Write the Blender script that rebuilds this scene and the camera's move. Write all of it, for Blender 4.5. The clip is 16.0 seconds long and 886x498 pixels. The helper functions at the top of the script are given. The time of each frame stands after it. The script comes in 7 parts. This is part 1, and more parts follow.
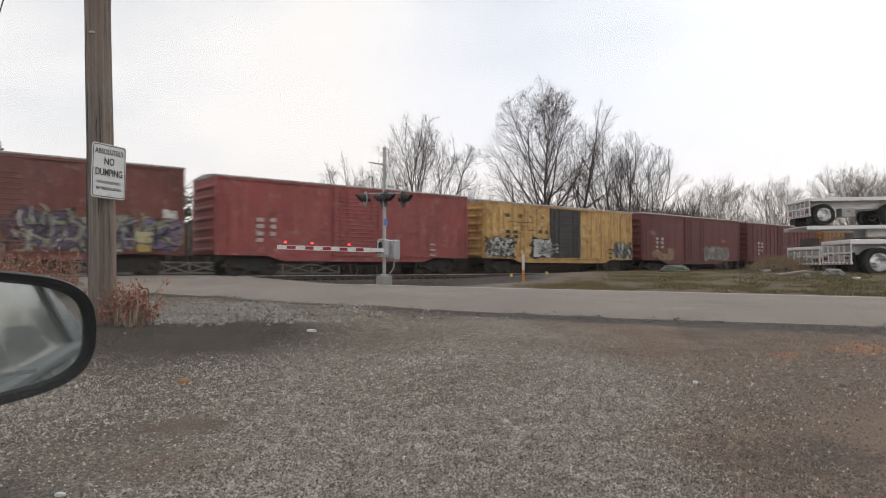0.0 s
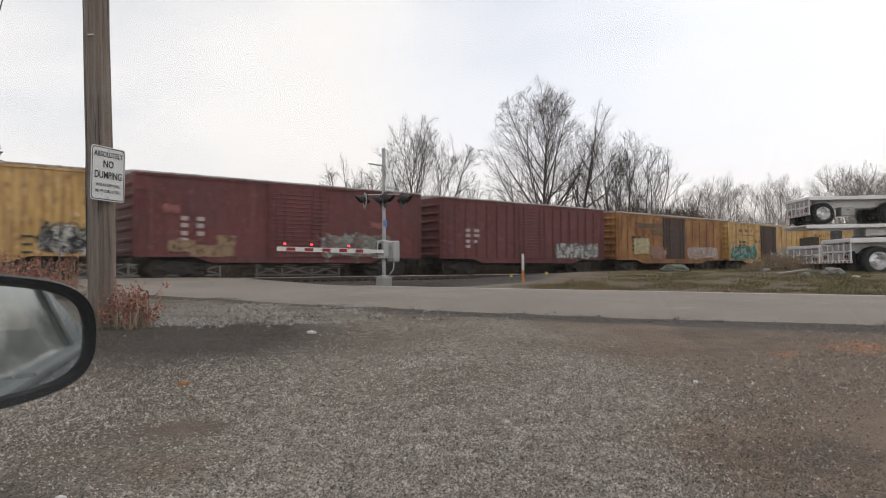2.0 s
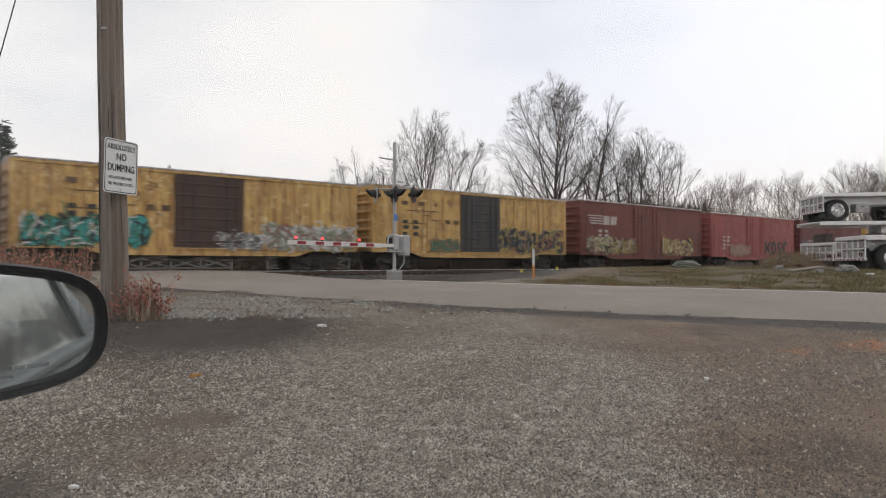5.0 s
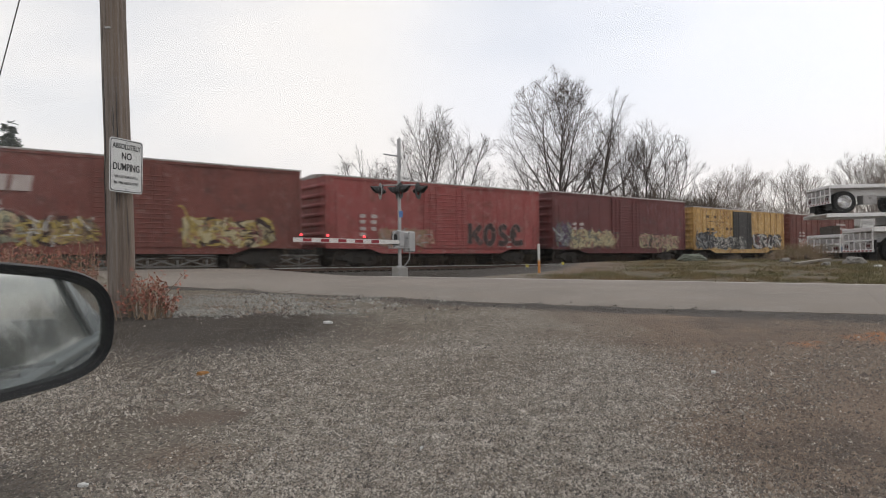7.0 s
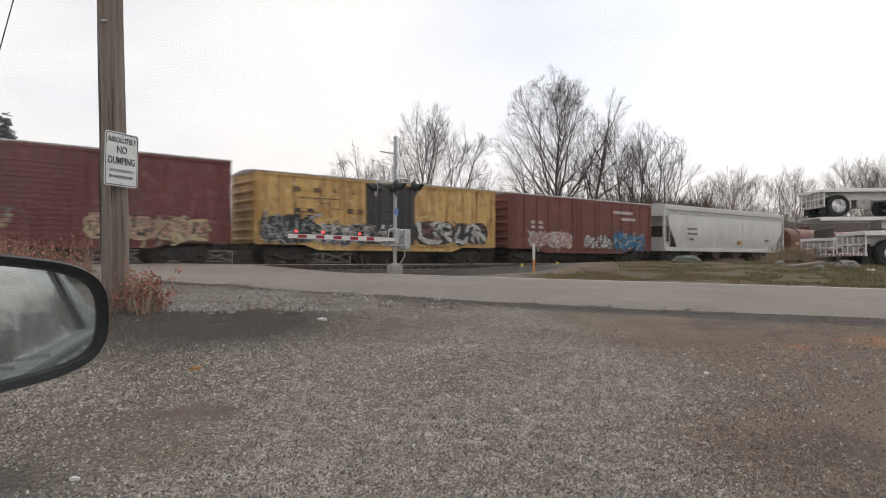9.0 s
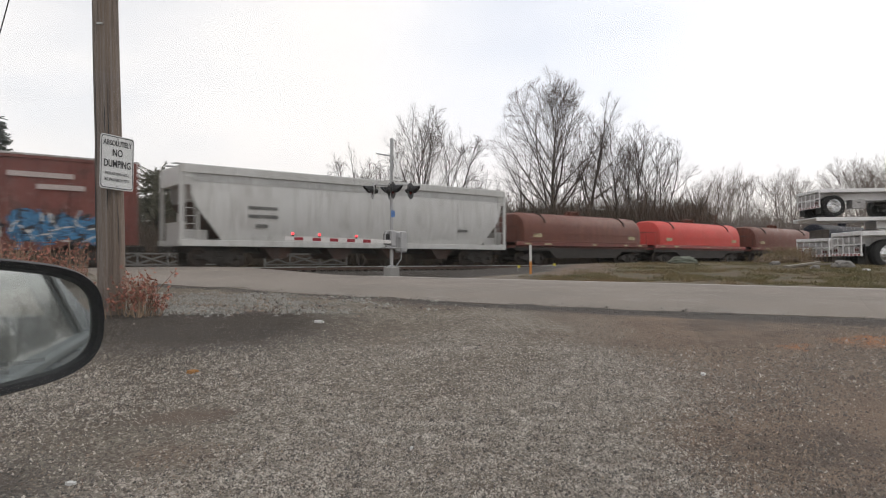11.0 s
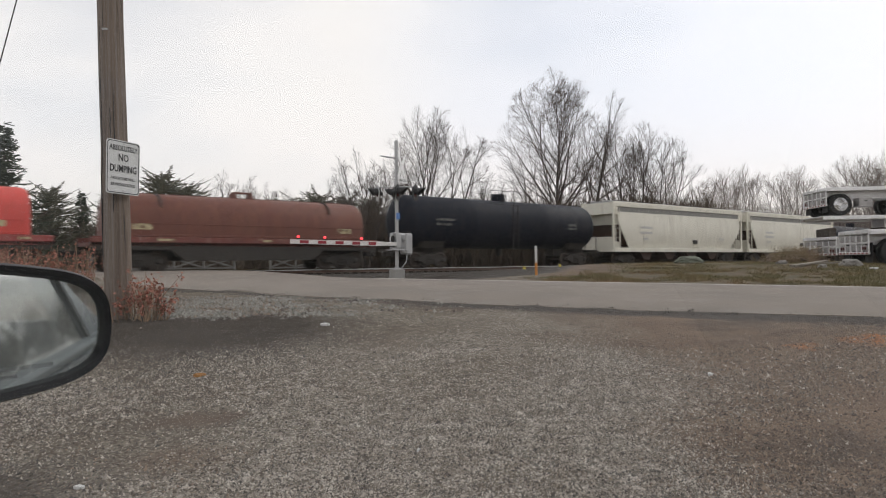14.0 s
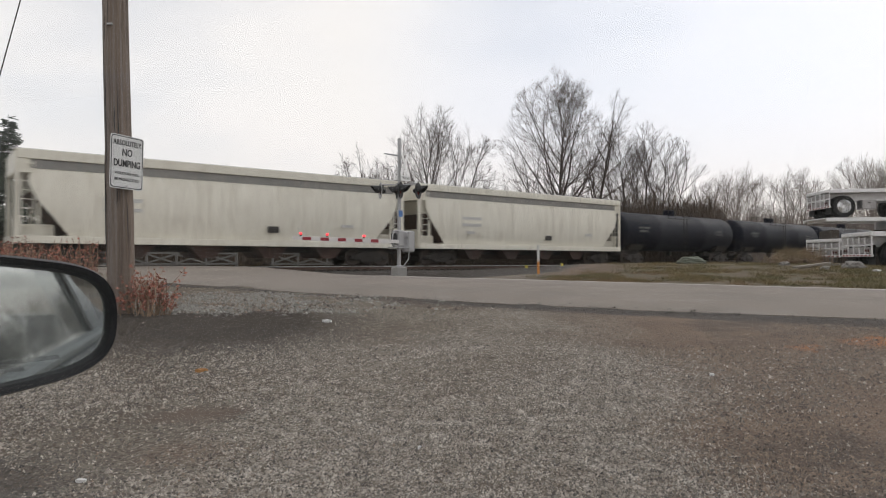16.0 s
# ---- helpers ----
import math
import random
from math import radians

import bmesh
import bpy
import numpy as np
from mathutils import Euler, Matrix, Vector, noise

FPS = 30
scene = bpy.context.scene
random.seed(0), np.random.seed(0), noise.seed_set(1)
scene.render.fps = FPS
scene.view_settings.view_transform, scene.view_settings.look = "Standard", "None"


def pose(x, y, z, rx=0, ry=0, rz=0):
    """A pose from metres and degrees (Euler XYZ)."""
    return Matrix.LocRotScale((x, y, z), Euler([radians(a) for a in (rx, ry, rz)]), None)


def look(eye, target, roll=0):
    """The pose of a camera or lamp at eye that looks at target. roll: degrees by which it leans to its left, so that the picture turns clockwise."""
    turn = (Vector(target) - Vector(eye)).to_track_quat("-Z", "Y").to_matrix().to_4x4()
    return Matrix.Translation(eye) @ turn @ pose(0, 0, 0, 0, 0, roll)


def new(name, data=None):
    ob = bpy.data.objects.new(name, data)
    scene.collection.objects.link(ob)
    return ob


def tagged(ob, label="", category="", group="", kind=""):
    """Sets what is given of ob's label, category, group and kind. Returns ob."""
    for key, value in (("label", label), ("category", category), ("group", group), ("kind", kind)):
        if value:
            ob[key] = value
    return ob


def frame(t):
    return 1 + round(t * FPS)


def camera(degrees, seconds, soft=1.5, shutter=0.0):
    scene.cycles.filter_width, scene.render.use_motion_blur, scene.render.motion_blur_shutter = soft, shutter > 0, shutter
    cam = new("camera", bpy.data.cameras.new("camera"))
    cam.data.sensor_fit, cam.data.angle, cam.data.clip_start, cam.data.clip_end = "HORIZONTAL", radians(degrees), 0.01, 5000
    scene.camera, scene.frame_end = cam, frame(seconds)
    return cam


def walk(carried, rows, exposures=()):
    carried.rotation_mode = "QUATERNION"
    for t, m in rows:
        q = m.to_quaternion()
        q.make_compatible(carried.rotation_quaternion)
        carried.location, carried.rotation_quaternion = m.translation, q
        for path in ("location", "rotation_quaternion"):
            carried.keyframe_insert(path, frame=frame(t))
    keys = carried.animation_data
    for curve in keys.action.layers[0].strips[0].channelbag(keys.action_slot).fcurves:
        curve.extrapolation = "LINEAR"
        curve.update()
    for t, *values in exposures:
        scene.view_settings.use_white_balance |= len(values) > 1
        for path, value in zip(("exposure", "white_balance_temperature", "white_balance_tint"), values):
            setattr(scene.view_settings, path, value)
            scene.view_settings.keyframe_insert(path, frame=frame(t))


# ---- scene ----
# Camera: held in the hand at the window of a parked car.
cam = camera(66.76, 16.0, soft=1.0, shutter=0.3)
CAMERA_ROWS = [
    (0, pose(0.0000, 0.0000, 1.1000, 91.588, -0.000, 0.000)),
    (0.5, pose(-0.0018, 0.0034, 1.0994, 91.590, 0.030, 0.000)),
    (1, pose(-0.0002, 0.0006, 1.0990, 91.607, 0.090, -0.003)),
    (1.5, pose(0.0002, 0.0027, 1.1003, 91.651, 0.323, 0.010)),
    (2, pose(-0.0009, 0.0017, 1.1005, 91.657, 0.307, -0.022)),
    (2.5, pose(-0.0001, 0.0015, 1.1000, 91.664, 0.238, 0.020)),
    (3, pose(0.0003, 0.0021, 1.0998, 91.617, 0.066, 0.139)),
    (3.5, pose(-0.0015, 0.0008, 1.0985, 91.544, -0.110, 0.292)),
    (4, pose(-0.0025, 0.0022, 1.0981, 91.468, -0.178, 0.448)),
    (6.5, pose(0.0018, 0.0067, 1.0996, 90.861, 0.254, 1.394)),
    (7, pose(-0.0006, 0.0075, 1.0981, 90.850, 0.468, 1.314)),
    (7.5, pose(-0.0065, 0.0063, 1.0954, 90.769, -0.114, 1.221)),
    (8, pose(-0.0019, 0.0018, 1.0964, 90.696, -0.056, 1.101)),
    (8.5, pose(-0.0024, 0.0039, 1.0970, 90.704, -0.207, 0.980)),
    (9, pose(-0.0015, 0.0045, 1.0975, 90.700, -0.290, 0.887)),
    (11.5, pose(-0.0016, 0.0067, 1.0972, 90.930, 0.047, 0.528)),
    (12, pose(-0.0006, 0.0052, 1.0979, 90.972, 0.195, 0.522)),
    (12.5, pose(0.0017, 0.0046, 1.0966, 90.972, 0.363, 0.563)),
    (13, pose(-0.0028, 0.0050, 1.0970, 91.008, 0.277, 0.676)),
    (13.5, pose(-0.0018, 0.0037, 1.0962, 91.071, 0.318, 0.926)),
    (14, pose(-0.0009, 0.0055, 1.0970, 91.023, 0.416, 1.072)),
    (14.5, pose(-0.0006, 0.0058, 1.0967, 90.981, 0.569, 1.137)),
    (15, pose(-0.0058, 0.0088, 1.0960, 90.952, 0.415, 1.237)),
    (15.5, pose(-0.0077, 0.0073, 1.0944, 90.923, 0.018, 1.242)),
    (16, pose(-0.0050, 0.0040, 1.0957, 90.859, -0.147, 1.245)),
]

# the film's own exposure drifts a little on the way
walk(cam, CAMERA_ROWS, [(0, 0.05), (3.5, 0.0), (7.5, 0.0), (8.5, 0.12), (9, 0.12), (11.5, 0.09), (12.5, 0.0), (16, -0.02)])

# ---- light: thin overcast, late autumn ----
SUN_TURN, SUN_UP = 55.0, 38.0          # degrees: clockwise from +y, above the horizon
sky = bpy.data.worlds.new("overcast_sky")
scene.world = sky
sky.use_nodes = True
wn, wl = sky.node_tree.nodes, sky.node_tree.links
wn.clear()
w_out = wn.new("ShaderNodeOutputWorld")
w_mix = wn.new("ShaderNodeMixShader")
w_clear = wn.new("ShaderNodeBackground")
w_cloud = wn.new("ShaderNodeBackground")
w_sky = wn.new("ShaderNodeTexSky")
w_sky.sky_type, w_sky.sun_disc = "NISHITA", False
w_sky.sun_elevation, w_sky.sun_rotation = radians(SUN_UP), radians(SUN_TURN)
w_clear.inputs["Strength"].default_value = 0.12
w_co = wn.new("ShaderNodeTexCoord")
w_map = wn.new("ShaderNodeMapping")
w_map.inputs["Scale"].default_value = (1.0, 1.0, 2.6)
w_noise = wn.new("ShaderNodeTexNoise")
w_noise.inputs["Scale"].default_value = 1.6
w_noise.inputs["Detail"].default_value = 5.0
w_noise.inputs["Roughness"].default_value = 0.45
w_thick = wn.new("ShaderNodeMapRange")
w_thick.inputs["From Min"].default_value, w_thick.inputs["From Max"].default_value = 0.38, 0.62
w_thick.inputs["To Min"].default_value, w_thick.inputs["To Max"].default_value = 0.62, 0.98
w_tone = wn.new("ShaderNodeValToRGB")
w_tone.color_ramp.elements[0].position, w_tone.color_ramp.elements[0].color = 0.30, (0.885, 0.885, 0.915, 1)
w_tone.color_ramp.elements[1].position, w_tone.color_ramp.elements[1].color = 0.70, (0.970, 0.938, 0.925, 1)
wl.new(w_co.outputs["Generated"], w_map.inputs["Vector"])
wl.new(w_map.outputs["Vector"], w_noise.inputs["Vector"])
wl.new(w_noise.outputs["Fac"], w_thick.inputs["Value"])
wl.new(w_noise.outputs["Fac"], w_tone.inputs["Fac"])
# thinner, bluer cloud straight ahead, brighter cloud towards the hidden sun


def sky_spot(way, lo, hi, low_out, high_out):
    dot = wn.new("ShaderNodeVectorMath")
    dot.operation = "DOT_PRODUCT"
    dot.inputs[1].default_value = Vector(way).normalized()
    wl.new(w_co.outputs["Generated"], dot.inputs[0])
    spread_ = wn.new("ShaderNodeMapRange")
    spread_.interpolation_type = "SMOOTHSTEP"
    for key, value in (("From Min", lo), ("From Max", hi), ("To Min", low_out), ("To Max", high_out)):
        spread_.inputs[key].default_value = value
    wl.new(dot.outputs["Value"], spread_.inputs["Value"])
    return spread_.outputs["Result"]


w_blue = wn.new("ShaderNodeMix")
w_blue.data_type = "RGBA"
w_blue.inputs[7].default_value = (0.845, 0.885, 1.0, 1)
w_gap = wn.new("ShaderNodeMath")
w_gap.operation = "MULTIPLY"
wl.new(sky_spot((0.30, 1.0, 0.30), 0.90, 0.995, 0.0, 0.95), w_gap.inputs[0])
wl.new(w_noise.outputs["Fac"], w_gap.inputs[1])
wl.new(w_gap.outputs[0], w_blue.inputs[0])
wl.new(w_tone.outputs["Color"], w_blue.inputs[6])
w_low = wn.new("ShaderNodeMix")                 # warm haze near the horizon
w_low.data_type = "RGBA"
w_low.inputs[7].default_value = (0.97, 0.905, 0.875, 1)
wl.new(sky_spot((0, 0, 1), 0.03, 0.24, 0.9, 0.0), w_low.inputs[0])
wl.new(w_blue.outputs[2], w_low.inputs[6])
wl.new(w_low.outputs[2], w_cloud.inputs["Color"])
wl.new(sky_spot((math.sin(radians(SUN_TURN)) * math.cos(radians(SUN_UP)), math.cos(radians(SUN_TURN)) * math.cos(radians(SUN_UP)), math.sin(radians(SUN_UP))), 0.60, 0.98, 1.15, 1.32), w_cloud.inputs["Strength"])
wl.new(w_sky.outputs["Color"], w_clear.inputs["Color"])
wl.new(w_thick.outputs["Result"], w_mix.inputs["Fac"])
wl.new(w_clear.outputs["Background"], w_mix.inputs[1])
wl.new(w_cloud.outputs["Background"], w_mix.inputs[2])
wl.new(w_mix.outputs["Shader"], w_out.inputs["Surface"])

sun_data = bpy.data.lights.new("sun", "SUN")
sun_data.energy, sun_data.angle, sun_data.color = 0.62, radians(25), (1.0, 0.96, 0.90)
sun_ob = new("sun", sun_data)
_st, _su = radians(SUN_TURN), radians(SUN_UP)
sun_ob.matrix_world = look((40 * math.sin(_st) * math.cos(_su), 40 * math.cos(_st) * math.cos(_su), 40 * math.sin(_su)), (0, 0, 0))


# ---- materials ----
def material(name, base, second=None, rough=0.7, metal=0.0, scale=2.0, amount=0.5, grain=40.0, grain_amount=0.12,
             bump=0.15, bump_scale=60.0, streak=None, dirt=None, dirt_amount=0.5, chips=None, worn=0.0, spread=0.0, stretch=(1, 1, 1), spec=0.4):
    """Node material: two colours mixed by large noise, a fine grain, optional vertical streaks and dirt, and fine relief."""
    m = bpy.data.materials.new(name)
    m.use_nodes = True
    n, l = m.node_tree.nodes, m.node_tree.links
    p = n["Principled BSDF"]
    p.inputs["Roughness"].default_value, p.inputs["Metallic"].default_value = rough, metal
    p.inputs["Specular IOR Level"].default_value = spec
    co = n.new("ShaderNodeTexCoord")
    mp = n.new("ShaderNodeMapping")
    mp.inputs["Scale"].default_value = stretch
    l.new(co.outputs["Object"], mp.inputs["Vector"])
    info = n.new("ShaderNodeObjectInfo")
    shift = n.new("ShaderNodeVectorMath")
    shift.operation = "ADD"
    times = n.new("ShaderNodeMath")
    times.operation = "MULTIPLY"
    times.inputs[1].default_value = 37.0 if spread >= 0 else 0.0
    l.new(info.outputs["Random"], times.inputs[0])
    l.new(mp.outputs["Vector"], shift.inputs[0])
    l.new(times.outputs[0], shift.inputs[1])
    vec = shift.outputs[0]

    def noise_at(size, detail=4.0, rough_=0.55, v=vec):
        t = n.new("ShaderNodeTexNoise")
        t.inputs["Scale"].default_value, t.inputs["Detail"].default_value, t.inputs["Roughness"].default_value = size, detail, rough_
        l.new(v, t.inputs["Vector"])
        return t.outputs["Fac"]

    def ramp(value, lo, hi, top=1.0):
        r = n.new("ShaderNodeMapRange")
        r.inputs["From Min"].default_value, r.inputs["From Max"].default_value = lo, hi
        r.inputs["To Min"].default_value, r.inputs["To Max"].default_value = 0.0, top
        l.new(value, r.inputs["Value"])
        return r.outputs["Result"]

    def mix(fac, a, b, kind="MIX"):
        x = n.new("ShaderNodeMix")
        x.data_type, x.blend_type = "RGBA", kind
        if isinstance(fac, float):
            x.inputs[0].default_value = fac
        else:
            l.new(fac, x.inputs[0])
        for sock, val in ((x.inputs[6], a), (x.inputs[7], b)):
            if isinstance(val, tuple):
                sock.default_value = (*val, 1)
            else:
                l.new(val, sock)
        return x.outputs[2]

    second = second or tuple(c * 0.72 for c in base)
    colour = mix(ramp(noise_at(scale), 0.36, 0.66, amount), base, second)
    if streak:
        sm = n.new("ShaderNodeMapping")
        sm.inputs["Scale"].default_value = (3.2, 3.2, 0.16)
        l.new(vec, sm.inputs["Vector"])
        colour = mix(ramp(noise_at(2.2, 5.0, 0.65, sm.outputs["Vector"]), 0.45, 0.64, 0.85), colour, streak)
    if dirt:
        colour = mix(ramp(noise_at(scale * 3.3, 6.0, 0.68), 0.52, 0.70, dirt_amount), colour, dirt)
    if chips:
        colour = mix(ramp(noise_at(3.2, 9.0, 0.8), 0.555, 0.60, 0.75), colour, chips)
    g = noise_at(grain, 3.0, 0.6)
    colour = mix(ramp(g, 0.3, 0.7, grain_amount), colour, tuple(c * 0.35 for c in base))
    if spread > 0:
        val = n.new("ShaderNodeMapRange")
        val.inputs["To Min"].default_value, val.inputs["To Max"].default_value = 1 - spread, 1 + spread
        geo = n.new("ShaderNodeNewGeometry")
        l.new(geo.outputs["Random Per Island"], val.inputs["Value"])
        hsv = n.new("ShaderNodeHueSaturation")
        l.new(val.outputs["Result"], hsv.inputs["Value"])
        l.new(colour, hsv.inputs["Color"])
        colour = hsv.outputs["Color"]
    l.new(colour, p.inputs["Base Color"])
    if worn:
        l.new(ramp(noise_at(5.0, 8.0, 0.75), worn - 0.05, worn + 0.05), p.inputs["Alpha"])
    rr = n.new("ShaderNodeMapRange")
    rr.inputs["To Min"].default_value, rr.inputs["To Max"].default_value = max(0.03, rough - 0.12), min(1.0, rough + 0.12)
    l.new(noise_at(scale * 2.1), rr.inputs["Value"])
    l.new(rr.outputs["Result"], p.inputs["Roughness"])
    if bump:
        b = n.new("ShaderNodeBump")
        b.inputs["Strength"].default_value, b.inputs["Distance"].default_value = bump, 0.02
        l.new(noise_at(bump_scale, 4.0), b.inputs["Height"])
        l.new(b.outputs["Normal"], p.inputs["Normal"])
    return m


def glowing(name, colour, strength):
    m = bpy.data.materials.new(name)
    m.use_nodes = True
    p = m.node_tree.nodes["Principled BSDF"]
    p.inputs["Base Color"].default_value = (*colour, 1)
    p.inputs["Emission Color"].default_value = (*colour, 1)
    p.inputs["Emission Strength"].default_value = strength
    return m


RUST = (0.095, 0.040, 0.022)
GRIME = (0.045, 0.038, 0.034)
PAINT = {
    "red": material("red_car_paint", (0.34, 0.068, 0.064), (0.245, 0.054, 0.050), 0.6, amount=0.9, scale=0.5, streak=(0.34, 0.115, 0.10), dirt=RUST, dirt_amount=0.6, chips=(0.42, 0.24, 0.22), bump_scale=20),
    "brown": material("brown_car_paint", (0.195, 0.058, 0.046), (0.130, 0.042, 0.034), 0.65, amount=0.9, scale=0.6, streak=(0.205, 0.072, 0.054), dirt=GRIME, dirt_amount=0.6, chips=(0.30, 0.18, 0.15), bump_scale=20),
    "maroon": material("maroon_car_paint", (0.158, 0.035, 0.034), (0.104, 0.026, 0.026), 0.62, amount=0.9, scale=0.5, streak=(0.175, 0.062, 0.060), dirt=GRIME, dirt_amount=0.6, chips=(0.27, 0.16, 0.16), bump_scale=20),
    "yellow": material("yellow_car_paint", (0.69, 0.445, 0.15), (0.56, 0.34, 0.11), 0.55, amount=0.9, scale=0.6, streak=(0.25, 0.105, 0.038), dirt=(0.17, 0.080, 0.034), dirt_amount=0.9, chips=(0.80, 0.66, 0.38), bump_scale=20),
    "ochre": material("rusty_yellow_car_paint", (0.47, 0.245, 0.070), (0.25, 0.090, 0.034), 0.65, scale=0.7, amount=0.95, streak=(0.135, 0.050, 0.025), dirt=RUST, dirt_amount=0.9, chips=(0.50, 0.34, 0.17), bump_scale=20),
    "black": material("black_door_paint", (0.032, 0.032, 0.034), (0.050, 0.046, 0.044), 0.6, scale=0.8, streak=(0.09, 0.08, 0.07), dirt=GRIME),
    "door_brown": material("faded_brown_door_paint", (0.062, 0.040, 0.033), (0.045, 0.035, 0.032), 0.65, scale=0.8, streak=RUST),
    "grey": material("grey_hopper_paint", (0.62, 0.62, 0.60), (0.55, 0.545, 0.52), 0.5, scale=0.4, streak=(0.44, 0.42, 0.39), dirt=(0.25, 0.23, 0.20), dirt_amount=0.25, bump_scale=12),
    "cream": material("cream_hopper_paint", (0.85, 0.82, 0.715), (0.78, 0.75, 0.645), 0.5, scale=0.4, streak=(0.64, 0.60, 0.50), dirt=(0.33, 0.28, 0.22), dirt_amount=0.25, bump_scale=12),
    "tank": material("black_tank_paint", (0.010, 0.012, 0.020), (0.016, 0.018, 0.028), 0.55, scale=0.6, streak=(0.030, 0.029, 0.034), dirt=(0.03, 0.028, 0.027), bump_scale=14, spec=0.09),
    "hood_brown": material("rusty_brown_hood_paint", (0.150, 0.050, 0.036), (0.105, 0.038, 0.028), 0.6, scale=0.5, streak=(0.21, 0.085, 0.05), dirt=RUST, dirt_amount=0.45, bump_scale=12),
    "hood_red": material("bright_red_hood_paint", (0.66, 0.080, 0.066), (0.56, 0.066, 0.056), 0.65, scale=0.5, streak=(0.40, 0.06, 0.04), dirt=(0.30, 0.05, 0.035), dirt_amount=0.3, bump_scale=12),
}
STEEL_DARK = material("grimy_underframe_steel", (0.042, 0.037, 0.033), (0.062, 0.050, 0.041), 0.8, scale=3, bump_scale=30)
ROOF_STEEL = material("galvanised_skylit_roof", (0.50, 0.48, 0.46), (0.30, 0.25, 0.22), 0.5, 0.3, scale=1.0, streak=RUST, bump_scale=20)
WHEEL_STEEL = material("brown_wheel_steel", (0.075, 0.058, 0.048), (0.05, 0.04, 0.036), 0.55, 0.5, scale=4)
RAIL_STEEL = material("rail_steel", (0.12, 0.075, 0.055), (0.085, 0.055, 0.045), 0.7, 0.3, scale=3)
RAIL_BRIGHT = material("worn_rail_head", (0.62, 0.61, 0.59), (0.50, 0.49, 0.47), 0.55, 0.55, scale=5, bump=0.05)
TIE_WOOD = material("creosoted_tie_wood", (0.060, 0.047, 0.038), (0.10, 0.082, 0.066), 0.85, scale=3, stretch=(1, 6, 6))
BALLAST = material("grey_ballast", (0.115, 0.103, 0.092), (0.066, 0.058, 0.052), 0.9, scale=1.2, grain=22, grain_amount=0.6, bump=0.7, bump_scale=22, spread=0.35)
ASPHALT = material("worn_asphalt", (0.252, 0.215, 0.180), (0.186, 0.158, 0.132), 0.85, scale=0.5, amount=0.9, dirt=(0.28, 0.255, 0.23), dirt_amount=0.7, grain=160, grain_amount=0.35, bump=0.25, bump_scale=180)
WHITE_PAINT = material("road_line_paint", (0.46, 0.43, 0.39), (0.34, 0.31, 0.28), 0.7, scale=3, dirt=(0.23, 0.21, 0.185), dirt_amount=0.6)
CONCRETE = material("concrete", (0.33, 0.32, 0.30), (0.24, 0.23, 0.215), 0.85, scale=2.5, bump_scale=50)
POLE_WOOD = material("weathered_pole_wood", (0.240, 0.184, 0.144), (0.140, 0.103, 0.080), 0.9, scale=1.6, amount=0.9, stretch=(7, 7, 0.35), streak=(0.30, 0.265, 0.24), dirt=(0.060, 0.042, 0.036), dirt_amount=0.7, grain=90, grain_amount=0.4, bump=0.6, bump_scale=30)
SIGN_WHITE = material("white_sign_face", (0.66, 0.67, 0.66), (0.58, 0.59, 0.58), 0.4, scale=4, dirt=(0.40, 0.40, 0.37), dirt_amount=0.2, bump=0.02)
SIGN_BLACK = material("black_sign_ink", (0.025, 0.025, 0.027), rough=0.5, bump=0)
ALUMINIUM = material("brushed_aluminium", (0.86, 0.85, 0.85), (0.76, 0.75, 0.75), 0.38, 0.3, scale=3, dirt=(0.30, 0.29, 0.28), dirt_amount=0.35, bump=0.06)
CHROME = material("polished_rim", (0.80, 0.80, 0.80), (0.62, 0.62, 0.63), 0.22, 0.9, scale=6, dirt=(0.20, 0.19, 0.18), dirt_amount=0.35, bump=0.03)
GALV = material("galvanised_mast_steel", (0.46, 0.46, 0.46), (0.36, 0.36, 0.36), 0.45, 0.5, scale=4, bump=0.05)
BLACK_PAINT = material("matt_black_paint", (0.020, 0.020, 0.021), (0.03, 0.03, 0.03), 0.6, scale=5, bump=0.05)
RUBBER = material("tyre_rubber", (0.022, 0.022, 0.022), (0.035, 0.034, 0.032), 0.85, scale=5)
RED_STRIPE = material("red_reflective_tape", (0.30, 0.022, 0.035), (0.24, 0.025, 0.032), 0.4, scale=5, bump=0.02)
WHITE_STRIPE = material("white_reflective_tape", (0.72, 0.70, 0.68), (0.62, 0.60, 0.58), 0.4, scale=5, bump=0.02)
BARK = material("grey_brown_bark", (0.105, 0.088, 0.078), (0.070, 0.058, 0.052), 0.9, scale=2, grain=30, grain_amount=0.3, bump=0.4, bump_scale=25)
TWIG = material("thin_twig_bark", (0.112, 0.090, 0.080), (0.082, 0.064, 0.058), 0.9, scale=1, bump=0)
DRY_LEAF = material("dry_brown_leaves", (0.15, 0.085, 0.045), (0.10, 0.062, 0.038), 0.85, scale=3, bump=0, spread=0.35)
NEEDLES = material("dark_spruce_needles", (0.055, 0.070, 0.050), (0.080, 0.086, 0.058), 0.85, scale=2, bump=0, spread=0.4)
PINE_NEEDLES = material("grey_green_pine_needles", (0.112, 0.112, 0.080), (0.150, 0.136, 0.100), 0.85, scale=2, bump=0, spread=0.5)
# distance haze is put into this paler twig colour
TWIG_HAZED = material("haze_tinted_twigs", (0.245, 0.205, 0.182), (0.190, 0.160, 0.142), 0.9, scale=1, bump=0)
BRUSH = material("brown_brush_twigs", (0.118, 0.088, 0.068), (0.080, 0.067, 0.050), 0.9, scale=0.2, bump=0, spread=0.45)
RED_LEAF = material("russet_weed_leaves", (0.37, 0.150, 0.108), (0.27, 0.105, 0.075), 0.8, scale=6, bump=0, spread=0.4)
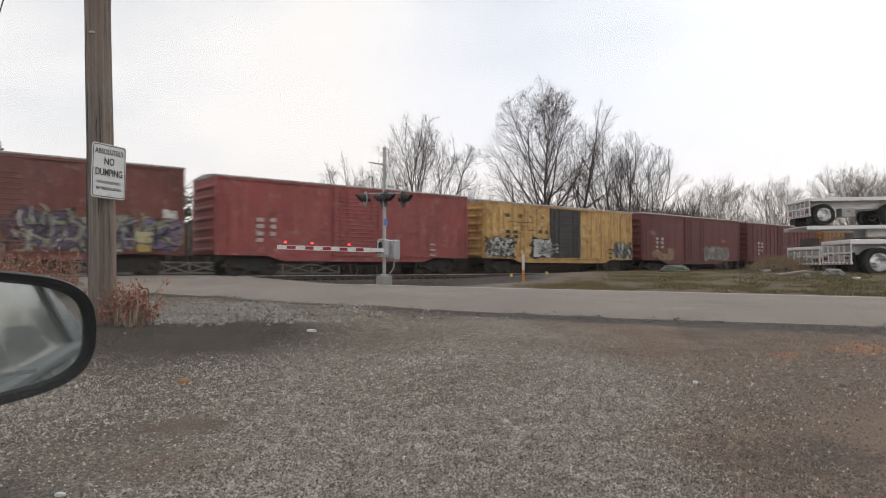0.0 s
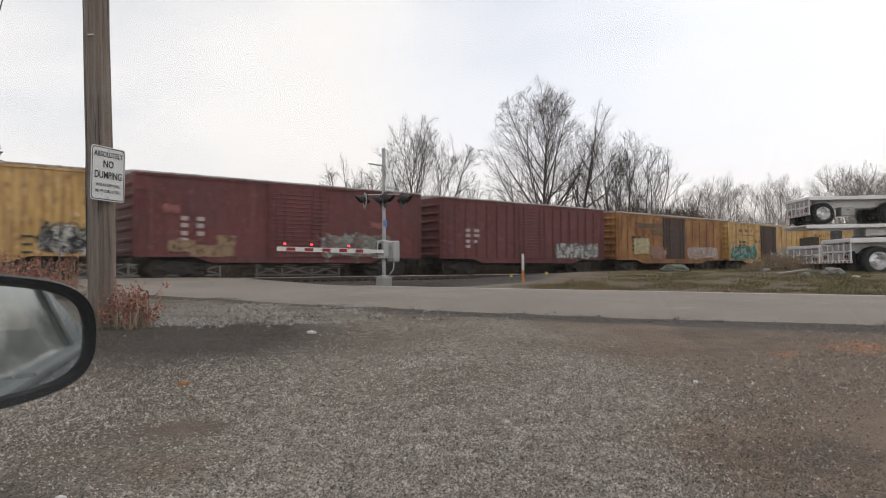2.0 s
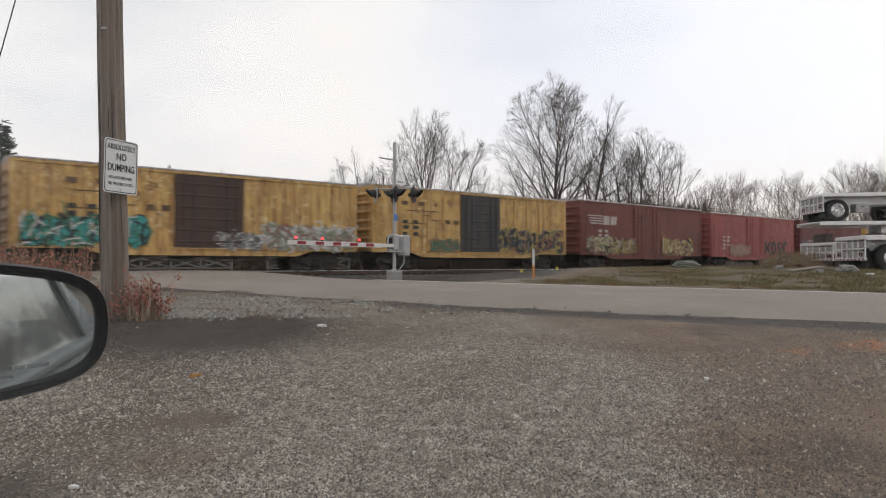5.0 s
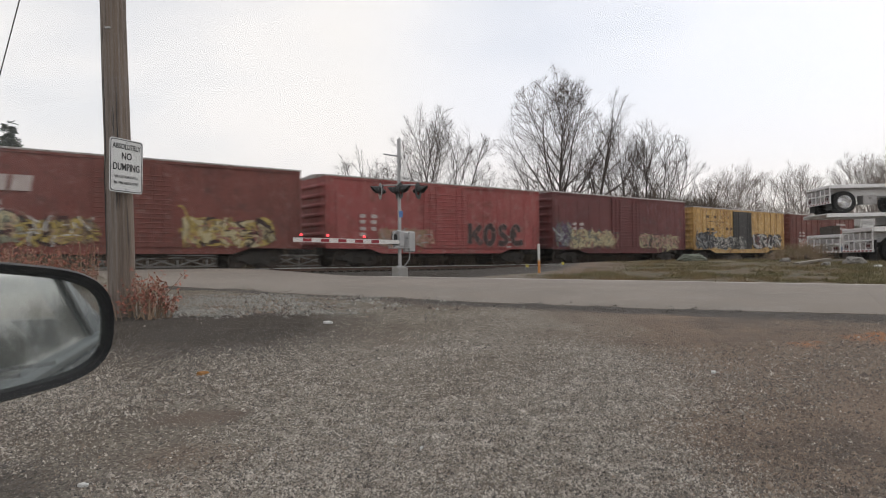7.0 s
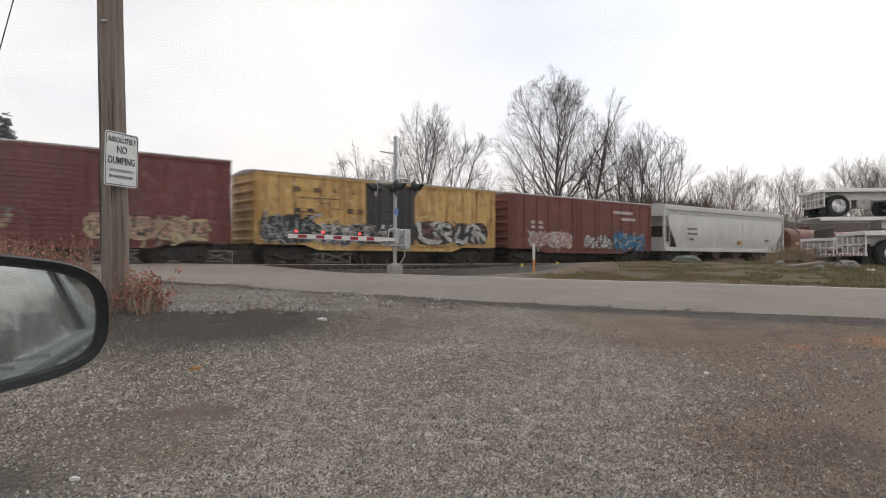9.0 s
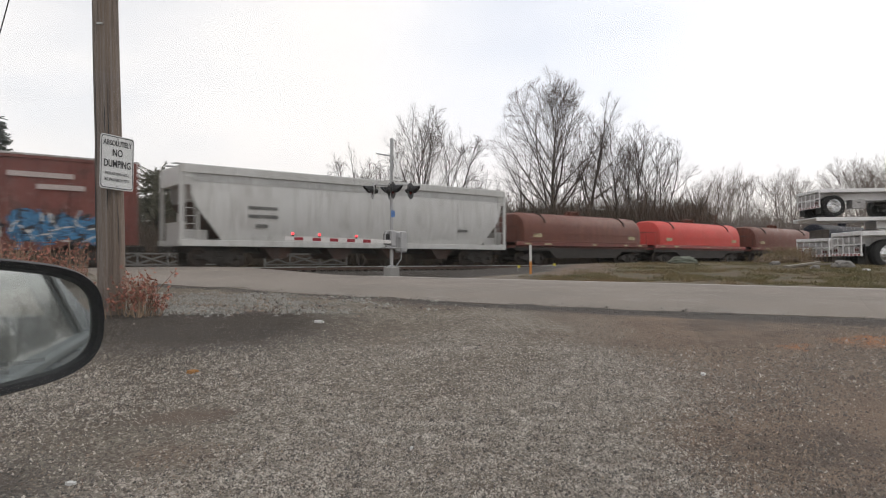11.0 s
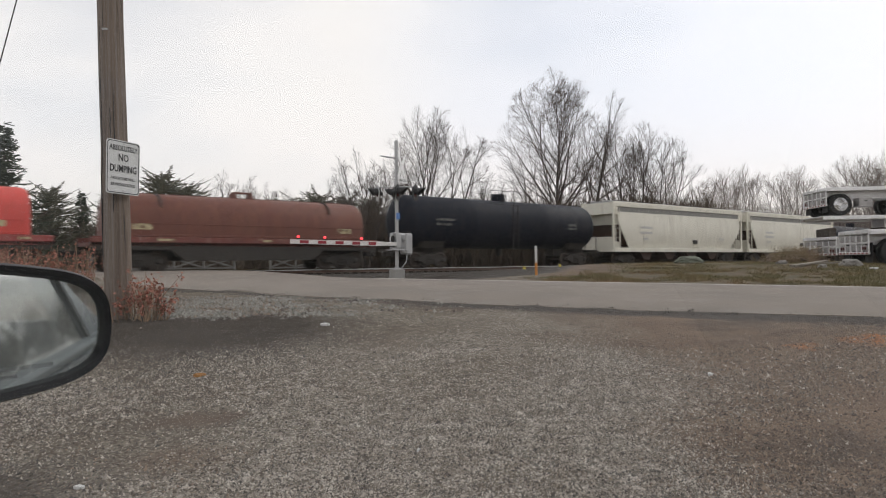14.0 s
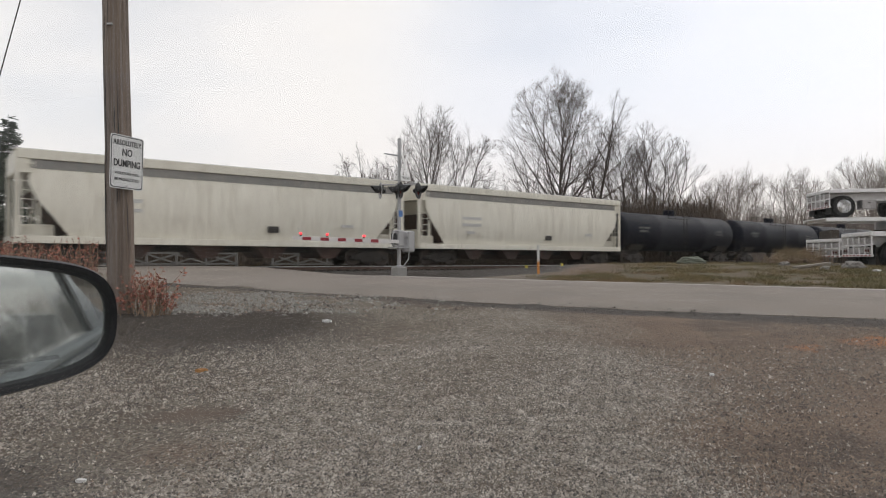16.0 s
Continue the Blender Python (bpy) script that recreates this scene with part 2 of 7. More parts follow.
STRAW = material("dry_straw_stems", (0.34, 0.24, 0.16), (0.24, 0.16, 0.11), 0.85, scale=6, bump=0, spread=0.4)
GRASS = material("tired_winter_grass", (0.235, 0.160, 0.080), (0.140, 0.134, 0.056), 0.85, scale=0.5, amount=1.0, dirt=(0.055, 0.060, 0.024), dirt_amount=0.6, bump=0, spread=0.3)
STONE_GREY = material("grey_windrow_stone", (0.235, 0.228, 0.202), (0.140, 0.134, 0.118), 0.85, scale=9, bump=0.2, spread=0.5)
STONE_LIGHT = material("crushed_limestone", (0.325, 0.294, 0.255), (0.165, 0.138, 0.112), 0.8, scale=9, amount=0.9, bump=0.2, spread=0.85)
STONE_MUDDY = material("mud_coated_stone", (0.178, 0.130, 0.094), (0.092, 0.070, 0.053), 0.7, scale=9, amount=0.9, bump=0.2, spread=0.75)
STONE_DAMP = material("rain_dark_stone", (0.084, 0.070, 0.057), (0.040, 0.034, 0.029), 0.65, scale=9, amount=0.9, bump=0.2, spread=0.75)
ROCK = material("grey_field_rock", (0.25, 0.235, 0.215), (0.17, 0.16, 0.145), 0.9, scale=4, bump=0.4, bump_scale=25)
WIRE_BLACK = material("black_cable", (0.02, 0.02, 0.02), rough=0.6, bump=0)
BLUE_PLATE = material("blue_plate", (0.10, 0.22, 0.50), rough=0.4, bump=0)
LAMP_RED = glowing("lit_red_lamp", (1.0, 0.05, 0.06), 2.2)
LAMP_OFF = material("dark_red_lens", (0.10, 0.010, 0.010), rough=0.2, bump=0)
CAR_PAINT = material("silver_blue_car_paint", (0.185, 0.20, 0.23), (0.17, 0.185, 0.215), 0.3, 0.35, scale=1, bump=0)
CAR_BLACK = material("black_mirror_plastic", (0.010, 0.010, 0.012), (0.015, 0.015, 0.017), 0.45, scale=8, bump=0.03, bump_scale=200, spec=0.2)
CAR_GLASS = bpy.data.materials.new("green_tinted_window_glass")
CAR_GLASS.use_nodes = True
_g = CAR_GLASS.node_tree.nodes["Principled BSDF"]
_g.inputs["Base Color"].default_value = (0.985, 0.985, 0.975, 1)
_film = CAR_GLASS.node_tree.nodes.new("ShaderNodeBsdfDiffuse")       # thin even film: dust on the glass, plus haze to lift the darks
_film.inputs["Color"].default_value = (0.75, 0.78, 0.74, 1)
_filmed = CAR_GLASS.node_tree.nodes.new("ShaderNodeMixShader")
_filmed.inputs["Fac"].default_value = 0.022
CAR_GLASS.node_tree.links.new(_g.outputs["BSDF"], _filmed.inputs[1])
CAR_GLASS.node_tree.links.new(_film.outputs["BSDF"], _filmed.inputs[2])
CAR_GLASS.node_tree.links.new(_filmed.outputs["Shader"], CAR_GLASS.node_tree.nodes["Material Output"].inputs["Surface"])
_g.inputs["Roughness"].default_value, _g.inputs["IOR"].default_value, _g.inputs["Transmission Weight"].default_value = 0.0, 1.5, 1.0
CAR_TRIM = material("grey_car_trim", (0.10, 0.10, 0.105), rough=0.6, bump_scale=200)
MIRROR = bpy.data.materials.new("mirror_glass")
MIRROR.use_nodes = True
MIRROR.node_tree.nodes["Principled BSDF"].inputs["Base Color"].default_value = (0.56, 0.61, 0.61, 1)
MIRROR.node_tree.nodes["Principled BSDF"].inputs["Metallic"].default_value = 1.0
MIRROR.node_tree.nodes["Principled BSDF"].inputs["Roughness"].default_value = 0.03
_fog = MIRROR.node_tree.nodes.new("ShaderNodeBsdfDiffuse")           # mist dried on the mirror
_fog.inputs["Color"].default_value = (0.66, 0.72, 0.68, 1)
_spots = MIRROR.node_tree.nodes.new("ShaderNodeTexNoise")
_spots.inputs["Scale"].default_value, _spots.inputs["Detail"].default_value = 5.0, 2.0
_where = MIRROR.node_tree.nodes.new("ShaderNodeMapRange")
_where.inputs["To Min"].default_value, _where.inputs["To Max"].default_value = 0.05, 0.16
_misty = MIRROR.node_tree.nodes.new("ShaderNodeMixShader")
MIRROR.node_tree.links.new(_spots.outputs["Fac"], _where.inputs["Value"])
MIRROR.node_tree.links.new(_where.outputs["Result"], _misty.inputs["Fac"])
MIRROR.node_tree.links.new(MIRROR.node_tree.nodes["Principled BSDF"].outputs["BSDF"], _misty.inputs[1])
MIRROR.node_tree.links.new(_fog.outputs["BSDF"], _misty.inputs[2])
MIRROR.node_tree.links.new(_misty.outputs["Shader"], MIRROR.node_tree.nodes["Material Output"].inputs["Surface"])


# ---- mesh tools ----
class Mesh:
    """Collects verts and faces for one mesh object."""

    def __init__(self):
        self.v, self.f, self.m = [], [], []
        self.slot = 0

    def add(self, verts, faces):
        o = len(self.v)
        self.v += [tuple(p) for p in verts]
        self.f += [tuple(i + o for i in q) for q in faces]
        self.m += [self.slot] * len(faces)
        return self

    def box(self, x0, x1, y0, y1, z0, z1, bevel=0.0):
        if bevel <= 0:
            return self.add([(x, y, z) for x in (x0, x1) for y in (y0, y1) for z in (z0, z1)],
                            [(0, 1, 3, 2), (4, 6, 7, 5), (0, 4, 5, 1), (2, 3, 7, 6), (0, 2, 6, 4), (1, 5, 7, 3)])
        b = bevel
        v, idx = [], {}
        for ix, x in enumerate((x0, x1)):
            for iy, y in enumerate((y0, y1)):
                for iz, z in enumerate((z0, z1)):
                    sx, sy, sz = (b, -b)[ix], (b, -b)[iy], (b, -b)[iz]
                    for k, p in enumerate(((x, y + sy, z + sz), (x + sx, y, z + sz), (x + sx, y + sy, z))):
                        idx[ix, iy, iz, k] = len(v)
                        v.append(p)
        f = []
        for i in (0, 1):
            f.append([idx[i, a, c, 0] for a, c in ((0, 0), (0, 1), (1, 1), (1, 0))][::1 if i == 0 else -1])
            f.append([idx[a, i, c, 1] for a, c in ((0, 0), (1, 0), (1, 1), (0, 1))][::1 if i == 0 else -1])
            f.append([idx[a, c, i, 2] for a, c in ((0, 0), (0, 1), (1, 1), (1, 0))][::1 if i == 0 else -1])
            for j in (0, 1):
                f.append([idx[0, i, j, 1], idx[1, i, j, 1], idx[1, i, j, 2], idx[0, i, j, 2]])
                f.append([idx[i, 0, j, 0], idx[i, 1, j, 0], idx[i, 1, j, 2], idx[i, 0, j, 2]])
                f.append([idx[i, j, 0, 0], idx[i, j, 1, 0], idx[i, j, 1, 1], idx[i, j, 0, 1]])
                for k in (0, 1):
                    f.append([idx[i, j, k, 0], idx[i, j, k, 1], idx[i, j, k, 2]])
        return self.add(v, f)

    def tube(self, path, radii, sides=8, caps=True, turn=0.0):
        path = [Vector(p) for p in path]
        if not hasattr(radii, "__len__"):
            radii = [radii] * len(path)
        v, f = [], []
        for i, p in enumerate(path):
            d = (path[min(i + 1, len(path) - 1)] - path[max(i - 1, 0)]).normalized()
            a = d.cross(Vector((0, 0, 1)) if abs(d.z) < 0.95 else Vector((1, 0, 0))).normalized()
            b = d.cross(a)
            for k in range(sides):
                w = turn + 2 * math.pi * k / sides
                v.append(p + radii[i] * (math.cos(w) * a + math.sin(w) * b))
        for i in range(len(path) - 1):
            for k in range(sides):
                j = (k + 1) % sides
                f.append((i * sides + k, i * sides + j, (i + 1) * sides + j, (i + 1) * sides + k))
        if caps:
            f.append(tuple(range(sides))[::-1])
            f.append(tuple((len(path) - 1) * sides + k for k in range(sides)))
        return self.add(v, f)

    def prism(self, outline, axis, a, b):
        """Extrude an outline (pairs) along axis 0, 1 or 2 from a to b."""
        def put(p, q):
            return {0: (q, p[0], p[1]), 1: (p[0], q, p[1]), 2: (p[0], p[1], q)}[axis]
        n = len(outline)
        return self.add([put(p, a) for p in outline] + [put(p, b) for p in outline],
                        [tuple(range(n))[::-1], tuple(range(n, 2 * n))] + [(i, (i + 1) % n, n + (i + 1) % n, n + i) for i in range(n)])

    def lathe(self, profile, centre, axis, sides=24):
        """Turn (radius, along) pairs about an axis through centre."""
        axis = Vector(axis).normalized()
        a = axis.cross(Vector((0, 0, 1)) if abs(axis.z) < 0.9 else Vector((1, 0, 0))).normalized()
        b = axis.cross(a)
        c = Vector(centre)
        v, f, n = [], [], len(profile)
        for k in range(sides):
            w = 2 * math.pi * k / sides
            for r, h in profile:
                v.append(c + axis * h + r * (math.cos(w) * a + math.sin(w) * b))
        for k in range(sides):
            j = (k + 1) % sides
            for i in range(n - 1):
                f.append((k * n + i, j * n + i, j * n + i + 1, k * n + i + 1))
        return self.add(v, f)

    def data(self, name, mats, smooth=False):
        me = bpy.data.meshes.new(name)
        me.from_pydata(self.v, [], self.f)
        bm = bmesh.new()
        bm.from_mesh(me)
        bmesh.ops.recalc_face_normals(bm, faces=bm.faces)
        bm.to_mesh(me)
        bm.free()
        for m in (mats if isinstance(mats, (list, tuple)) else [mats]):
            me.materials.append(m)
        me.polygons.foreach_set("material_index", self.m)
        if smooth:
            me.shade_smooth()
            me.set_sharp_from_angle(angle=radians(35))
        return me


def raw(name, verts, faces, mats, smooth=False):
    """A mesh from arrays, with no clean-up: for very large meshes."""
    me = bpy.data.meshes.new(name)
    me.from_pydata(verts, [], faces)
    for m in (mats if isinstance(mats, (list, tuple)) else [mats]):
        me.materials.append(m)
    if smooth:
        me.shade_smooth()
    return me


def part(name, mesh, mats, parent, label="", smooth=False, at=None):
    ob = new(name, mesh.data(name, mats, smooth) if isinstance(mesh, Mesh) else mesh)
    ob.parent = parent
    if at is not None:
        ob.matrix_basis = at
    if label:
        ob["label"] = label
    return ob


def thing(name, label, category, at=None, group=""):
    ob = new(name)
    ob.empty_display_size = 0.2
    if at is not None:
        ob.matrix_basis = at
    return tagged(ob, label, category, group)


# ---- plan: the railway runs at an angle across the view ----
TRACK_TURN = 39.3
RAIL_TOP = 0.70
ALONG = Vector((math.cos(radians(TRACK_TURN)), math.sin(radians(TRACK_TURN)), 0))
AWAY = Vector((-ALONG.y, ALONG.x, 0))
TRACK_ZERO = Vector((-11.83, 29.90, 0)) + AWAY * 1.52      # on the centre line


def site(u, q, z=0.0):
    """World place from metres along the track and metres from its centre line towards the lot."""
    return TRACK_ZERO + ALONG * u - AWAY * q + Vector((0, 0, z))


def plan(x, y):
    d = Vector((x, y, 0)) - TRACK_ZERO
    return d.dot(ALONG), -d.dot(AWAY)


def ease(a, b, x):
    t = np.clip((x - a) / (b - a), 0.0, 1.0)
    return t * t * (3 - 2 * t)


ROAD_Q = [-120, -30, 8, 15, 22, 27, 29.5, 38, 60, 120]
ROAD_L = [-4.9, -4.9, -4.8, -4.65, -3.93, -2.74, -1.2, 4.0, 19, 60]
ROAD_R = [3.0, 3.0, 3.0, 3.65, 4.9, 5.75, 6.4, 11.0, 26, 67]


def height(x, y):
    """Height of the ground (arrays or numbers)."""
    x, y = np.asarray(x, float), np.asarray(y, float)
    u = (x - TRACK_ZERO.x) * ALONG.x + (y - TRACK_ZERO.y) * ALONG.y
    q = -((x - TRACK_ZERO.x) * AWAY.x + (y - TRACK_ZERO.y) * AWAY.y)
    lot = 0.46 * ease(1.2, 8.6, y)
    right = np.interp(q, ROAD_Q, ROAD_R)
    left = np.interp(q, ROAD_Q, ROAD_L)
    z = lot + np.minimum(0.46, 0.042 * np.maximum(0, u - right - 0.5)) * ease(8, 13, y) * ease(5.0, 13.0, q)
    on_road = ease(left - 3.0, left, u) * (1 - ease(right, right + 1.2, u))
    z = z + on_road * 0.20 * (1 - ease(1.5, 12, np.abs(q)))
    z = z - (1 - on_road) * 0.10 * (1 - ease(2.0, 5.0, np.abs(q)))
    far = ease(120, 400, np.hypot(x, y))
    return z * (1 - far) + 0.3 * far


# ---- ground, road, railway ----
def ground_material():
    """Gravel lot, brown mud, grass verge: blended by place and noise."""
    m = bpy.data.materials.new("gravel_and_verge")
    m.use_nodes = True
    n, l = m.node_tree.nodes, m.node_tree.links
    p = n["Principled BSDF"]
    p.inputs["Roughness"].default_value = 0.85
    co = n.new("ShaderNodeTexCoord")
    att = n.new("ShaderNodeAttribute")
    att.attribute_name = "cover"
    sep = n.new("ShaderNodeSeparateColor")
    l.new(att.outputs["Color"], sep.inputs[0])

    def tex(size, detail=5.0, rough_=0.6):
        t = n.new("ShaderNodeTexNoise")
        t.inputs["Scale"].default_value, t.inputs["Detail"].default_value, t.inputs["Roughness"].default_value = size, detail, rough_
        l.new(co.outputs["Object"], t.inputs["Vector"])
        return t.outputs["Fac"]

    def ramp(v, lo, hi, top=1.0):
        r = n.new("ShaderNodeMapRange")
        r.inputs["From Min"].default_value, r.inputs["From Max"].default_value, r.inputs["To Max"].default_value = lo, hi, top
        l.new(v, r.inputs["Value"])
        return r.outputs["Result"]

    def mix(fac, a, b, kind="MIX"):
        x = n.new("ShaderNodeMix")
        x.data_type, x.blend_type = "RGBA", kind
        l.new(fac, x.inputs[0])
        for sock, val in ((x.inputs[6], a), (x.inputs[7], b)):
            if isinstance(val, tuple):
                sock.default_value = (*val, 1)
            else:
                l.new(val, sock)
        return x.outputs[2]

    def both(a, b, op="ADD"):
        x = n.new("ShaderNodeMath")
        x.operation = op
        for i, s in enumerate((a, b)):
            if isinstance(s, float):
                x.inputs[i].default_value = s
            else:
                l.new(s, x.inputs[i])
        return x.outputs[0]

    # crushed stone: cells of varied grey in darker fines
    cells = n.new("ShaderNodeTexVoronoi")
    cells.inputs["Scale"].default_value = 62.0
    l.new(co.outputs["Object"], cells.inputs["Vector"])
    tone = n.new("ShaderNodeSeparateColor")
    l.new(cells.outputs["Color"], tone.inputs[0])
    stone = mix(tone.outputs[0], (0.084, 0.070, 0.055), (0.40, 0.365, 0.31))
    fines = mix(ramp(tex(1.3), 0.35, 0.65), (0.146, 0.119, 0.092), (0.102, 0.077, 0.057))
    gravel = mix(ramp(tex(0.55, 6.0), 0.40, 0.62, 0.85), stone, fines)
    gravel = mix(ramp(tex(9.0), 0.40, 0.68, 0.5), gravel, (0.102, 0.083, 0.064))
    mud = mix(ramp(tex(2.2, 6.0), 0.35, 0.65), (0.180, 0.125, 0.087), (0.130, 0.089, 0.062))
    mud = mix(ramp(tone.outputs[1], 0.80, 0.95, 0.6), mud, (0.20, 0.168, 0.135))
    wet = both(sep.outputs[0], both(tex(1.1, 6.0), 0.55, "MULTIPLY"))
    base = mix(ramp(wet, 0.62, 0.95), gravel, mud)
    base = mix(ramp(wet, 1.08, 1.30, 0.9), base, (0.040, 0.034, 0.029))
    soak = n.new("ShaderNodeAttribute")
    soak.attribute_name = "damp"
    soaked = both(soak.outputs["Fac"], both(tex(1.6, 6.0), 0.7, "MULTIPLY"))
    base = mix(ramp(soaked, 0.40, 1.10, 0.92), base, mix(tone.outputs[2], (0.040, 0.034, 0.029), (0.075, 0.064, 0.054)))
    clay = both(sep.outputs[2], tex(5.0, 6.0), "MULTIPLY")
    base = mix(ramp(clay, 0.30, 0.55), base, (0.33, 0.125, 0.038))
    turf = mix(ramp(tex(3.0), 0.35, 0.65), (0.112, 0.080, 0.040), (0.066, 0.062, 0.028))
    turf = mix(ramp(tex(0.8, 6.0), 0.42, 0.60, 0.9), turf, (0.122, 0.084, 0.050))
    turf = mix(ramp(tex(16.0, 6.0, 0.75), 0.46, 0.64, 0.40), turf, (0.070, 0.060, 0.030))
    turf = mix(ramp(tex(1.9, 6.0), 0.54, 0.68, 0.8), turf, (0.058, 0.060, 0.028))
    verge = both(sep.outputs[1], both(tex(1.7, 6.0), 0.6, "MULTIPLY"))
    base = mix(ramp(verge, 0.70, 0.98), base, turf)
    shoulder = mix(tone.outputs[0], (0.030, 0.026, 0.023), (0.098, 0.086, 0.075))
    base = mix(ramp(both(att.outputs["Alpha"], both(tex(2.6, 6.0), 0.6, "MULTIPLY")), 0.72, 0.95), base, shoulder)
    l.new(base, p.inputs["Base Color"])
    l.new(ramp(wet, 0.5, 1.0, 0.32), p.inputs["Specular IOR Level"])
    b = n.new("ShaderNodeBump")
    b.inputs["Strength"].default_value, b.inputs["Distance"].default_value = 0.55, 0.02
    h = both(both(cells.outputs["Distance"], -0.8, "MULTIPLY"), both(tex(12.0, 6.0), tex(60.0), "ADD"), "ADD")
    l.new(h, b.inputs["Height"])
    l.new(b.outputs["Normal"], p.inputs["Normal"])
    return m


def axis_steps(near, step, far):
    a = list(np.arange(-near, near + 1e-6, step))
    d, s = near, step
    while d < far:
        s *= 1.28
        d += s
        a = [-d] + a + [d]
    return np.array(a)


def wetness(xs, ys, u, q, left):
    """How damp and muddy the lot is: a dark hollow by the pole, brown mud away from it, small puddles, a soft road edge."""
    wet = 0.25 + 0.46 * ease(0.2, 2.2, xs - 0.12 * (ys - 3)) + 0.0
    for bx, by, sx, sy, k in ((-1.53, 4.03, 0.20, 0.13, 0.75), (-2.15, 3.05, 0.30, 0.16, 0.35), (1.9, 3.5, 0.55, 0.5, 0.35), (-0.5, 6.2, 1.0, 0.35, 0.12), (-1.4, 3.4, 0.4, 0.15, 0.3)):
        wet = wet + k * np.exp(-((xs - bx) / sx) ** 2 - ((ys - by) / sy) ** 2)
    wet = wet + 0.75 * ease(left - 0.9, left - 0.35, u) * (u < left + 0.4) * ease(18, 24, q)
    return np.clip(wet + 0.14 * ease(5.2, 7.2, ys) * ease(-0.5, 1.5, xs), 0, 1.4)


def dampness(xs, ys):
    """Rain-darkened gravel: a hollow by the pole, and the low left side of the lot."""
    d = 1.25 * np.exp(-np.abs((xs + 2.75 + 0.10 * (ys - 7)) / 1.55) ** 2.4 - np.abs((ys - 7.15) / 1.25) ** 2.4)
    d = d + 0.20 * (1 - ease(-2.2, -0.6, xs)) * (1 - ease(5.5, 7.0, ys)) + 0.45 * np.exp(-((xs + 1.50) / 0.17) ** 2 - ((ys - 4.03) / 0.11) ** 2)
    u, q = (xs - TRACK_ZERO.x) * ALONG.x + (ys - TRACK_ZERO.y) * ALONG.y, -((xs - TRACK_ZERO.x) * AWAY.x + (ys - TRACK_ZERO.y) * AWAY.y)
    d = d + 0.95 * np.exp(-((u - np.interp(q, ROAD_Q, ROAD_L) + 0.40) / 0.42) ** 2) * ease(20.5, 26, q)      # wet shoulder along the asphalt
    return np.clip(d + 0.55 * np.exp(-((xs + 2.2) / 0.5) ** 2 - ((ys - 2.9) / 0.35) ** 2), 0, 1.4)


def make_ground():
    gx = axis_steps(14, 0.28, 2500)
    gy = axis_steps(20, 0.28, 2500) + 12
    xs, ys = np.meshgrid(gx, gy)
    rough = np.zeros_like(xs)
    for i in range(xs.shape[0]):
        for j in range(xs.shape[1]):
            if abs(xs[i, j]) < 45 and -10 < ys[i, j] < 75:
                rough[i, j] = 0.035 * noise.noise((xs[i, j] * 0.35, ys[i, j] * 0.35, 0.0)) + 0.018 * noise.noise((xs[i, j] * 1.4, ys[i, j] * 1.4, 3.0))
    zs = height(xs, ys) + rough * ease(0, 3, ys)
    SURFACE.extend([gx, gy, zs])
    h, w = xs.shape
    verts = np.stack([xs, ys, zs], -1).reshape(-1, 3)
    k = np.arange(h * w).reshape(h, w)
    faces = np.stack([k[:-1, :-1], k[:-1, 1:], k[1:, 1:], k[1:, :-1]], -1).reshape(-1, 4)
    me = raw("ground", verts.tolist(), faces.tolist(), GROUND, True)
    u = (xs - TRACK_ZERO.x) * ALONG.x + (ys - TRACK_ZERO.y) * ALONG.y
    q = -((xs - TRACK_ZERO.x) * AWAY.x + (ys - TRACK_ZERO.y) * AWAY.y)
    right, left = np.interp(q, ROAD_Q, ROAD_R), np.interp(q, ROAD_Q, ROAD_L)
    wet = wetness(xs, ys, u, q, left)
    verge = ease(right + 0.1, right + 1.2, u) * ease(15.5, 20.0, q + 0.6 * np.maximum(0, u - right - 5.0)) + (q < -4) + (1 - ease(left - 6, left - 3.5, u)) * ease(11.5, 13, ys)
    verge = np.clip(verge + ease(60, 90, np.hypot(xs, ys)), 0, 1)
    clay = 2.1 * np.exp(-((xs - 2.98) / 0.22) ** 2 - ((ys - 5.90) / 0.14) ** 2) + 1.8 * np.exp(-((xs - 3.85) / 0.36) ** 2 - ((ys - 6.15) / 0.30) ** 2)
    bed = ease(right - 0.1, right + 0.3, u) * (1 - ease(13.0, 18.0, q + 0.6 * np.maximum(0, u - right - 5.0))) * (q > -6)
    cover = me.color_attributes.new("cover", "FLOAT_COLOR", "POINT")
    cover.data.foreach_set("color", np.stack([wet, verge, clay, bed], -1).astype(np.float32).ravel())
    damp = me.attributes.new("damp", "FLOAT", "POINT")
    damp.data.foreach_set("value", dampness(xs, ys).astype(np.float32).ravel())
    return tagged(new("ground", me), "grey crushed-stone lot with brown wet patches and a grass verge", "ground", kind="structure")


SURFACE = []
GROUND = ground_material()
make_ground()


def surface(x, y):
    """Height of the finished ground sheet, with its small dips and bumps."""
    gx, gy, gz = SURFACE
    i = np.clip(np.searchsorted(gx, x) - 1, 0, len(gx) - 2)
    j = np.clip(np.searchsorted(gy, y) - 1, 0, len(gy) - 2)
    s, t = (x - gx[i]) / (gx[i + 1] - gx[i]), (y - gy[j]) / (gy[j + 1] - gy[j])
    return (gz[j, i] * (1 - s) + gz[j, i + 1] * s) * (1 - t) + (gz[j + 1, i] * (1 - s) + gz[j + 1, i + 1] * s) * t


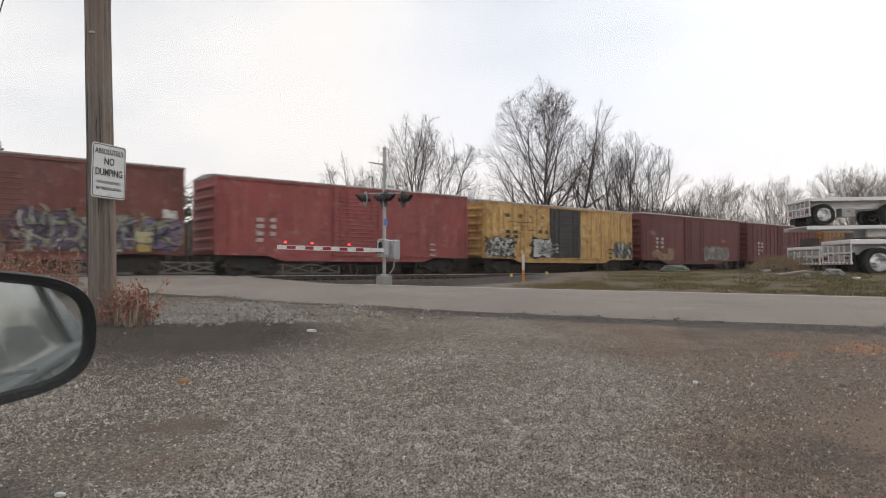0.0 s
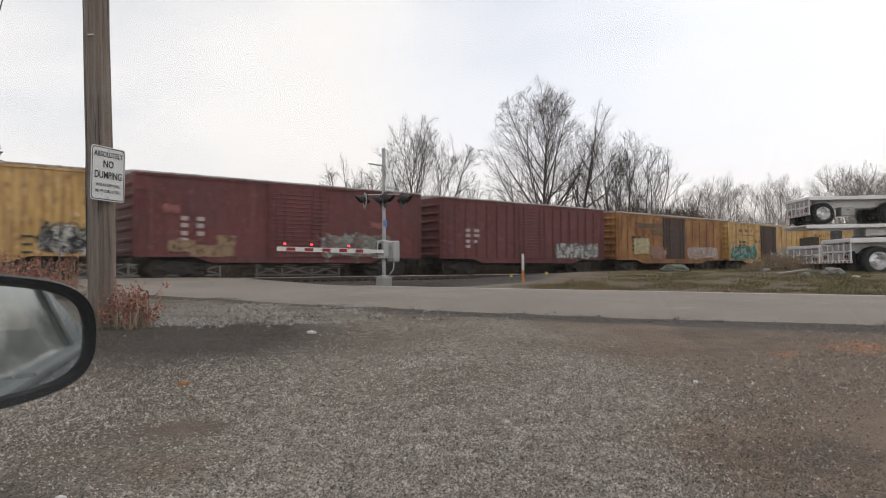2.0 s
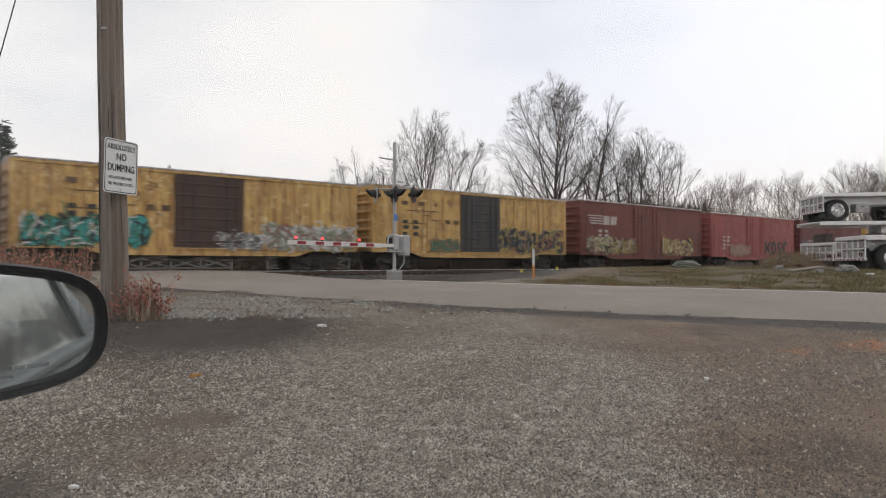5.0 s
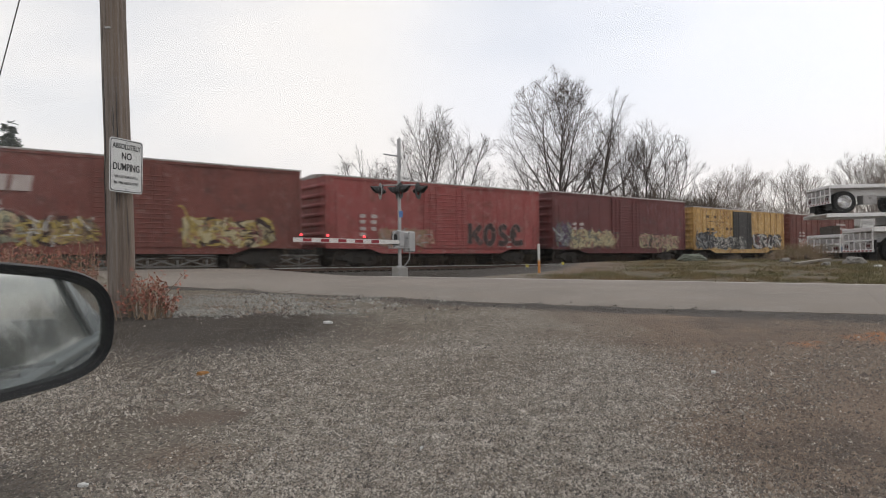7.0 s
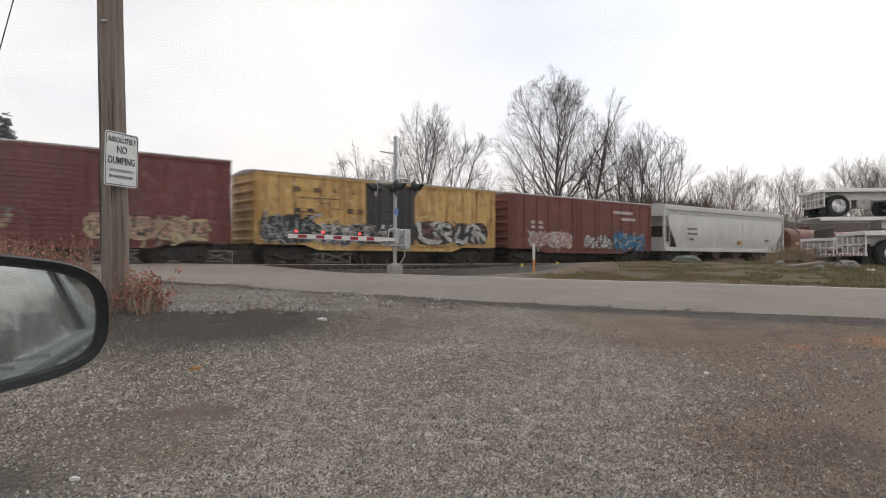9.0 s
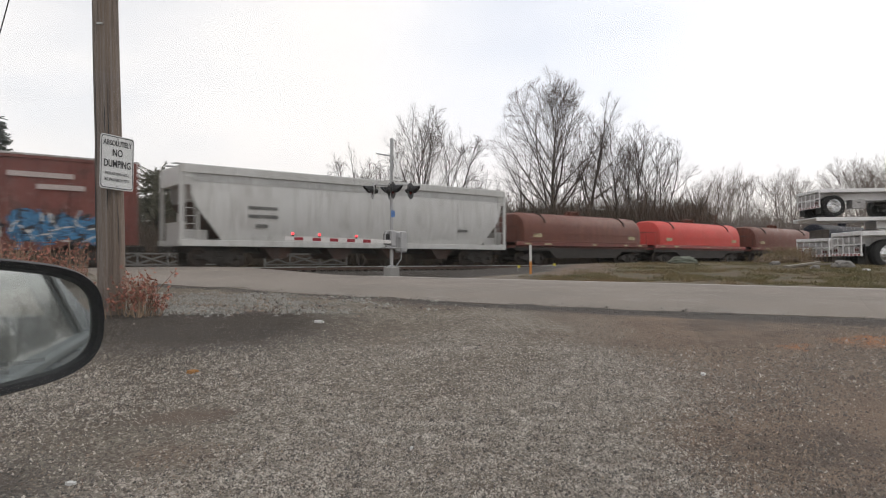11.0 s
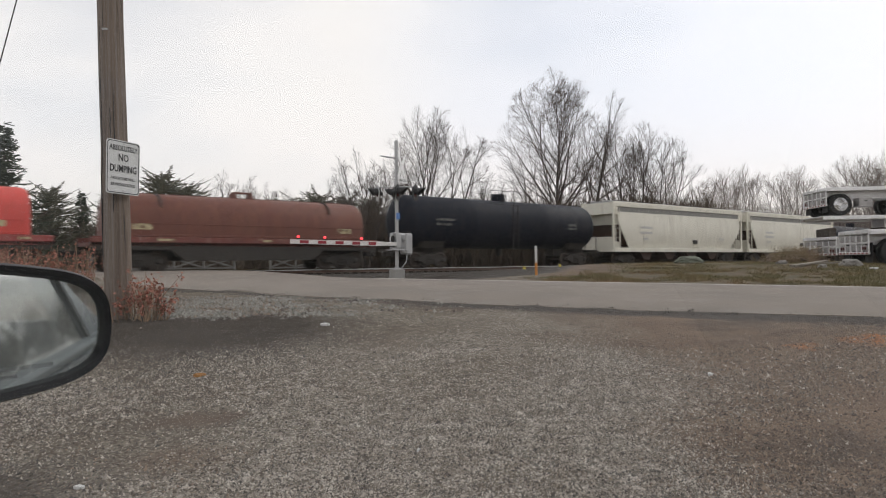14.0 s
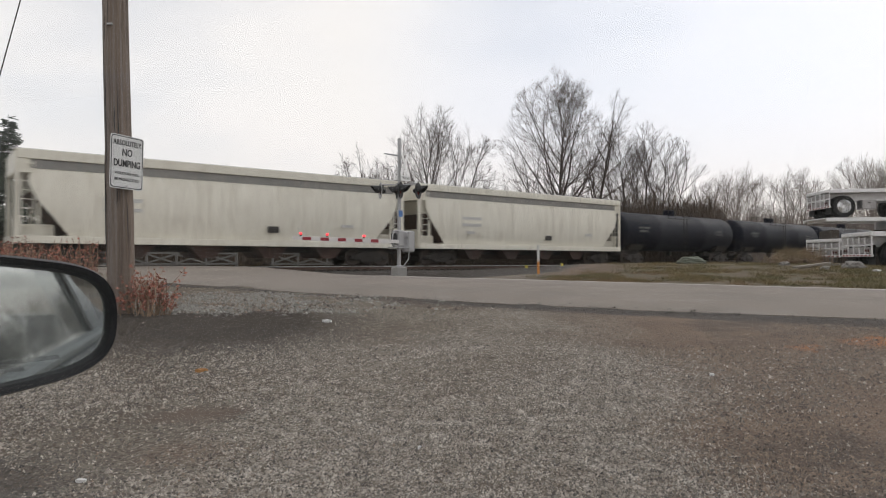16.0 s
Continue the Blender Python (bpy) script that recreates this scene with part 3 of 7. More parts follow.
def strip(name, left, right, qs, lift, mat, label, kind="structure", category="road", cross=19):
    """A sheet that drapes over the ground between two lines of the plan, with closed edges."""
    v, f = [], []
    n = len(qs)
    for i, q in enumerate(qs):
        for k in range(cross):
            s = k / (cross - 1)
            p = site(left[i] + (right[i] - left[i]) * s, q)
            z = float(height(p.x, p.y)) + (lift if cross <= 3 else 0.045 * min(1.0, s * 9, (1 - s) * 9) + 0.004) + 0.05 * (1 - (2 * s - 1) ** 2) * (cross > 3)
            v.append((p.x, p.y, z))
    m = n * cross
    v += [(x, y, z - lift - 0.12) for x, y, z in v]
    for i in range(n - 1):
        for k in range(cross - 1):
            a, b = i * cross + k, (i + 1) * cross + k
            f.append((a, a + 1, b + 1, b))
        for k in (0, cross - 1):
            a, b = i * cross + k, (i + 1) * cross + k
            f.append((a, b, b + m, a + m))
    me = Mesh().add(v, f)
    return tagged(new(name, me.data(name, mat, True)), label, category, kind=kind)


RQ = [q for q in np.arange(-60, 60.01, 0.5) if not -2.0 < q < 2.0]
near_q = [float(q) for q in np.arange(1.0, 60.01, 0.5)]
wob = [0.10 * noise.noise((q * 0.7, 1.0, 0)) + 0.05 * noise.noise((q * 2.9, 5.0, 0)) for q in near_q]
strip("road", [float(np.interp(q, ROAD_Q, ROAD_L)) + w for q, w in zip(near_q, wob)], [float(np.interp(q, ROAD_Q, ROAD_R)) for q in near_q], near_q, 0.035, ASPHALT, "worn grey asphalt road leading to the level crossing")
back_q = [float(q) for q in np.arange(-70, -0.9, 1.0)]
strip("road", [-4.9] * len(back_q), [3.0] * len(back_q), back_q, 0.035, ASPHALT, "worn grey asphalt road beyond the level crossing")
line_q = [float(q) for q in np.arange(12.0, 50.0, 0.5)]
strip("road_line", [float(np.interp(q, ROAD_Q, ROAD_R)) - 0.38 for q in line_q], [float(np.interp(q, ROAD_Q, ROAD_R)) - 0.06 for q in line_q], line_q, 0.048, WHITE_PAINT, "faded white edge line on the asphalt", cross=3, category="road marking")


def make_railway():
    u0, u1 = -70.0, 420.0
    bed = Mesh()
    prof = [(-4.3, 0.08), (-2.1, 0.40), (-1.36, 0.445), (1.36, 0.445), (2.1, 0.40), (4.3, 0.08)]
    us = list(np.arange(u0, 60, 1.0)) + list(np.arange(60, u1 + 1, 12.0))
    v, f = [], []
    for i, u in enumerate(us):
        for q, z in prof:
            p = site(u, q)
            v.append((p.x, p.y, z + 0.04 * noise.noise((u * 0.8, q * 1.3, 0))))
    n = len(prof)
    for i in range(len(us) - 1):
        for k in range(n - 1):
            f.append((i * n + k, i * n + k + 1, (i + 1) * n + k + 1, (i + 1) * n + k))
    bed.add(v, f)
    track = thing("railway_track", "single railway track with worn steel rails on dark ballast", "railway")
    track["kind"] = "structure"
    part("ballast_bed", bed, BALLAST, track, "dark grey stone ballast", True)
    turn = pose(*site(0, 0), 0, 0, TRACK_TURN)
    for side in (-1, 1):
        r, head = Mesh(), Mesh()
        y = side * 0.7525
        r.prism([(y - 0.07, RAIL_TOP - 0.17), (y + 0.07, RAIL_TOP - 0.17), (y + 0.015, RAIL_TOP - 0.13), (y + 0.015, RAIL_TOP - 0.05), (y + 0.034, RAIL_TOP - 0.035), (y + 0.034, RAIL_TOP - 0.012), (y - 0.034, RAIL_TOP - 0.012), (y - 0.034, RAIL_TOP - 0.035), (y - 0.015, RAIL_TOP - 0.05), (y - 0.015, RAIL_TOP - 0.13)], 0, u0, u1)
        rail = part("rail", r, RAIL_STEEL, track, at=turn)
        head.prism([(y - 0.0365, RAIL_TOP - 0.034), (y + 0.0365, RAIL_TOP - 0.034), (y + 0.0365, RAIL_TOP - 0.01), (y + 0.026, RAIL_TOP), (y - 0.026, RAIL_TOP), (y - 0.0365, RAIL_TOP - 0.01)], 0, u0, u1)
        part("rail_head", head, RAIL_BRIGHT, rail, "polished running surface")
    tie = Mesh().box(-0.11, 0.11, -1.3, 1.3, 0.36, 0.535, 0.012).data("tie", TIE_WOOD)
    for i in range(150):
        part("tie", tie, None, track, at=pose(*site(-26 + i * 0.52, 0), 0, random.uniform(-0.6, 0.6), TRACK_TURN + random.uniform(-0.6, 0.6)))
    # crossing surface: timber-edged asphalt panels between and beside the rails
    for a, b in ((-2.6, -0.86), (-0.64, 0.64), (0.86, 2.6)):
        m = Mesh()
        for k in range(4):
            m.box(-4.9 + k * 2.0, -4.9 + k * 2.0 + 1.98, a, b, 0.45, RAIL_TOP - 0.012, 0.012)
        part("crossing_panel", m, ASPHALT, track, "asphalt crossing surface", at=turn)
    # loose ballast stones on the near shoulder
    rng = np.random.default_rng(5)
    st = stones(rng, 11000, 0.035, 0.080)
    uu, qq = rng.uniform(3.1, 36, 11000), 1.35 + 9.0 * rng.random(11000) ** 1.4
    px, py = TRACK_ZERO.x + ALONG.x * uu - AWAY.x * qq, TRACK_ZERO.y + ALONG.y * uu - AWAY.y * qq
    zz = np.interp(qq, [1.36, 2.1, 4.3], [0.445, 0.40, 0.08]) + 0.01
    tagged(new("ballast_stones", place_stones("ballast_stones", st, px, py, np.maximum(zz, surface(px, py)), BALLAST)), "loose dark grey ballast stones beside the track", "ballast", kind="stuff")


ICO_V = [(0, 0, 1), (0.894, 0, 0.447), (0.276, 0.851, 0.447), (-0.724, 0.526, 0.447), (-0.724, -0.526, 0.447), (0.276, -0.851, 0.447),
         (0.724, 0.526, -0.447), (-0.276, 0.851, -0.447), (-0.894, 0, -0.447), (-0.276, -0.851, -0.447), (0.724, -0.526, -0.447), (0, 0, -1)]
ICO_F = [(0, 1, 2), (0, 2, 3), (0, 3, 4), (0, 4, 5), (0, 5, 1), (1, 6, 2), (2, 7, 3), (3, 8, 4), (4, 9, 5), (5, 10, 1),
         (1, 10, 6), (2, 6, 7), (3, 7, 8), (4, 8, 9), (5, 9, 10)]


def stones(rng, count, small, big):
    """Rough stone shapes, each a dented ball with no underside: count x 11 corners."""
    base = np.array(ICO_V[:11])
    s = base[None] * rng.uniform(0.72, 1.25, (count, 11, 1))
    size = small + (big - small) * rng.random(count) ** 2.2
    s *= size[:, None, None] * 0.5 * rng.uniform(0.7, 1.3, (count, 1, 3)) * np.array([1, 1, 0.75])
    a = rng.uniform(0, 2 * np.pi, count)
    c, d = np.cos(a)[:, None], np.sin(a)[:, None]
    x, y = s[..., 0] * c - s[..., 1] * d, s[..., 0] * d + s[..., 1] * c
    return np.stack([x, y, s[..., 2]], -1)


def domes(rng, count, small, big):
    """Small angular stones as six-sided heaps: count x 7 corners."""
    a = np.arange(6) * np.pi / 3
    ring = np.stack([np.cos(a), np.sin(a), np.full(6, -0.35)], -1)
    base = np.concatenate([[[0.0, 0.0, 0.75]], ring])
    s = base[None] * rng.uniform(0.62, 1.3, (count, 7, 1)) + rng.normal(0, 0.14, (count, 7, 3)) * np.array([1, 1, 0.8])
    size = small + (big - small) * rng.random(count) ** 2.4
    s *= size[:, None, None] * 0.5 * rng.uniform(0.75, 1.25, (count, 1, 3))
    t = rng.uniform(0, 2 * np.pi, count)
    c, d = np.cos(t)[:, None], np.sin(t)[:, None]
    return np.stack([s[..., 0] * c - s[..., 1] * d, s[..., 0] * d + s[..., 1] * c, s[..., 2]], -1)


def place_stones(name, shapes, px, py, pz, mat):
    n, corners = shapes.shape[:2]
    tri = ICO_F if corners == 11 else [(0, 1 + k, 1 + (k + 1) % 6) for k in range(6)]
    v = shapes + np.stack([px, py, pz], -1)[:, None]
    f = (np.array(tri)[None] + corners * np.arange(n)[:, None, None]).reshape(-1, 3)
    me = bpy.data.meshes.new(name)
    me.vertices.add(n * corners)
    me.vertices.foreach_set("co", v.astype(np.float32).ravel())
    me.loops.add(len(f) * 3)
    me.loops.foreach_set("vertex_index", f.astype(np.int32).ravel())
    me.polygons.add(len(f))
    me.polygons.foreach_set("loop_start", np.arange(0, len(f) * 3, 3, dtype=np.int32))
    me.polygons.foreach_set("loop_total", np.full(len(f), 3, np.int32))
    me.update(calc_edges=True)
    me.materials.append(mat)
    return me


make_railway()


def make_gravel():
    rng = np.random.default_rng(11)
    n = 420000
    depth = 2.3 + 6.6 * rng.random(n) ** 1.5
    px = rng.uniform(-0.70, 0.70, n) * depth
    fringe = np.arange(n) % 20 == 0          # thinning out towards the car
    depth[fringe] = 2.3 - 1.5 * (1 - np.sqrt(rng.random(fringe.sum())))
    clump = np.array([noise.noise((a * 0.9, b * 0.9, 7.0)) for a, b in zip(px, depth)])
    broad = np.array([noise.noise((a * 0.32, b * 0.45, 3.0)) for a, b in zip(px, depth)])
    q = -((px - TRACK_ZERO.x) * AWAY.x + (depth - TRACK_ZERO.y) * AWAY.y)
    u = (px - TRACK_ZERO.x) * ALONG.x + (depth - TRACK_ZERO.y) * ALONG.y
    wet = wetness(px, depth, u, q, np.interp(q, ROAD_Q, ROAD_L))
    puddle = 1.6 * np.exp(-((px + 1.53) / 0.24) ** 2 - ((depth - 4.03) / 0.14) ** 2)
    keep = (rng.random(n) > puddle) & (rng.random(n) < (0.66 + 0.8 * clump + 0.9 * broad - 0.25 * ease(0.6, 1.0, wet)) * np.where(depth > 6, 0.5, 1.0))
    px, depth, wet, broad = px[keep], depth[keep], wet[keep], broad[keep]
    st = domes(rng, len(px), 0.007, 0.020) * (1 + 0.8 * (rng.random(len(px)) > 0.98))[:, None, None]
    pz = surface(px, depth) + 0.002
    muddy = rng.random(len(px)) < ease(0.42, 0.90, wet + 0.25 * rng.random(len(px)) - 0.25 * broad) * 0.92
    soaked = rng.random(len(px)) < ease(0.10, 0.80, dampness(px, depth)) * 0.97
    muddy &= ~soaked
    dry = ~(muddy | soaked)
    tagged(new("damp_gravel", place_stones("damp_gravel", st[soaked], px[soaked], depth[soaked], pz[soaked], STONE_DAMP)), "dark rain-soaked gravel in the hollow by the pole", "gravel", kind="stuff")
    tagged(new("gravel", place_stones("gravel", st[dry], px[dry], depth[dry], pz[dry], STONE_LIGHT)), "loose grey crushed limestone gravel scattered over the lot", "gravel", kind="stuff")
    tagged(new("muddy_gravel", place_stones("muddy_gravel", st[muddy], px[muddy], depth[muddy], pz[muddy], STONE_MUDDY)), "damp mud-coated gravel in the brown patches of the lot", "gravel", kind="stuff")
    # stones kicked onto the edge of the asphalt
    m = 6500
    q = 14.5 + 16.5 * rng.random(m) ** 1.9
    u = np.interp(q, ROAD_Q, ROAD_L) + rng.normal(-0.28, 0.24, m)
    ex, ey = TRACK_ZERO.x + ALONG.x * u - AWAY.x * q, TRACK_ZERO.y + ALONG.y * u - AWAY.y * q
    st = domes(rng, m, 0.012, 0.040)
    rise = np.clip((u - np.interp(q, ROAD_Q, ROAD_L)) * 0.06, 0, 0.05)
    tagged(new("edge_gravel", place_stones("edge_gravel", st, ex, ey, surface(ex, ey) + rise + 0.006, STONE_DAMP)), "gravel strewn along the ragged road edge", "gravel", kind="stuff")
    # coarser stone windrow along the road edge by the pole
    m = 17000
    by = 7.9 + 4.6 * rng.beta(1.5, 1.8, m) + rng.normal(0, 0.16, m)
    bx = (-0.43 + 0.02 * np.sin(by * 7.0) + rng.gamma(1.6, 0.062, m) * (1.15 - 0.3 * (by - 7.9) / 4.6) + rng.normal(0, 0.012, m)) * by
    q = -((bx - TRACK_ZERO.x) * AWAY.x + (by - TRACK_ZERO.y) * AWAY.y)
    u = (bx - TRACK_ZERO.x) * ALONG.x + (by - TRACK_ZERO.y) * ALONG.y
    ok = u < np.interp(q, ROAD_Q, ROAD_L) + 0.05
    clump = np.array([noise.noise((a * 1.9, b * 1.3, 5.0)) for a, b in zip(bx, by)])
    ok &= rng.random(m) < np.clip(0.72 + 1.5 * clump - 1.6 * np.clip(bx / by + 0.31, 0, 1), 0.03, 1)
    bx, by, clump = bx[ok], by[ok], clump[ok]
    m = len(bx)
    st = domes(rng, m, 0.018, 0.064)
    pz = surface(bx, by) + 0.01
    dull = rng.random(m) < 0.34 - 0.8 * clump
    tagged(new("stone_heap", place_stones("stone_heap", st[~dull], bx[~dull], by[~dull], pz[~dull], STONE_GREY)), "low broken windrow of pale crushed stone beside the road", "stones", kind="stuff")
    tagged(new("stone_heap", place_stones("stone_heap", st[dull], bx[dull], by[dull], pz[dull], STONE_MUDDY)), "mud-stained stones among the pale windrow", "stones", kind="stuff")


make_gravel()


# ---- utility pole, sign, crossing signal ----
def text_mesh(words, size, width, mat, name):
    """Flat letters from the built-in font, squeezed to a width, as a mesh in the x-z plane centred on zero."""
    cu = bpy.data.curves.new(name, "FONT")
    cu.body, cu.size, cu.align_x, cu.extrude, cu.offset = words, size, "CENTER", size * 0.008, size * 0.016
    cu.resolution_u = 3
    tmp = bpy.data.objects.new(name, cu)
    me = bpy.data.meshes.new_from_object(tmp)
    bpy.data.objects.remove(tmp)
    xs = [v.co.x for v in me.vertices]
    k = width / (max(xs) - min(xs))
    mid = (max(xs) + min(xs)) / 2
    for v in me.vertices:
        x, y, z = v.co
        v.co = ((x - mid) * k, -z, y)
    me.materials.clear()
    me.materials.append(mat)
    return me


def make_pole():
    base = Vector((-3.94, 7.8, 0))
    base.z = float(height(base.x, base.y)) - 0.05
    pole = thing("utility_pole", "weathered wooden utility pole with cracks and a reddish foot", "utility pole", pose(*base, 0, -1.5, 0))
    m = Mesh()
    path, rad = [], []
    for i in range(60):
        z = i * 0.19
        path.append((0.006 * math.sin(z * 1.3), 0.006 * math.cos(z * 0.9), z))
        rad.append(0.152 - 0.0030 * z + 0.004 * noise.noise((z * 3, 0, 0)))
    m.tube(path, rad, 20)
    part("shaft", m, POLE_WOOD, pole, smooth=True)
    cracks = Mesh()
    rng = random.Random(3)
    for i in range(26):
        a, z0, ln = rng.uniform(math.pi * 1.05, math.pi * 1.95), rng.uniform(0.2, 7.0), rng.uniform(0.3, 1.6)
        r = 0.1525 - 0.0030 * z0
        pts = [(math.cos(a + 0.03 * rng.uniform(-1, 1)) * (r + 0.0005), math.sin(a) * (r + 0.0005), z0 + ln * k / 5) for k in range(6)]
        cracks.tube(pts, [0.001, 0.004, 0.006, 0.006, 0.004, 0.001], 4)
    part("crack", cracks, BLACK_PAINT, pole, "dark drying cracks")
    for z, ang in ((6.2, -1.2), (3.4, -1.6)):
        part("staple", Mesh().box(-0.03, 0.03, -0.165, -0.125, z, z + 0.02), GALV, pole)
    # wire strung down to the lot edge
    # sign on the pole's near face
    sz, sw = 0.615, 0.455
    turn = 67.0
    mid = Vector((-3.805, 7.635, 2.195))
    sign = thing("no_dumping_sign", "white metal no-dumping sign with black letters on the pole", "sign", pose(*mid, 0, 1.0, turn))
    r = 0.035
    out = []
    for cx_, cz_, a0 in ((sw / 2 - r, sz / 2 - r, 0), (-sw / 2 + r, sz / 2 - r, 90), (-sw / 2 + r, -sz / 2 + r, 180), (sw / 2 - r, -sz / 2 + r, 270)):
        out += [(cx_ + r * math.cos(radians(a0 + k * 22.5)), cz_ + r * math.sin(radians(a0 + k * 22.5))) for k in range(5)]
    part("plate", Mesh().prism(out, 1, 0.0, 0.004), SIGN_WHITE, sign)
    border = Mesh()
    n = len(out)
    outer = [(x * 0.955, z * 0.965) for x, z in out]
    inner = [(x * 0.915, z * 0.935) for x, z in out]
    border.add([(x, -0.0015, z) for x, z in outer] + [(x, -0.0015, z) for x, z in inner], [(i, (i + 1) % n, n + (i + 1) % n, n + i) for i in range(n)])
    part("border", border, SIGN_BLACK, sign, "thin black border")
    for words, size, width, z in (("ABSOLUTELY", 0.085, 0.385, 0.190), ("NO", 0.115, 0.135, 0.072), ("DUMPING", 0.115, 0.36, -0.055), ("VIOLATORS WILL", 0.045, 0.33, -0.145), ("BE PROSECUTED", 0.045, 0.33, -0.215)):
        part("lettering", text_mesh(words, size, width, SIGN_BLACK, "lettering"), None, sign, at=pose(0, -0.003, z))
    for z in (0.27, -0.27):
        part("bolt", Mesh().lathe([(0, -0.008), (0.010, -0.008), (0.012, 0), (0.012, 0.10)], (0, 0, z), (0, 1, 0), 10), GALV, sign)


make_pole()


def make_cable():
    foot = Vector((-7.09, 9.0, 0.42))
    way = Vector((-0.26, 0.0, -0.98))
    m = Mesh().tube([foot - way * 11.5, foot - way * 5, foot], 0.008, 6)
    tagged(new("guy_wire", m.data("guy_wire", WIRE_BLACK)), "thin dark steel guy wire anchored beside the pole", "wire")


make_cable()


MAST = Vector((-2.14, 24.5, 0))


BRIGHT_BOARD = material("white_reflective_board", (0.86, 0.86, 0.85), (0.80, 0.80, 0.79), 0.35, scale=4, bump=0.02)


def make_signal():
    base = Vector((MAST.x, MAST.y, float(height(MAST.x, MAST.y))))
    turn = TRACK_TURN + 180.0        # local x: the way the arm reaches, local y towards the lot
    sig = thing("crossing_signal", "railway crossing signal mast with lowered red and white gate arm", "crossing signal", pose(*base, 0, 0, turn))
    part("foundation", Mesh().box(-0.22, 0.22, -0.22, 0.22, -0.3, 0.34, 0.03), CONCRETE, sig, "rough concrete foot")
    mast = Mesh().tube([(0, 0, 0.34), (0, 0, 5.0)], 0.066, 14)
    mast.lathe([(0.15, 0.34), (0.15, 0.37), (0.09, 0.40), (0.066, 0.40)], (0, 0, 0), (0, 0, 1), 14)
    part("mast", mast, GALV, sig, "pale galvanised mast", True)
    part("cap", Mesh().lathe([(0.0, 0.06), (0.05, 0.05), (0.078, 0.0), (0.078, -0.06)], (0, 0, 5.0), (0, 0, 1), 14), GALV, sig)
    def local(wx, wy, z):
        a = radians(-turn)
        return (wx * math.cos(a) - wy * math.sin(a), wx * math.sin(a) + wy * math.cos(a), z)
    face = -13.0 - turn               # the way the boards face, towards the road's approach
    for s in (-1, 1):
        b = Mesh().box(-0.61, 0.61, -0.004, 0.004, -0.095, 0.095, 0.002)
        part("crossbuck_board", b, BRIGHT_BOARD, sig, "white crossbuck board", at=pose(*local(0.20 + 0.01 * s, -0.06, 4.05), 0, 0, face + 90) @ pose(0, 0, 0, 0, 45 * s, 0))
    plate = part("track_plate", Mesh().box(-0.24, 0.24, -0.004, 0.004, -0.10, 0.10, 0.002), BRIGHT_BOARD, sig, "small white plate below the crossed boards", at=pose(*local(0.22, -0.06, 3.58), 0, 0, 52 - turn))
    part("plate_letters", text_mesh("TRACKS", 0.11, 0.40, SIGN_BLACK, "plate_letters"), None, plate, at=pose(0, -0.006, -0.04))
    # small bracket arm near the top
    part("top_bracket", Mesh().tube([local(0, 0, 4.40), local(-0.28, 0.02, 4.44), local(-0.58, 0.05, 4.50)], [0.035, 0.03, 0.022], 8).lathe([(0, 0.10), (0.06, 0.09), (0.075, 0), (0.06, -0.10), (0, -0.11)], (0, 0, 4.40), (0, 0, 1), 10), GALV, sig)
    # flashers: crossarm with two pairs of lamps back to back and one single
    arm = Mesh().tube([local(-0.62, 0.05, 3.34), local(0.64, -0.05, 3.34)], 0.026, 8)
    part("lamp_crossarm", arm, GALV, sig)
    for wx, wy, aim in ((-0.70, 0.0, 200), (-0.10, 0.20, 172), (0.08, -0.24, -14), (0.70, 0.0, -20)):
        tilt, face, (x, y, _) = 0, aim + 90 - turn, local(wx, wy, 0)
        lamp = part("flasher", Mesh().lathe([(0.0, 0.22), (0.06, 0.20), (0.10, 0.10), (0.155, 0.02), (0.155, 0.0)], (0, 0, 0), (0, 1, 0), 20), BLACK_PAINT, sig, "black flasher housing", True, pose(x, y, 3.12, tilt, 0, face))
        # leftmost disc is grey: skylight on black paint put into its material
        part("background_disc", Mesh().lathe([(0.155, 0.0), (0.30, 0.0), (0.305, 0.006), (0.30, 0.012), (0.155, 0.012)], (0, 0, 0), (0, 1, 0), 28), GALV if wx < -0.5 else BLACK_PAINT, lamp)
        part("lens", Mesh().lathe([(0.0, -0.03), (0.08, -0.022), (0.15, 0.0)], (0, 0, 0), (0, 1, 0), 20), LAMP_OFF, lamp)
        hood = Mesh()
        n = 14
        vs, fs = [], []
        for k in range(n + 1):
            w = radians(-20 + 220 * k / n)
            ln = 0.36 * (0.35 + 0.65 * math.sin(max(0, min(math.pi, math.pi * k / n))))
            for r, yy in ((0.185, 0.0), (0.185, -ln), (0.175, -ln), (0.175, 0.0)):
                vs.append((r * math.cos(w), yy, r * math.sin(w)))
        for k in range(n):
            for j in range(4):
                fs.append((k * 4 + j, k * 4 + (j + 1) % 4, (k + 1) * 4 + (j + 1) % 4, (k + 1) * 4 + j))
        part("hood", hood.add(vs, fs), BLACK_PAINT, lamp)
        part("hanger", Mesh().tube([(0, 0.10, 0.08), (0, 0.10, 0.22)], 0.03, 8), BLACK_PAINT, lamp)
    part("number_plate", Mesh().box(-0.10, 0.10, 0.07, 0.08, 2.16, 2.40, 0.004), BLUE_PLATE, sig, "small blue plate", at=pose(0, 0, 0, 0, 0, 10))
    # gate mechanism with counterweight
    z = 1.22
    mech = part("gate_mechanism", Mesh().box(-0.13, 0.13, -0.30, 0.14, z - 0.15, z + 0.45, 0.03), GALV, sig, "grey gate machine case")
    part("case_lid", Mesh().box(-0.10, 0.10, 0.14, 0.16, z - 0.10, z + 0.40, 0.008), GALV, mech)
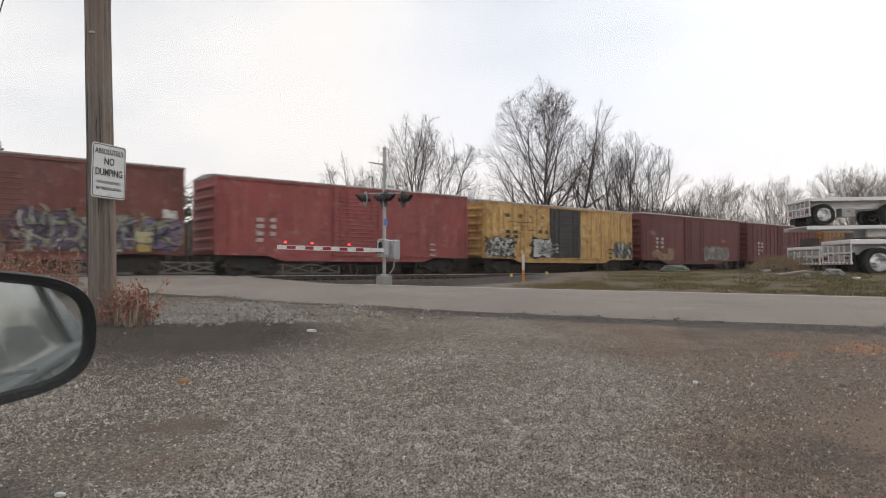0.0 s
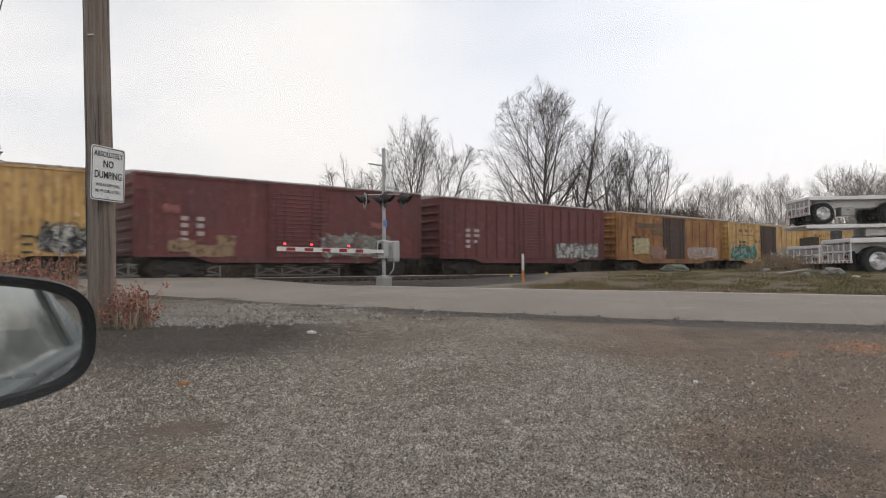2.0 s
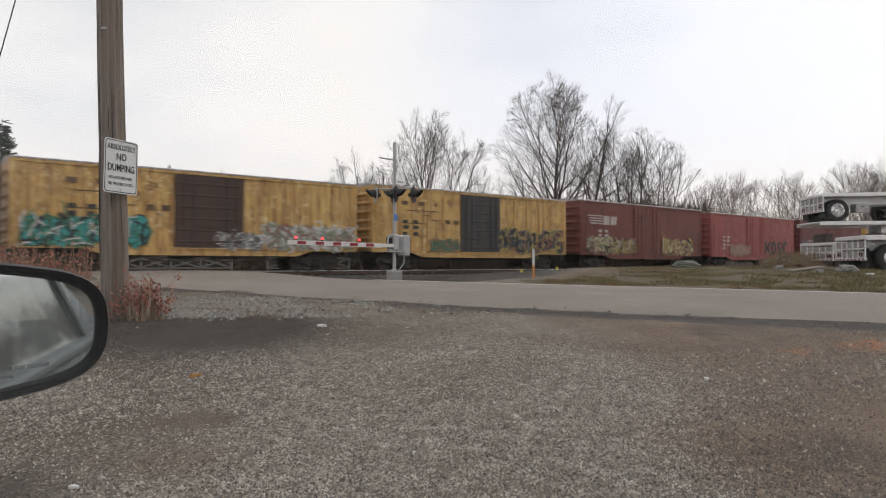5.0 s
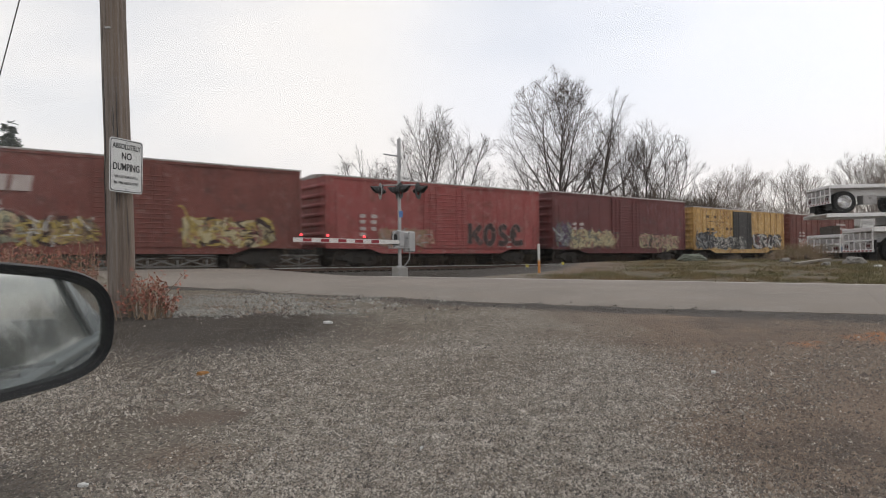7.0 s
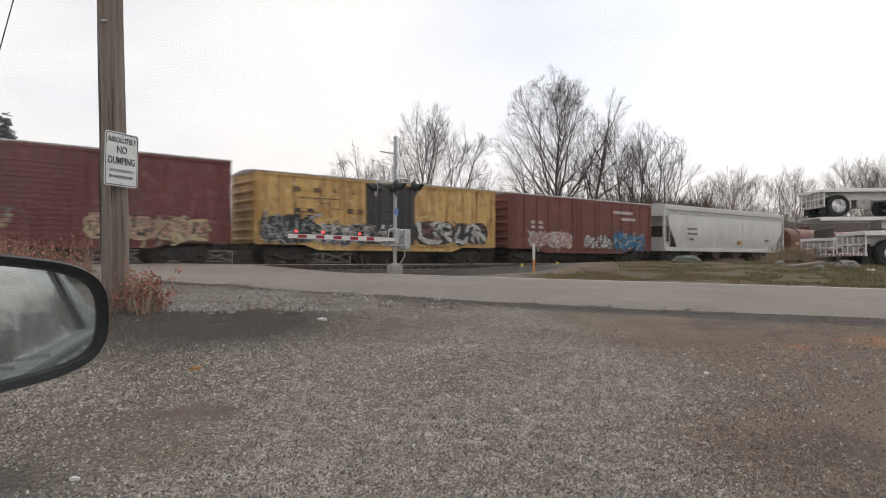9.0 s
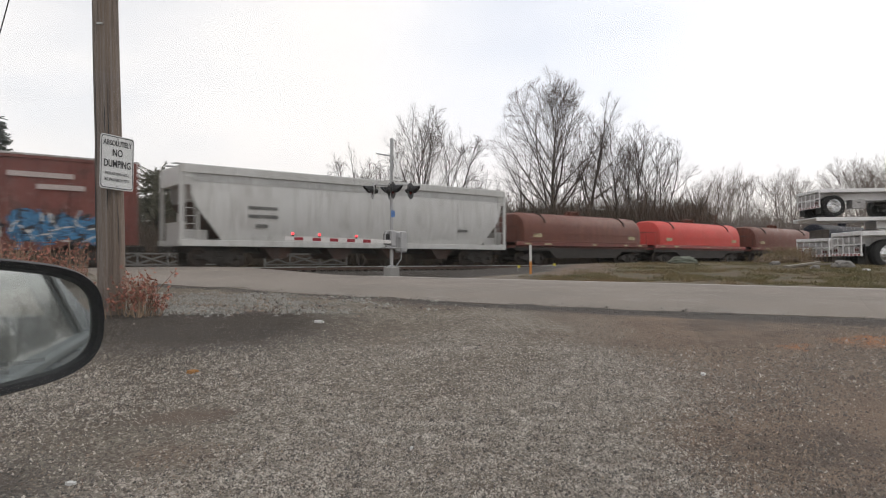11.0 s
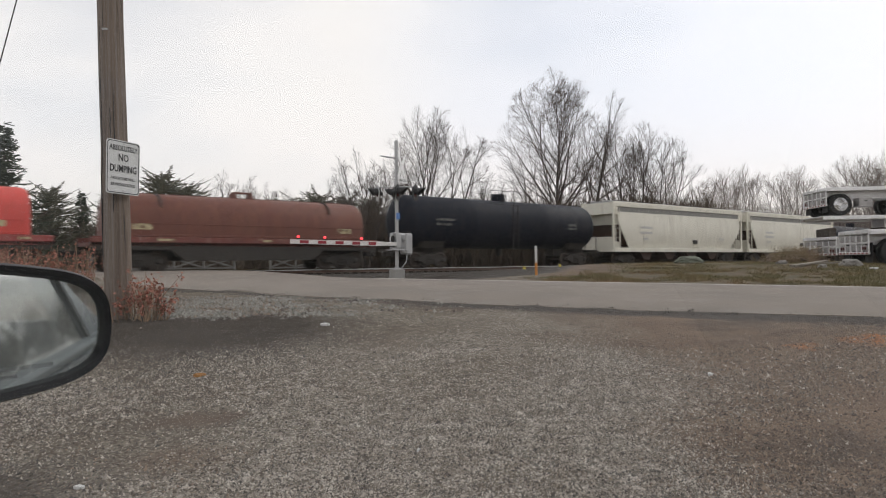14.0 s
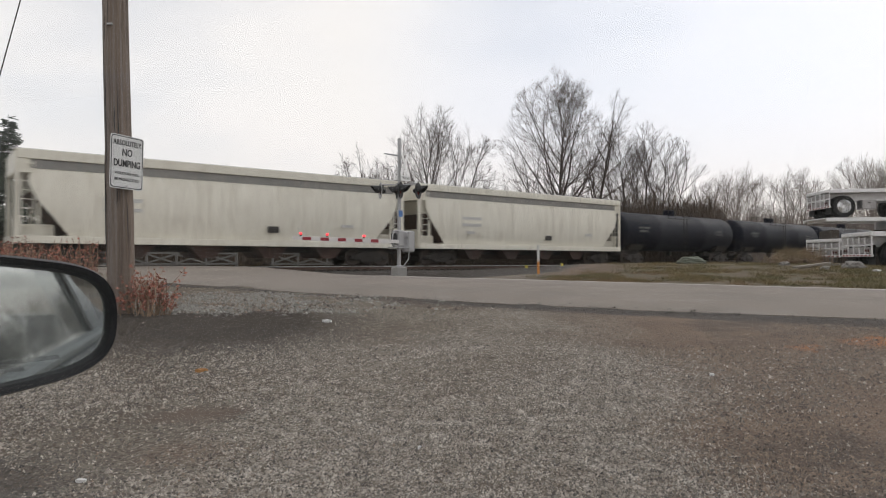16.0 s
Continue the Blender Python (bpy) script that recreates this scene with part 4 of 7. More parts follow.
    part("guard_loop", Mesh().tube([(0.13, 0.12, z + 0.44), (0.28, 0.12, z + 0.42), (0.37, 0.12, z + 0.26), (0.37, 0.12, z + 0.02), (0.28, 0.12, z - 0.12), (0.13, 0.12, z - 0.14)], 0.028, 8), GALV, mech)
    part("gear_case", Mesh().box(0.13, 0.25, -0.18, 0.06, z - 0.06, z + 0.34, 0.02), BLACK_PAINT, mech, "dark drive housing")
    cw = Mesh().box(-0.55, -0.24, -0.20, -0.10, z - 0.34, z + 0.44, 0.05).box(-0.55, -0.24, 0.16, 0.24, z - 0.34, z + 0.44, 0.05).tube([(-0.42, -0.2, z + 0.2), (-0.42, 0.24, z + 0.2)], 0.035, 8)
    part("counterweight", cw, GALV, sig, "grey counterweight plates")
    part("shelf", Mesh().box(-0.36, 0.46, -0.05, 0.30, z - 0.20, z - 0.165, 0.006), GALV, sig)
    part("conduit", Mesh().tube([(-0.22, 0.1, z - 0.1), (-0.36, 0.12, z - 0.3), (-0.34, 0.12, z - 0.6), (-0.12, 0.1, 0.36)], 0.022, 8), GALV, sig)
    gate = part("gate_arm", Mesh().box(0.16, 0.70, 0.19, 0.23, z - 0.03, z + 0.10, 0.006), WHITE_STRIPE, sig, "red and white striped gate arm")
    n = 11
    x0, x1 = 0.70, 4.30
    w = (x1 - x0) / n
    for k in range(n):
        hh = 0.080 - 0.0010 * k
        zc = z + 0.035 + 0.004 * k
        part("board", Mesh().box(x0 + k * w, x0 + (k + 1) * w, 0.195, 0.225, zc - hh, zc + hh, 0.003), WHITE_STRIPE, gate)
        if k % 2:
            part("stripe", Mesh().box(x0 + (k + 0.02) * w, x0 + (k + 0.98) * w, 0.190, 0.230, zc - hh * 0.72, zc + hh * 0.72, 0.003), RED_STRIPE, gate, "dark red reflective stripe")
    for x in (1.62, 3.05, 4.02):
        zc = z + 0.11 + 0.004 * (x - x0) / w
        lamp = part("gate_lamp", Mesh().box(x - 0.03, x + 0.03, 0.18, 0.24, zc, zc + 0.05, 0.008), BLACK_PAINT, gate)
        part("lamp_lens", Mesh().lathe([(0.0, 0.06), (0.03, 0.055), (0.040, 0.03), (0.040, -0.03), (0.03, -0.055), (0, -0.06)], (x, 0.21, zc + 0.085), (0, 1, 0), 14), LAMP_RED, lamp, "lit red lamp")


make_signal()


# ---- freight cars ----
def ribbon(pts, width, y, m):
    """A flat stroke along pts (x, z) with mitred joins, in the plane y."""
    n = len(pts)
    v = []
    for i, (x, z) in enumerate(pts):
        a, b = pts[max(i - 1, 0)], pts[min(i + 1, n - 1)]
        d = Vector((b[0] - a[0], b[1] - a[1]))
        d = d.normalized() if d.length > 1e-6 else Vector((1, 0))
        v += [(x - d.y * width / 2, y, z + d.x * width / 2), (x + d.y * width / 2, y, z - d.x * width / 2)]
    m.add(v, [(2 * i, 2 * i + 1, 2 * i + 3, 2 * i + 2) for i in range(n - 1)])


def graffiti(car, x0, x1, z0, z1, fill, edge, seed, y=-1.52, letters=None, halo=None):
    """Spray-painted letter-like strokes: a filled blob, outlines and inner strokes, a few millimetres proud of the wall."""
    rng = random.Random(seed)
    n = letters or max(2, round((x1 - x0) / ((z1 - z0) * 0.50)))
    w = (x1 - x0) / n
    for i in range(n):
        cx_, cz_ = x0 + (i + 0.5) * w, (z0 + z1) / 2 + rng.uniform(-0.06, 0.06) * (z1 - z0)
        rx, rz = w * rng.uniform(0.55, 0.78), (z1 - z0) / 2 * rng.uniform(0.80, 1.08)
        lean = rng.uniform(-0.45, 0.45)
        # a letter as one bent stroke through a few corners of its cell
        grid = [(-0.62, -0.78), (-0.62, 0.0), (-0.62, 0.78), (0.0, 0.78), (0.62, 0.78), (0.62, 0.05), (0.62, -0.78), (0.0, -0.78), (0.0, 0.0)]
        ways = ([0, 2, 4, 5, 1, 8, 6], [4, 2, 1, 5, 6, 0], [2, 0, 8, 6, 4], [4, 3, 1, 0, 6, 5, 8], [0, 2, 6, 4], [0, 3, 6, 5, 1], [2, 0, 7, 6, 4], [4, 2, 0, 6, 5, 8, 1])
        pts = [grid[k] for k in rng.choice(ways)]
        pts = [(cx_ + (px * rx + lean * pz * rx) * 0.92, cz_ + pz * rz * 0.92) for px, pz in pts]
        fine = []
        for a, b in zip(pts, pts[1:]):
            for k in range(4):
                t = k / 4
                fine.append((a[0] + (b[0] - a[0]) * t + rng.uniform(-0.22, 0.22) * rx, a[1] + (b[1] - a[1]) * t + rng.uniform(-0.18, 0.18) * rz))
        fine.append(pts[-1])
        for _ in range(1):
            fine = [fine[0]] + [((fine[k - 1][0] + 2 * fine[k][0] + fine[k + 1][0]) / 4, (fine[k - 1][1] + 2 * fine[k][1] + fine[k + 1][1]) / 4) for k in range(1, len(fine) - 1)] + [fine[-1]]
        fat = min(rx * 0.54, rz * 0.38) * rng.uniform(0.7, 1.15)
        lift = 0.050 + 0.0008 * i
        back, body, shine = Mesh(), Mesh(), Mesh()
        ribbon(fine, fat * 1.45, y - lift, back)
        ribbon(fine, fat, y - lift - 0.006, body)
        letter = part("graffiti_shape", body, fill, car, "sprayed graffiti shape")
        part("outline", back, edge, letter)
        cloud = Mesh()
        k = 14
        ph = rng.uniform(0, 6)
        cloud.add([(cx_ + rx * 1.12 * math.cos(2 * math.pi * j / k) * (1 + 0.14 * math.sin(3 * j + ph)), y - lift + 0.012, cz_ + rz * 0.95 * math.sin(2 * math.pi * j / k) * (1 + 0.10 * math.sin(2 * j + ph)) * max(abs(math.cos(2 * math.pi * j / k)), abs(math.sin(2 * math.pi * j / k))) ** -0.6) for j in range(k)], [tuple(range(k))])
        part("spray_ground", cloud, halo or edge, letter)
        px, pz, ang, turn_ = cx_ - rx * 0.9, cz_ + rz * rng.uniform(-0.8, 0.3), rng.uniform(20, 70), rng.choice((-1, 1)) * rng.uniform(15, 40)
        pts = []
        for k in range(9):
            pts.append((px, pz))
            px, pz = px + rx * 0.24 * math.cos(radians(ang)), pz + rz * 0.3 * math.sin(radians(ang))
            ang += turn_
        ribbon(pts, fat * 0.36, y - lift - 0.010, shine)
        part("thin_stroke", shine, halo or edge, letter)
    hh = z1 - z0
    for layer, (mat, wide, count) in enumerate(((edge, 0.115, 3 * n), (halo or fill, 0.085, 2 * n), (fill, 0.10, 2 * n), (SPRAY[rng.choice(("white", "black", "rose", "olive", "silver"))], 0.055, 3 * n))):
        strokes = Mesh()
        for k in range(count):
            ang = radians(rng.choice((90, 78, 102, 60, 120, 35, 145, 8)) + rng.uniform(-10, 10))
            ln = hh * rng.uniform(0.20, 0.62)
            ax, az = rng.uniform(x0, x1), rng.uniform(z0, z1)
            dx, dz = math.cos(ang) * ln / 2, math.sin(ang) * ln / 2
            az = min(max(az, z0 + abs(dz) * 0.8), z1 - abs(dz) * 0.8)
            bend = rng.uniform(-0.18, 0.18) * ln
            ribbon([(ax - dx, az - dz), (ax - dz * 0.2 + bend * 0.4, az + dx * 0.1), (ax + dx + bend, az + dz)], wide * min(1.2, hh) * rng.uniform(0.6, 1.3), y - 0.064 - 0.004 * layer, strokes)
        part("spray_strokes", strokes, mat, car, "sharp sprayed strokes")["kind"] = "stuff"


SPRAY = {k: material("spray_" + k, c, tuple(x * 0.75 for x in c), 0.55, scale=1.3, grain=25, grain_amount=0.30, dirt=GRIME, dirt_amount=0.5, worn=0.43, bump=0) for k, c in {
    "white": (0.66, 0.64, 0.60), "silver": (0.38, 0.39, 0.39), "black": (0.03, 0.03, 0.035), "purple": (0.22, 0.15, 0.28), "umber": (0.050, 0.028, 0.026), "rosy": (0.42, 0.22, 0.20), "violet": (0.125, 0.085, 0.135), "green": (0.06, 0.22, 0.13), "red": (0.16, 0.03, 0.03), "rose": (0.36, 0.13, 0.12), "teal": (0.06, 0.36, 0.33),
    "yellow": (0.48, 0.36, 0.10), "cream": (0.55, 0.47, 0.28), "blue": (0.06, 0.22, 0.42), "pink": (0.50, 0.29, 0.23), "olive": (0.30, 0.31, 0.22), "tan": (0.33, 0.22, 0.13), "grey": (0.16, 0.16, 0.15)}.items()}
STENCIL_WHITE = material("stencil_white", (0.52, 0.45, 0.42), (0.34, 0.26, 0.24), 0.6, scale=5, dirt=GRIME, dirt_amount=0.3, bump=0)
STENCIL_BLACK = material("stencil_black", (0.05, 0.045, 0.04), rough=0.6, bump=0)
EMBLEM = material("worn_dark_emblem_paint", (0.10, 0.062, 0.035), (0.22, 0.13, 0.05), 0.6, scale=2, dirt=(0.42, 0.24, 0.08), dirt_amount=0.5, bump=0)
PLACARD = material("orange_placard", (0.45, 0.20, 0.03), rough=0.5, bump=0)

WHEELS = []       # (wheelset, which end of its truck)


def truck_meshes():
    wheel = Mesh()
    for s in (-1, 1):
        wheel.lathe([(0.06, 0.60), (0.10, 0.63), (0.12, 0.69), (0.33, 0.70), (0.36, 0.685), (0.455, 0.685), (0.455, 0.80), (0.48, 0.805), (0.455, 0.82), (0.36, 0.82), (0.33, 0.79), (0.13, 0.77), (0.10, 0.83), (0.0, 0.84)], (0, 0, 0), (0, s, 0), 22)
    wheel.tube([(0, -1.02, 0), (0, 1.02, 0)], 0.085, 12)
    frame_ = Mesh()
    for s in (-1, 1):
        a, b = (s * 0.93, s * 1.06) if s > 0 else (s * 1.06, s * 0.93)
        frame_.prism([(-1.15, 0.40), (-1.15, 0.58), (-0.75, 0.64), (-0.35, 0.80), (0.35, 0.80), (0.75, 0.64), (1.15, 0.58), (1.15, 0.40), (0.70, 0.40), (0.42, 0.22), (-0.42, 0.22), (-0.70, 0.40)], 1, a, b)
        for x in (-0.89, 0.89):
            frame_.lathe([(0, 0.07), (0.09, 0.06), (0.12, 0.0), (0.12, -0.05)], (x, s * 1.08, 0.46), (0, s, 0), 12)
    frame_.box(-0.18, 0.18, -1.1, 1.1, 0.50, 0.76, 0.03)
    spring = Mesh()
    for x in (-0.20, 0.0, 0.20):
        spring.tube([(x, 0, 0.27), (x, 0, 0.50)], 0.065, 8)
    return wheel.data("wheelset", WHEEL_STEEL, True), frame_.data("side_frame", STEEL_DARK), spring.data("spring_group", STEEL_DARK)


WHEELSET_ME, FRAME_ME, SPRING_ME = truck_meshes()


def running_gear(car, half, truck_at):
    """Two trucks with wheelsets, couplers and a centre sill, under a car of that half length."""
    for s in (-1, 1):
        truck = part("truck", FRAME_ME, None, car, "dark grimy wheel truck", at=pose(s * truck_at, 0, 0))
        for e in (-1, 1):
            part("spring_group", SPRING_ME, None, truck, at=pose(0, e * 1.07, 0))
        for e in (-1, 1):
            w = part("wheelset", WHEELSET_ME, None, truck, at=pose(e * 0.89, 0, 0.46))
            WHEELS.append((w, e))
    for s in (-1, 1):
        co = Mesh()
        co.box(min(s * half, s * (half + 0.55)), max(s * half, s * (half + 0.55)), -0.12, 0.12, 0.70, 0.95, 0.02)
        co.box(min(s * (half + 0.42), s * (half + 0.66)), max(s * (half + 0.42), s * (half + 0.66)), -0.20, 0.16, 0.68, 0.98, 0.04)
        part("coupler", co, STEEL_DARK, car)
        hose = Mesh()
        hose.tube([(s * half, -0.35, 0.75), (s * (half + 0.2), -0.36, 0.45), (s * (half + 0.55), -0.3, 0.33)], 0.025, 6)
        part("brake_hose", hose, RUBBER, car)


def ladder_mesh(height_, rungs):
    m = Mesh()
    for x in (-0.22, 0.22):
        m.box(x - 0.02, x + 0.02, -0.055, -0.025, 0, height_)
    for k in range(rungs):
        z = 0.1 + k * (height_ - 0.2) / max(1, rungs - 1)
        m.tube([(-0.22, -0.05, z), (0.22, -0.05, z)], 0.014, 6)
    return m


POSTS = {}


def shared_post(paint):
    if paint not in POSTS:
        POSTS[paint] = Mesh().box(-0.055, 0.055, -0.028, 0.028, 1.10, 4.32, 0.012).data("side_post", PAINT[paint])
    return POSTS[paint]


def shared_seam(paint):
    key = paint + " seam"
    if key not in POSTS:
        POSTS[key] = Mesh().box(-0.022, 0.022, -0.009, 0.009, 1.08, 4.32, 0.004).data("side_seam", PAINT[paint])
    return POSTS[key]


def patch(car, x0, x1, z0, z1, mat, seed, label="ragged painted patch", y=-1.52):
    """An uneven patch of paint, a little proud of the wall."""
    rng = random.Random(seed)
    out = []
    for (ax, az), (bx, bz) in (((x0, z0), (x1, z0)), ((x1, z0), (x1, z1)), ((x1, z1), (x0, z1)), ((x0, z1), (x0, z0))):
        for k in range(6):
            t = k / 6
            out.append((ax + (bx - ax) * t + rng.uniform(-0.05, 0.05) * (x1 - x0), az + (bz - az) * t + rng.uniform(-0.10, 0.10) * (z1 - z0)))
    part("paint_patch", Mesh().prism(out, 1, y - 0.034, y + 0.0), mat, car, label)


def boxcar(paint, door_paint, label, u, length=15.5, end_paint=None, ribbed=True, marks="white", tags=(), rows=13, tall=0.0, seed=0):
    """A fifty-foot boxcar; u is the place of its rear end along the track at the start."""
    rng = random.Random(seed)
    h, y, z0, z1 = length / 2, 1.52, 1.0, 4.48 + tall
    P = PAINT[paint]
    car = thing("boxcar", label, "boxcar", group="freight train")
    body = Mesh().box(-h, h, -y + 0.03, y - 0.03, z0 + 0.05, z1, 0.02)
    body.box(-h, h, -y - 0.02, -y + 0.06, z1 - 0.12, z1 + 0.02)             # eave plate
    body.box(-h, h, y - 0.06, y + 0.02, z1 - 0.12, z1 + 0.02)
    for s in (-1, 1):
        for x in (-h, h - 0.14):
            body.box(x, x + 0.14, min(s * y, s * (y - 0.06)), max(s * y, s * (y - 0.06)), z0, z1)
    shell = part("body", body, P, car)
    # pressed side posts
    if ribbed:
        n = rows
        for k in range(n + 1):
            x = -h + 0.3 + k * (2 * h - 0.6) / n
            if abs(x) < 1.75:
                continue
            for s in (-1, 1):
                part("side_post", shared_post(paint), None, shell, at=pose(x, s * (y - 0.006), 0))
    else:
        for k in range(rows + 1):
            x = -h + 0.2 + k * (2 * h - 0.4) / rows
            if abs(x) < 1.65:
                continue
            for s in (-1, 1):
                part("side_seam", shared_seam(paint), None, shell, at=pose(x, s * (y - 0.026), 0))
    # side sill: deeper in the middle, fish-belly
    sill = Mesh()
    for s in (-1, 1):
        a, b = sorted((s * (y - 0.02), s * (y - 0.09)))
        sill.prism([(-h, z0 + 0.08), (-h, z0 - 0.02), (-h + 2.6, z0 - 0.02), (-h + 3.4, z0 - 0.28), (h - 3.4, z0 - 0.28), (h - 2.6, z0 - 0.02), (h, z0 - 0.02), (h, z0 + 0.08)], 1, a, b)
    part("side_sill", sill, P, shell)
    # corrugated ends
    for s in (-1, 1):
        e = Mesh()
        nz, ny = 42, 8
        vs, fs = [], []
        for i in range(nz + 1):
            z = z0 + 0.1 + (z1 - z0 - 0.2) * i / nz
            for j in range(ny + 1):
                yy = (-1 + 2 * j / ny) * (y - 0.10)
                fade = min(1.0, (1 - abs(yy) / (y - 0.10)) * 4)
                vs.append((s * (h + 0.004 + 0.085 * fade * max(0.0, math.sin(i / nz * 7 * 2 * math.pi)) ** 0.7), yy, z))
        for i in range(nz):
            for j in range(ny):
                a = i * (ny + 1) + j
                fs.append((a, a + 1, a + ny + 2, a + ny + 1))
        part("end_wall", e.add(vs, fs), PAINT[end_paint or paint], shell, smooth=True)
    # roof with cross seams
    # edge lip in galvanised steel, its colour lightened to look sky-lit
    roof = Mesh().prism([(-y - 0.035, z1 - 0.015), (y + 0.035, z1 - 0.015), (y + 0.035, z1 + 0.045), (y - 0.05, z1 + 0.075), (0, z1 + 0.20), (-y + 0.05, z1 + 0.075), (-y - 0.035, z1 + 0.045)], 0, -h - 0.03, h + 0.03)
    for k in range(14):
        x = -h + 0.5 + k * (2 * h - 1) / 13
        roof.prism([(-y, z1 + 0.03), (y, z1 + 0.03), (y - 0.05, z1 + 0.09), (0, z1 + 0.235), (-y + 0.05, z1 + 0.09)], 0, x - 0.03, x + 0.03)
    part("roof", roof, ROOF_STEEL, car, "dull grey steel roof")
    # sliding doors, one each side
    D = PAINT[door_paint]
    for s in (-1, 1):
        d = Mesh()
        a, b = sorted((s * (y - 0.02), s * (y + 0.045)))
        d.box(-1.58, 1.58, a, b, z0 + 0.06, z1 - 0.14, 0.012)
        door = part("door", d, D, car, "sliding door")
        r = Mesh()
        a, b = sorted((s * (y + 0.04), s * (y + 0.068)))
        fine = door_paint == paint
        for k in range(15 if fine else 6):
            z = z0 + 0.20 + k * 0.205 if fine else z0 + 0.30 + k * 0.52
            r.box(-1.50, 1.50, a, b, z, z + (0.055 if fine else 0.10), 0.01)
        part("door_ribs", r, D, door)
        rods = Mesh()
        for x in (-1.2, -0.75, 0.75, 1.2):
            rods.tube([(x, s * (y + 0.085), z0 + 0.12), (x, s * (y + 0.085), z1 - 0.22)], 0.02, 6)
        rods.box(-0.35, 0.35, *sorted((s * (y + 0.05), s * (y + 0.10))), z0 + 1.0, z0 + 1.06)
        part("lock_rods", rods, D, door)
    for z in (z0 + 0.02, z1 - 0.13):
        part("door_track", Mesh().box(-1.7, 4.9 if z < 2 else 3.4, -y - 0.06, -y + 0.01, z, z + 0.05), P, car)
    for x, rungs, hh in ((-h + 0.36, 7, 2.9), (h - 0.36, 4, 1.4)):
        part("ladder", ladder_mesh(hh, rungs), P, car, at=pose(x, -y, z0 + 0.1))
    for x in (-h + 0.35, h - 0.35):
        st = Mesh()
        st.tube([(x - 0.2, -y + 0.03, z0), (x - 0.2, -y + 0.03, 0.52), (x + 0.2, -y + 0.03, 0.52), (x + 0.2, -y + 0.03, z0)], 0.018, 6)
        part("step", st, STEEL_DARK, car)
    under = Mesh().box(-h + 0.4, h - 0.4, -0.35, 0.35, 0.68, 1.04)
    under.box(-1.6, -0.5, -1.0, -0.6, 0.55, 0.95, 0.05).tube([(0.3, -0.95, 0.75), (1.5, -0.95, 0.75)], 0.20, 12)
    for x in (-3.2, 0, 3.2):
        under.box(x - 0.12, x + 0.12, -1.42, 1.42, 0.86, 1.02)
    under.tube([(-5.2, -0.85, 0.62), (-1.5, -0.9, 0.70), (3.8, -0.85, 0.58)], 0.025, 6)
    part("underframe", under, STEEL_DARK, car, "dark underframe with brake gear")
    rig = Mesh()
    for a, b in ((-2.9, -0.4), (0.6, 3.4)):
        rig.tube([(a, -1.12, 0.46), (b, -1.12, 0.50), (b, -1.12, 0.78), (a, -1.12, 0.72), (a, -1.12, 0.46)], 0.028, 6)
        rig.tube([((a + b) / 2, -1.12, 0.48), ((a + b) / 2 + 0.2, -1.12, 0.75)], 0.022, 6)
    rig.tube([(-5.0, -1.10, 0.62), (5.0, -1.10, 0.60)], 0.020, 6)
    part("brake_rigging", rig, WHEEL_STEEL, car, "dusty brake rigging")
    running_gear(car, h, h - 2.1)
    # stencilled data and reporting marks as plain bars
    if marks:
        for x, z, w, k in ((-h + 2.0, z0 + 1.62, 0.34, 2), (-h + 2.7, z0 + 1.62, 0.36, 2), (-h + 2.0, z0 + 0.95, 0.32, 2), (-h + 2.7, z0 + 0.95, 0.30, 1), (h - 2.9, z0 + 0.7, 0.4, 3)):
            for j in range(k):
                ww = w * rng.uniform(0.8, 1.1)
                bar = Mesh().box(x, x + ww, -y - 0.030, -y + 0.02, z - 0.31 * j, z - 0.31 * j + (0.19 if z > z0 + 0.8 else 0.09))
                part("stencil_bar", bar, STENCIL_WHITE if marks == "white" else STENCIL_BLACK, car, "worn painted data bar")
    for i, g in enumerate(tags):
        graffiti(car, g[0], g[1], g[2], g[3], SPRAY[g[4]], SPRAY[g[5]], seed * 13 + i, -y, g[6] if len(g) > 6 else None, SPRAY[g[7]] if len(g) > 7 else None)
    CARS.append((car, u + h))
    return car


CARS = []


def yellow_logo(car, h=7.75):
    """The painted emblem as plain dark shapes: an angular outline over two rows of bars."""
    y = -1.52 - 0.028
    m = Mesh()
    z = 3.35
    ribbon([(-h + 3.4, z), (-h + 3.4, z - 0.72), (-h + 1.95, z - 0.72), (-h + 2.2, z), (-h + 4.6, z), (-h + 4.6, z - 0.5), (-h + 4.0, z - 0.5), (-h + 3.9, z - 0.25), (-h + 3.4, z - 0.25)], 0.05, y, m)
    for k, w in enumerate((0.42, 0.42, 0.10, 0.10)):
        m.box(-h + 1.9 + k * 1.15, -h + 1.9 + k * 1.15 + w, y, y + 0.02, z + 0.30, z + 0.52)
    for k in range(3):
        m.box(-h + 5.0 + 0.0 + k * 0.62, -h + 5.36 + k * 0.62, y, y + 0.02, z - 0.68, z - 0.44)
    part("emblem", m, EMBLEM, car, "dark painted emblem and bars")


def stripe_logo(car, h=7.75):
    """White horse-tail stripes beside two thick block shapes."""
    y = -1.52 - 0.030
    m = Mesh()
    for k in range(4):
        m.box(-h + 0.85 + 0.07 * (3 - k), -h + 2.40, y, y + 0.02, 3.20 + 0.18 * k, 3.29 + 0.18 * k)
    m.prism([(-h + 2.45, 3.18), (-h + 3.15, 3.18), (-h + 3.25, 3.80), (-h + 2.55, 3.80)], 1, y, y + 0.02)
    m.prism([(-h + 3.30, 3.18), (-h + 3.98, 3.18), (-h + 4.08, 3.80), (-h + 3.40, 3.80)], 1, y, y + 0.02)
    part("emblem", m, STENCIL_WHITE, car, "white striped emblem")


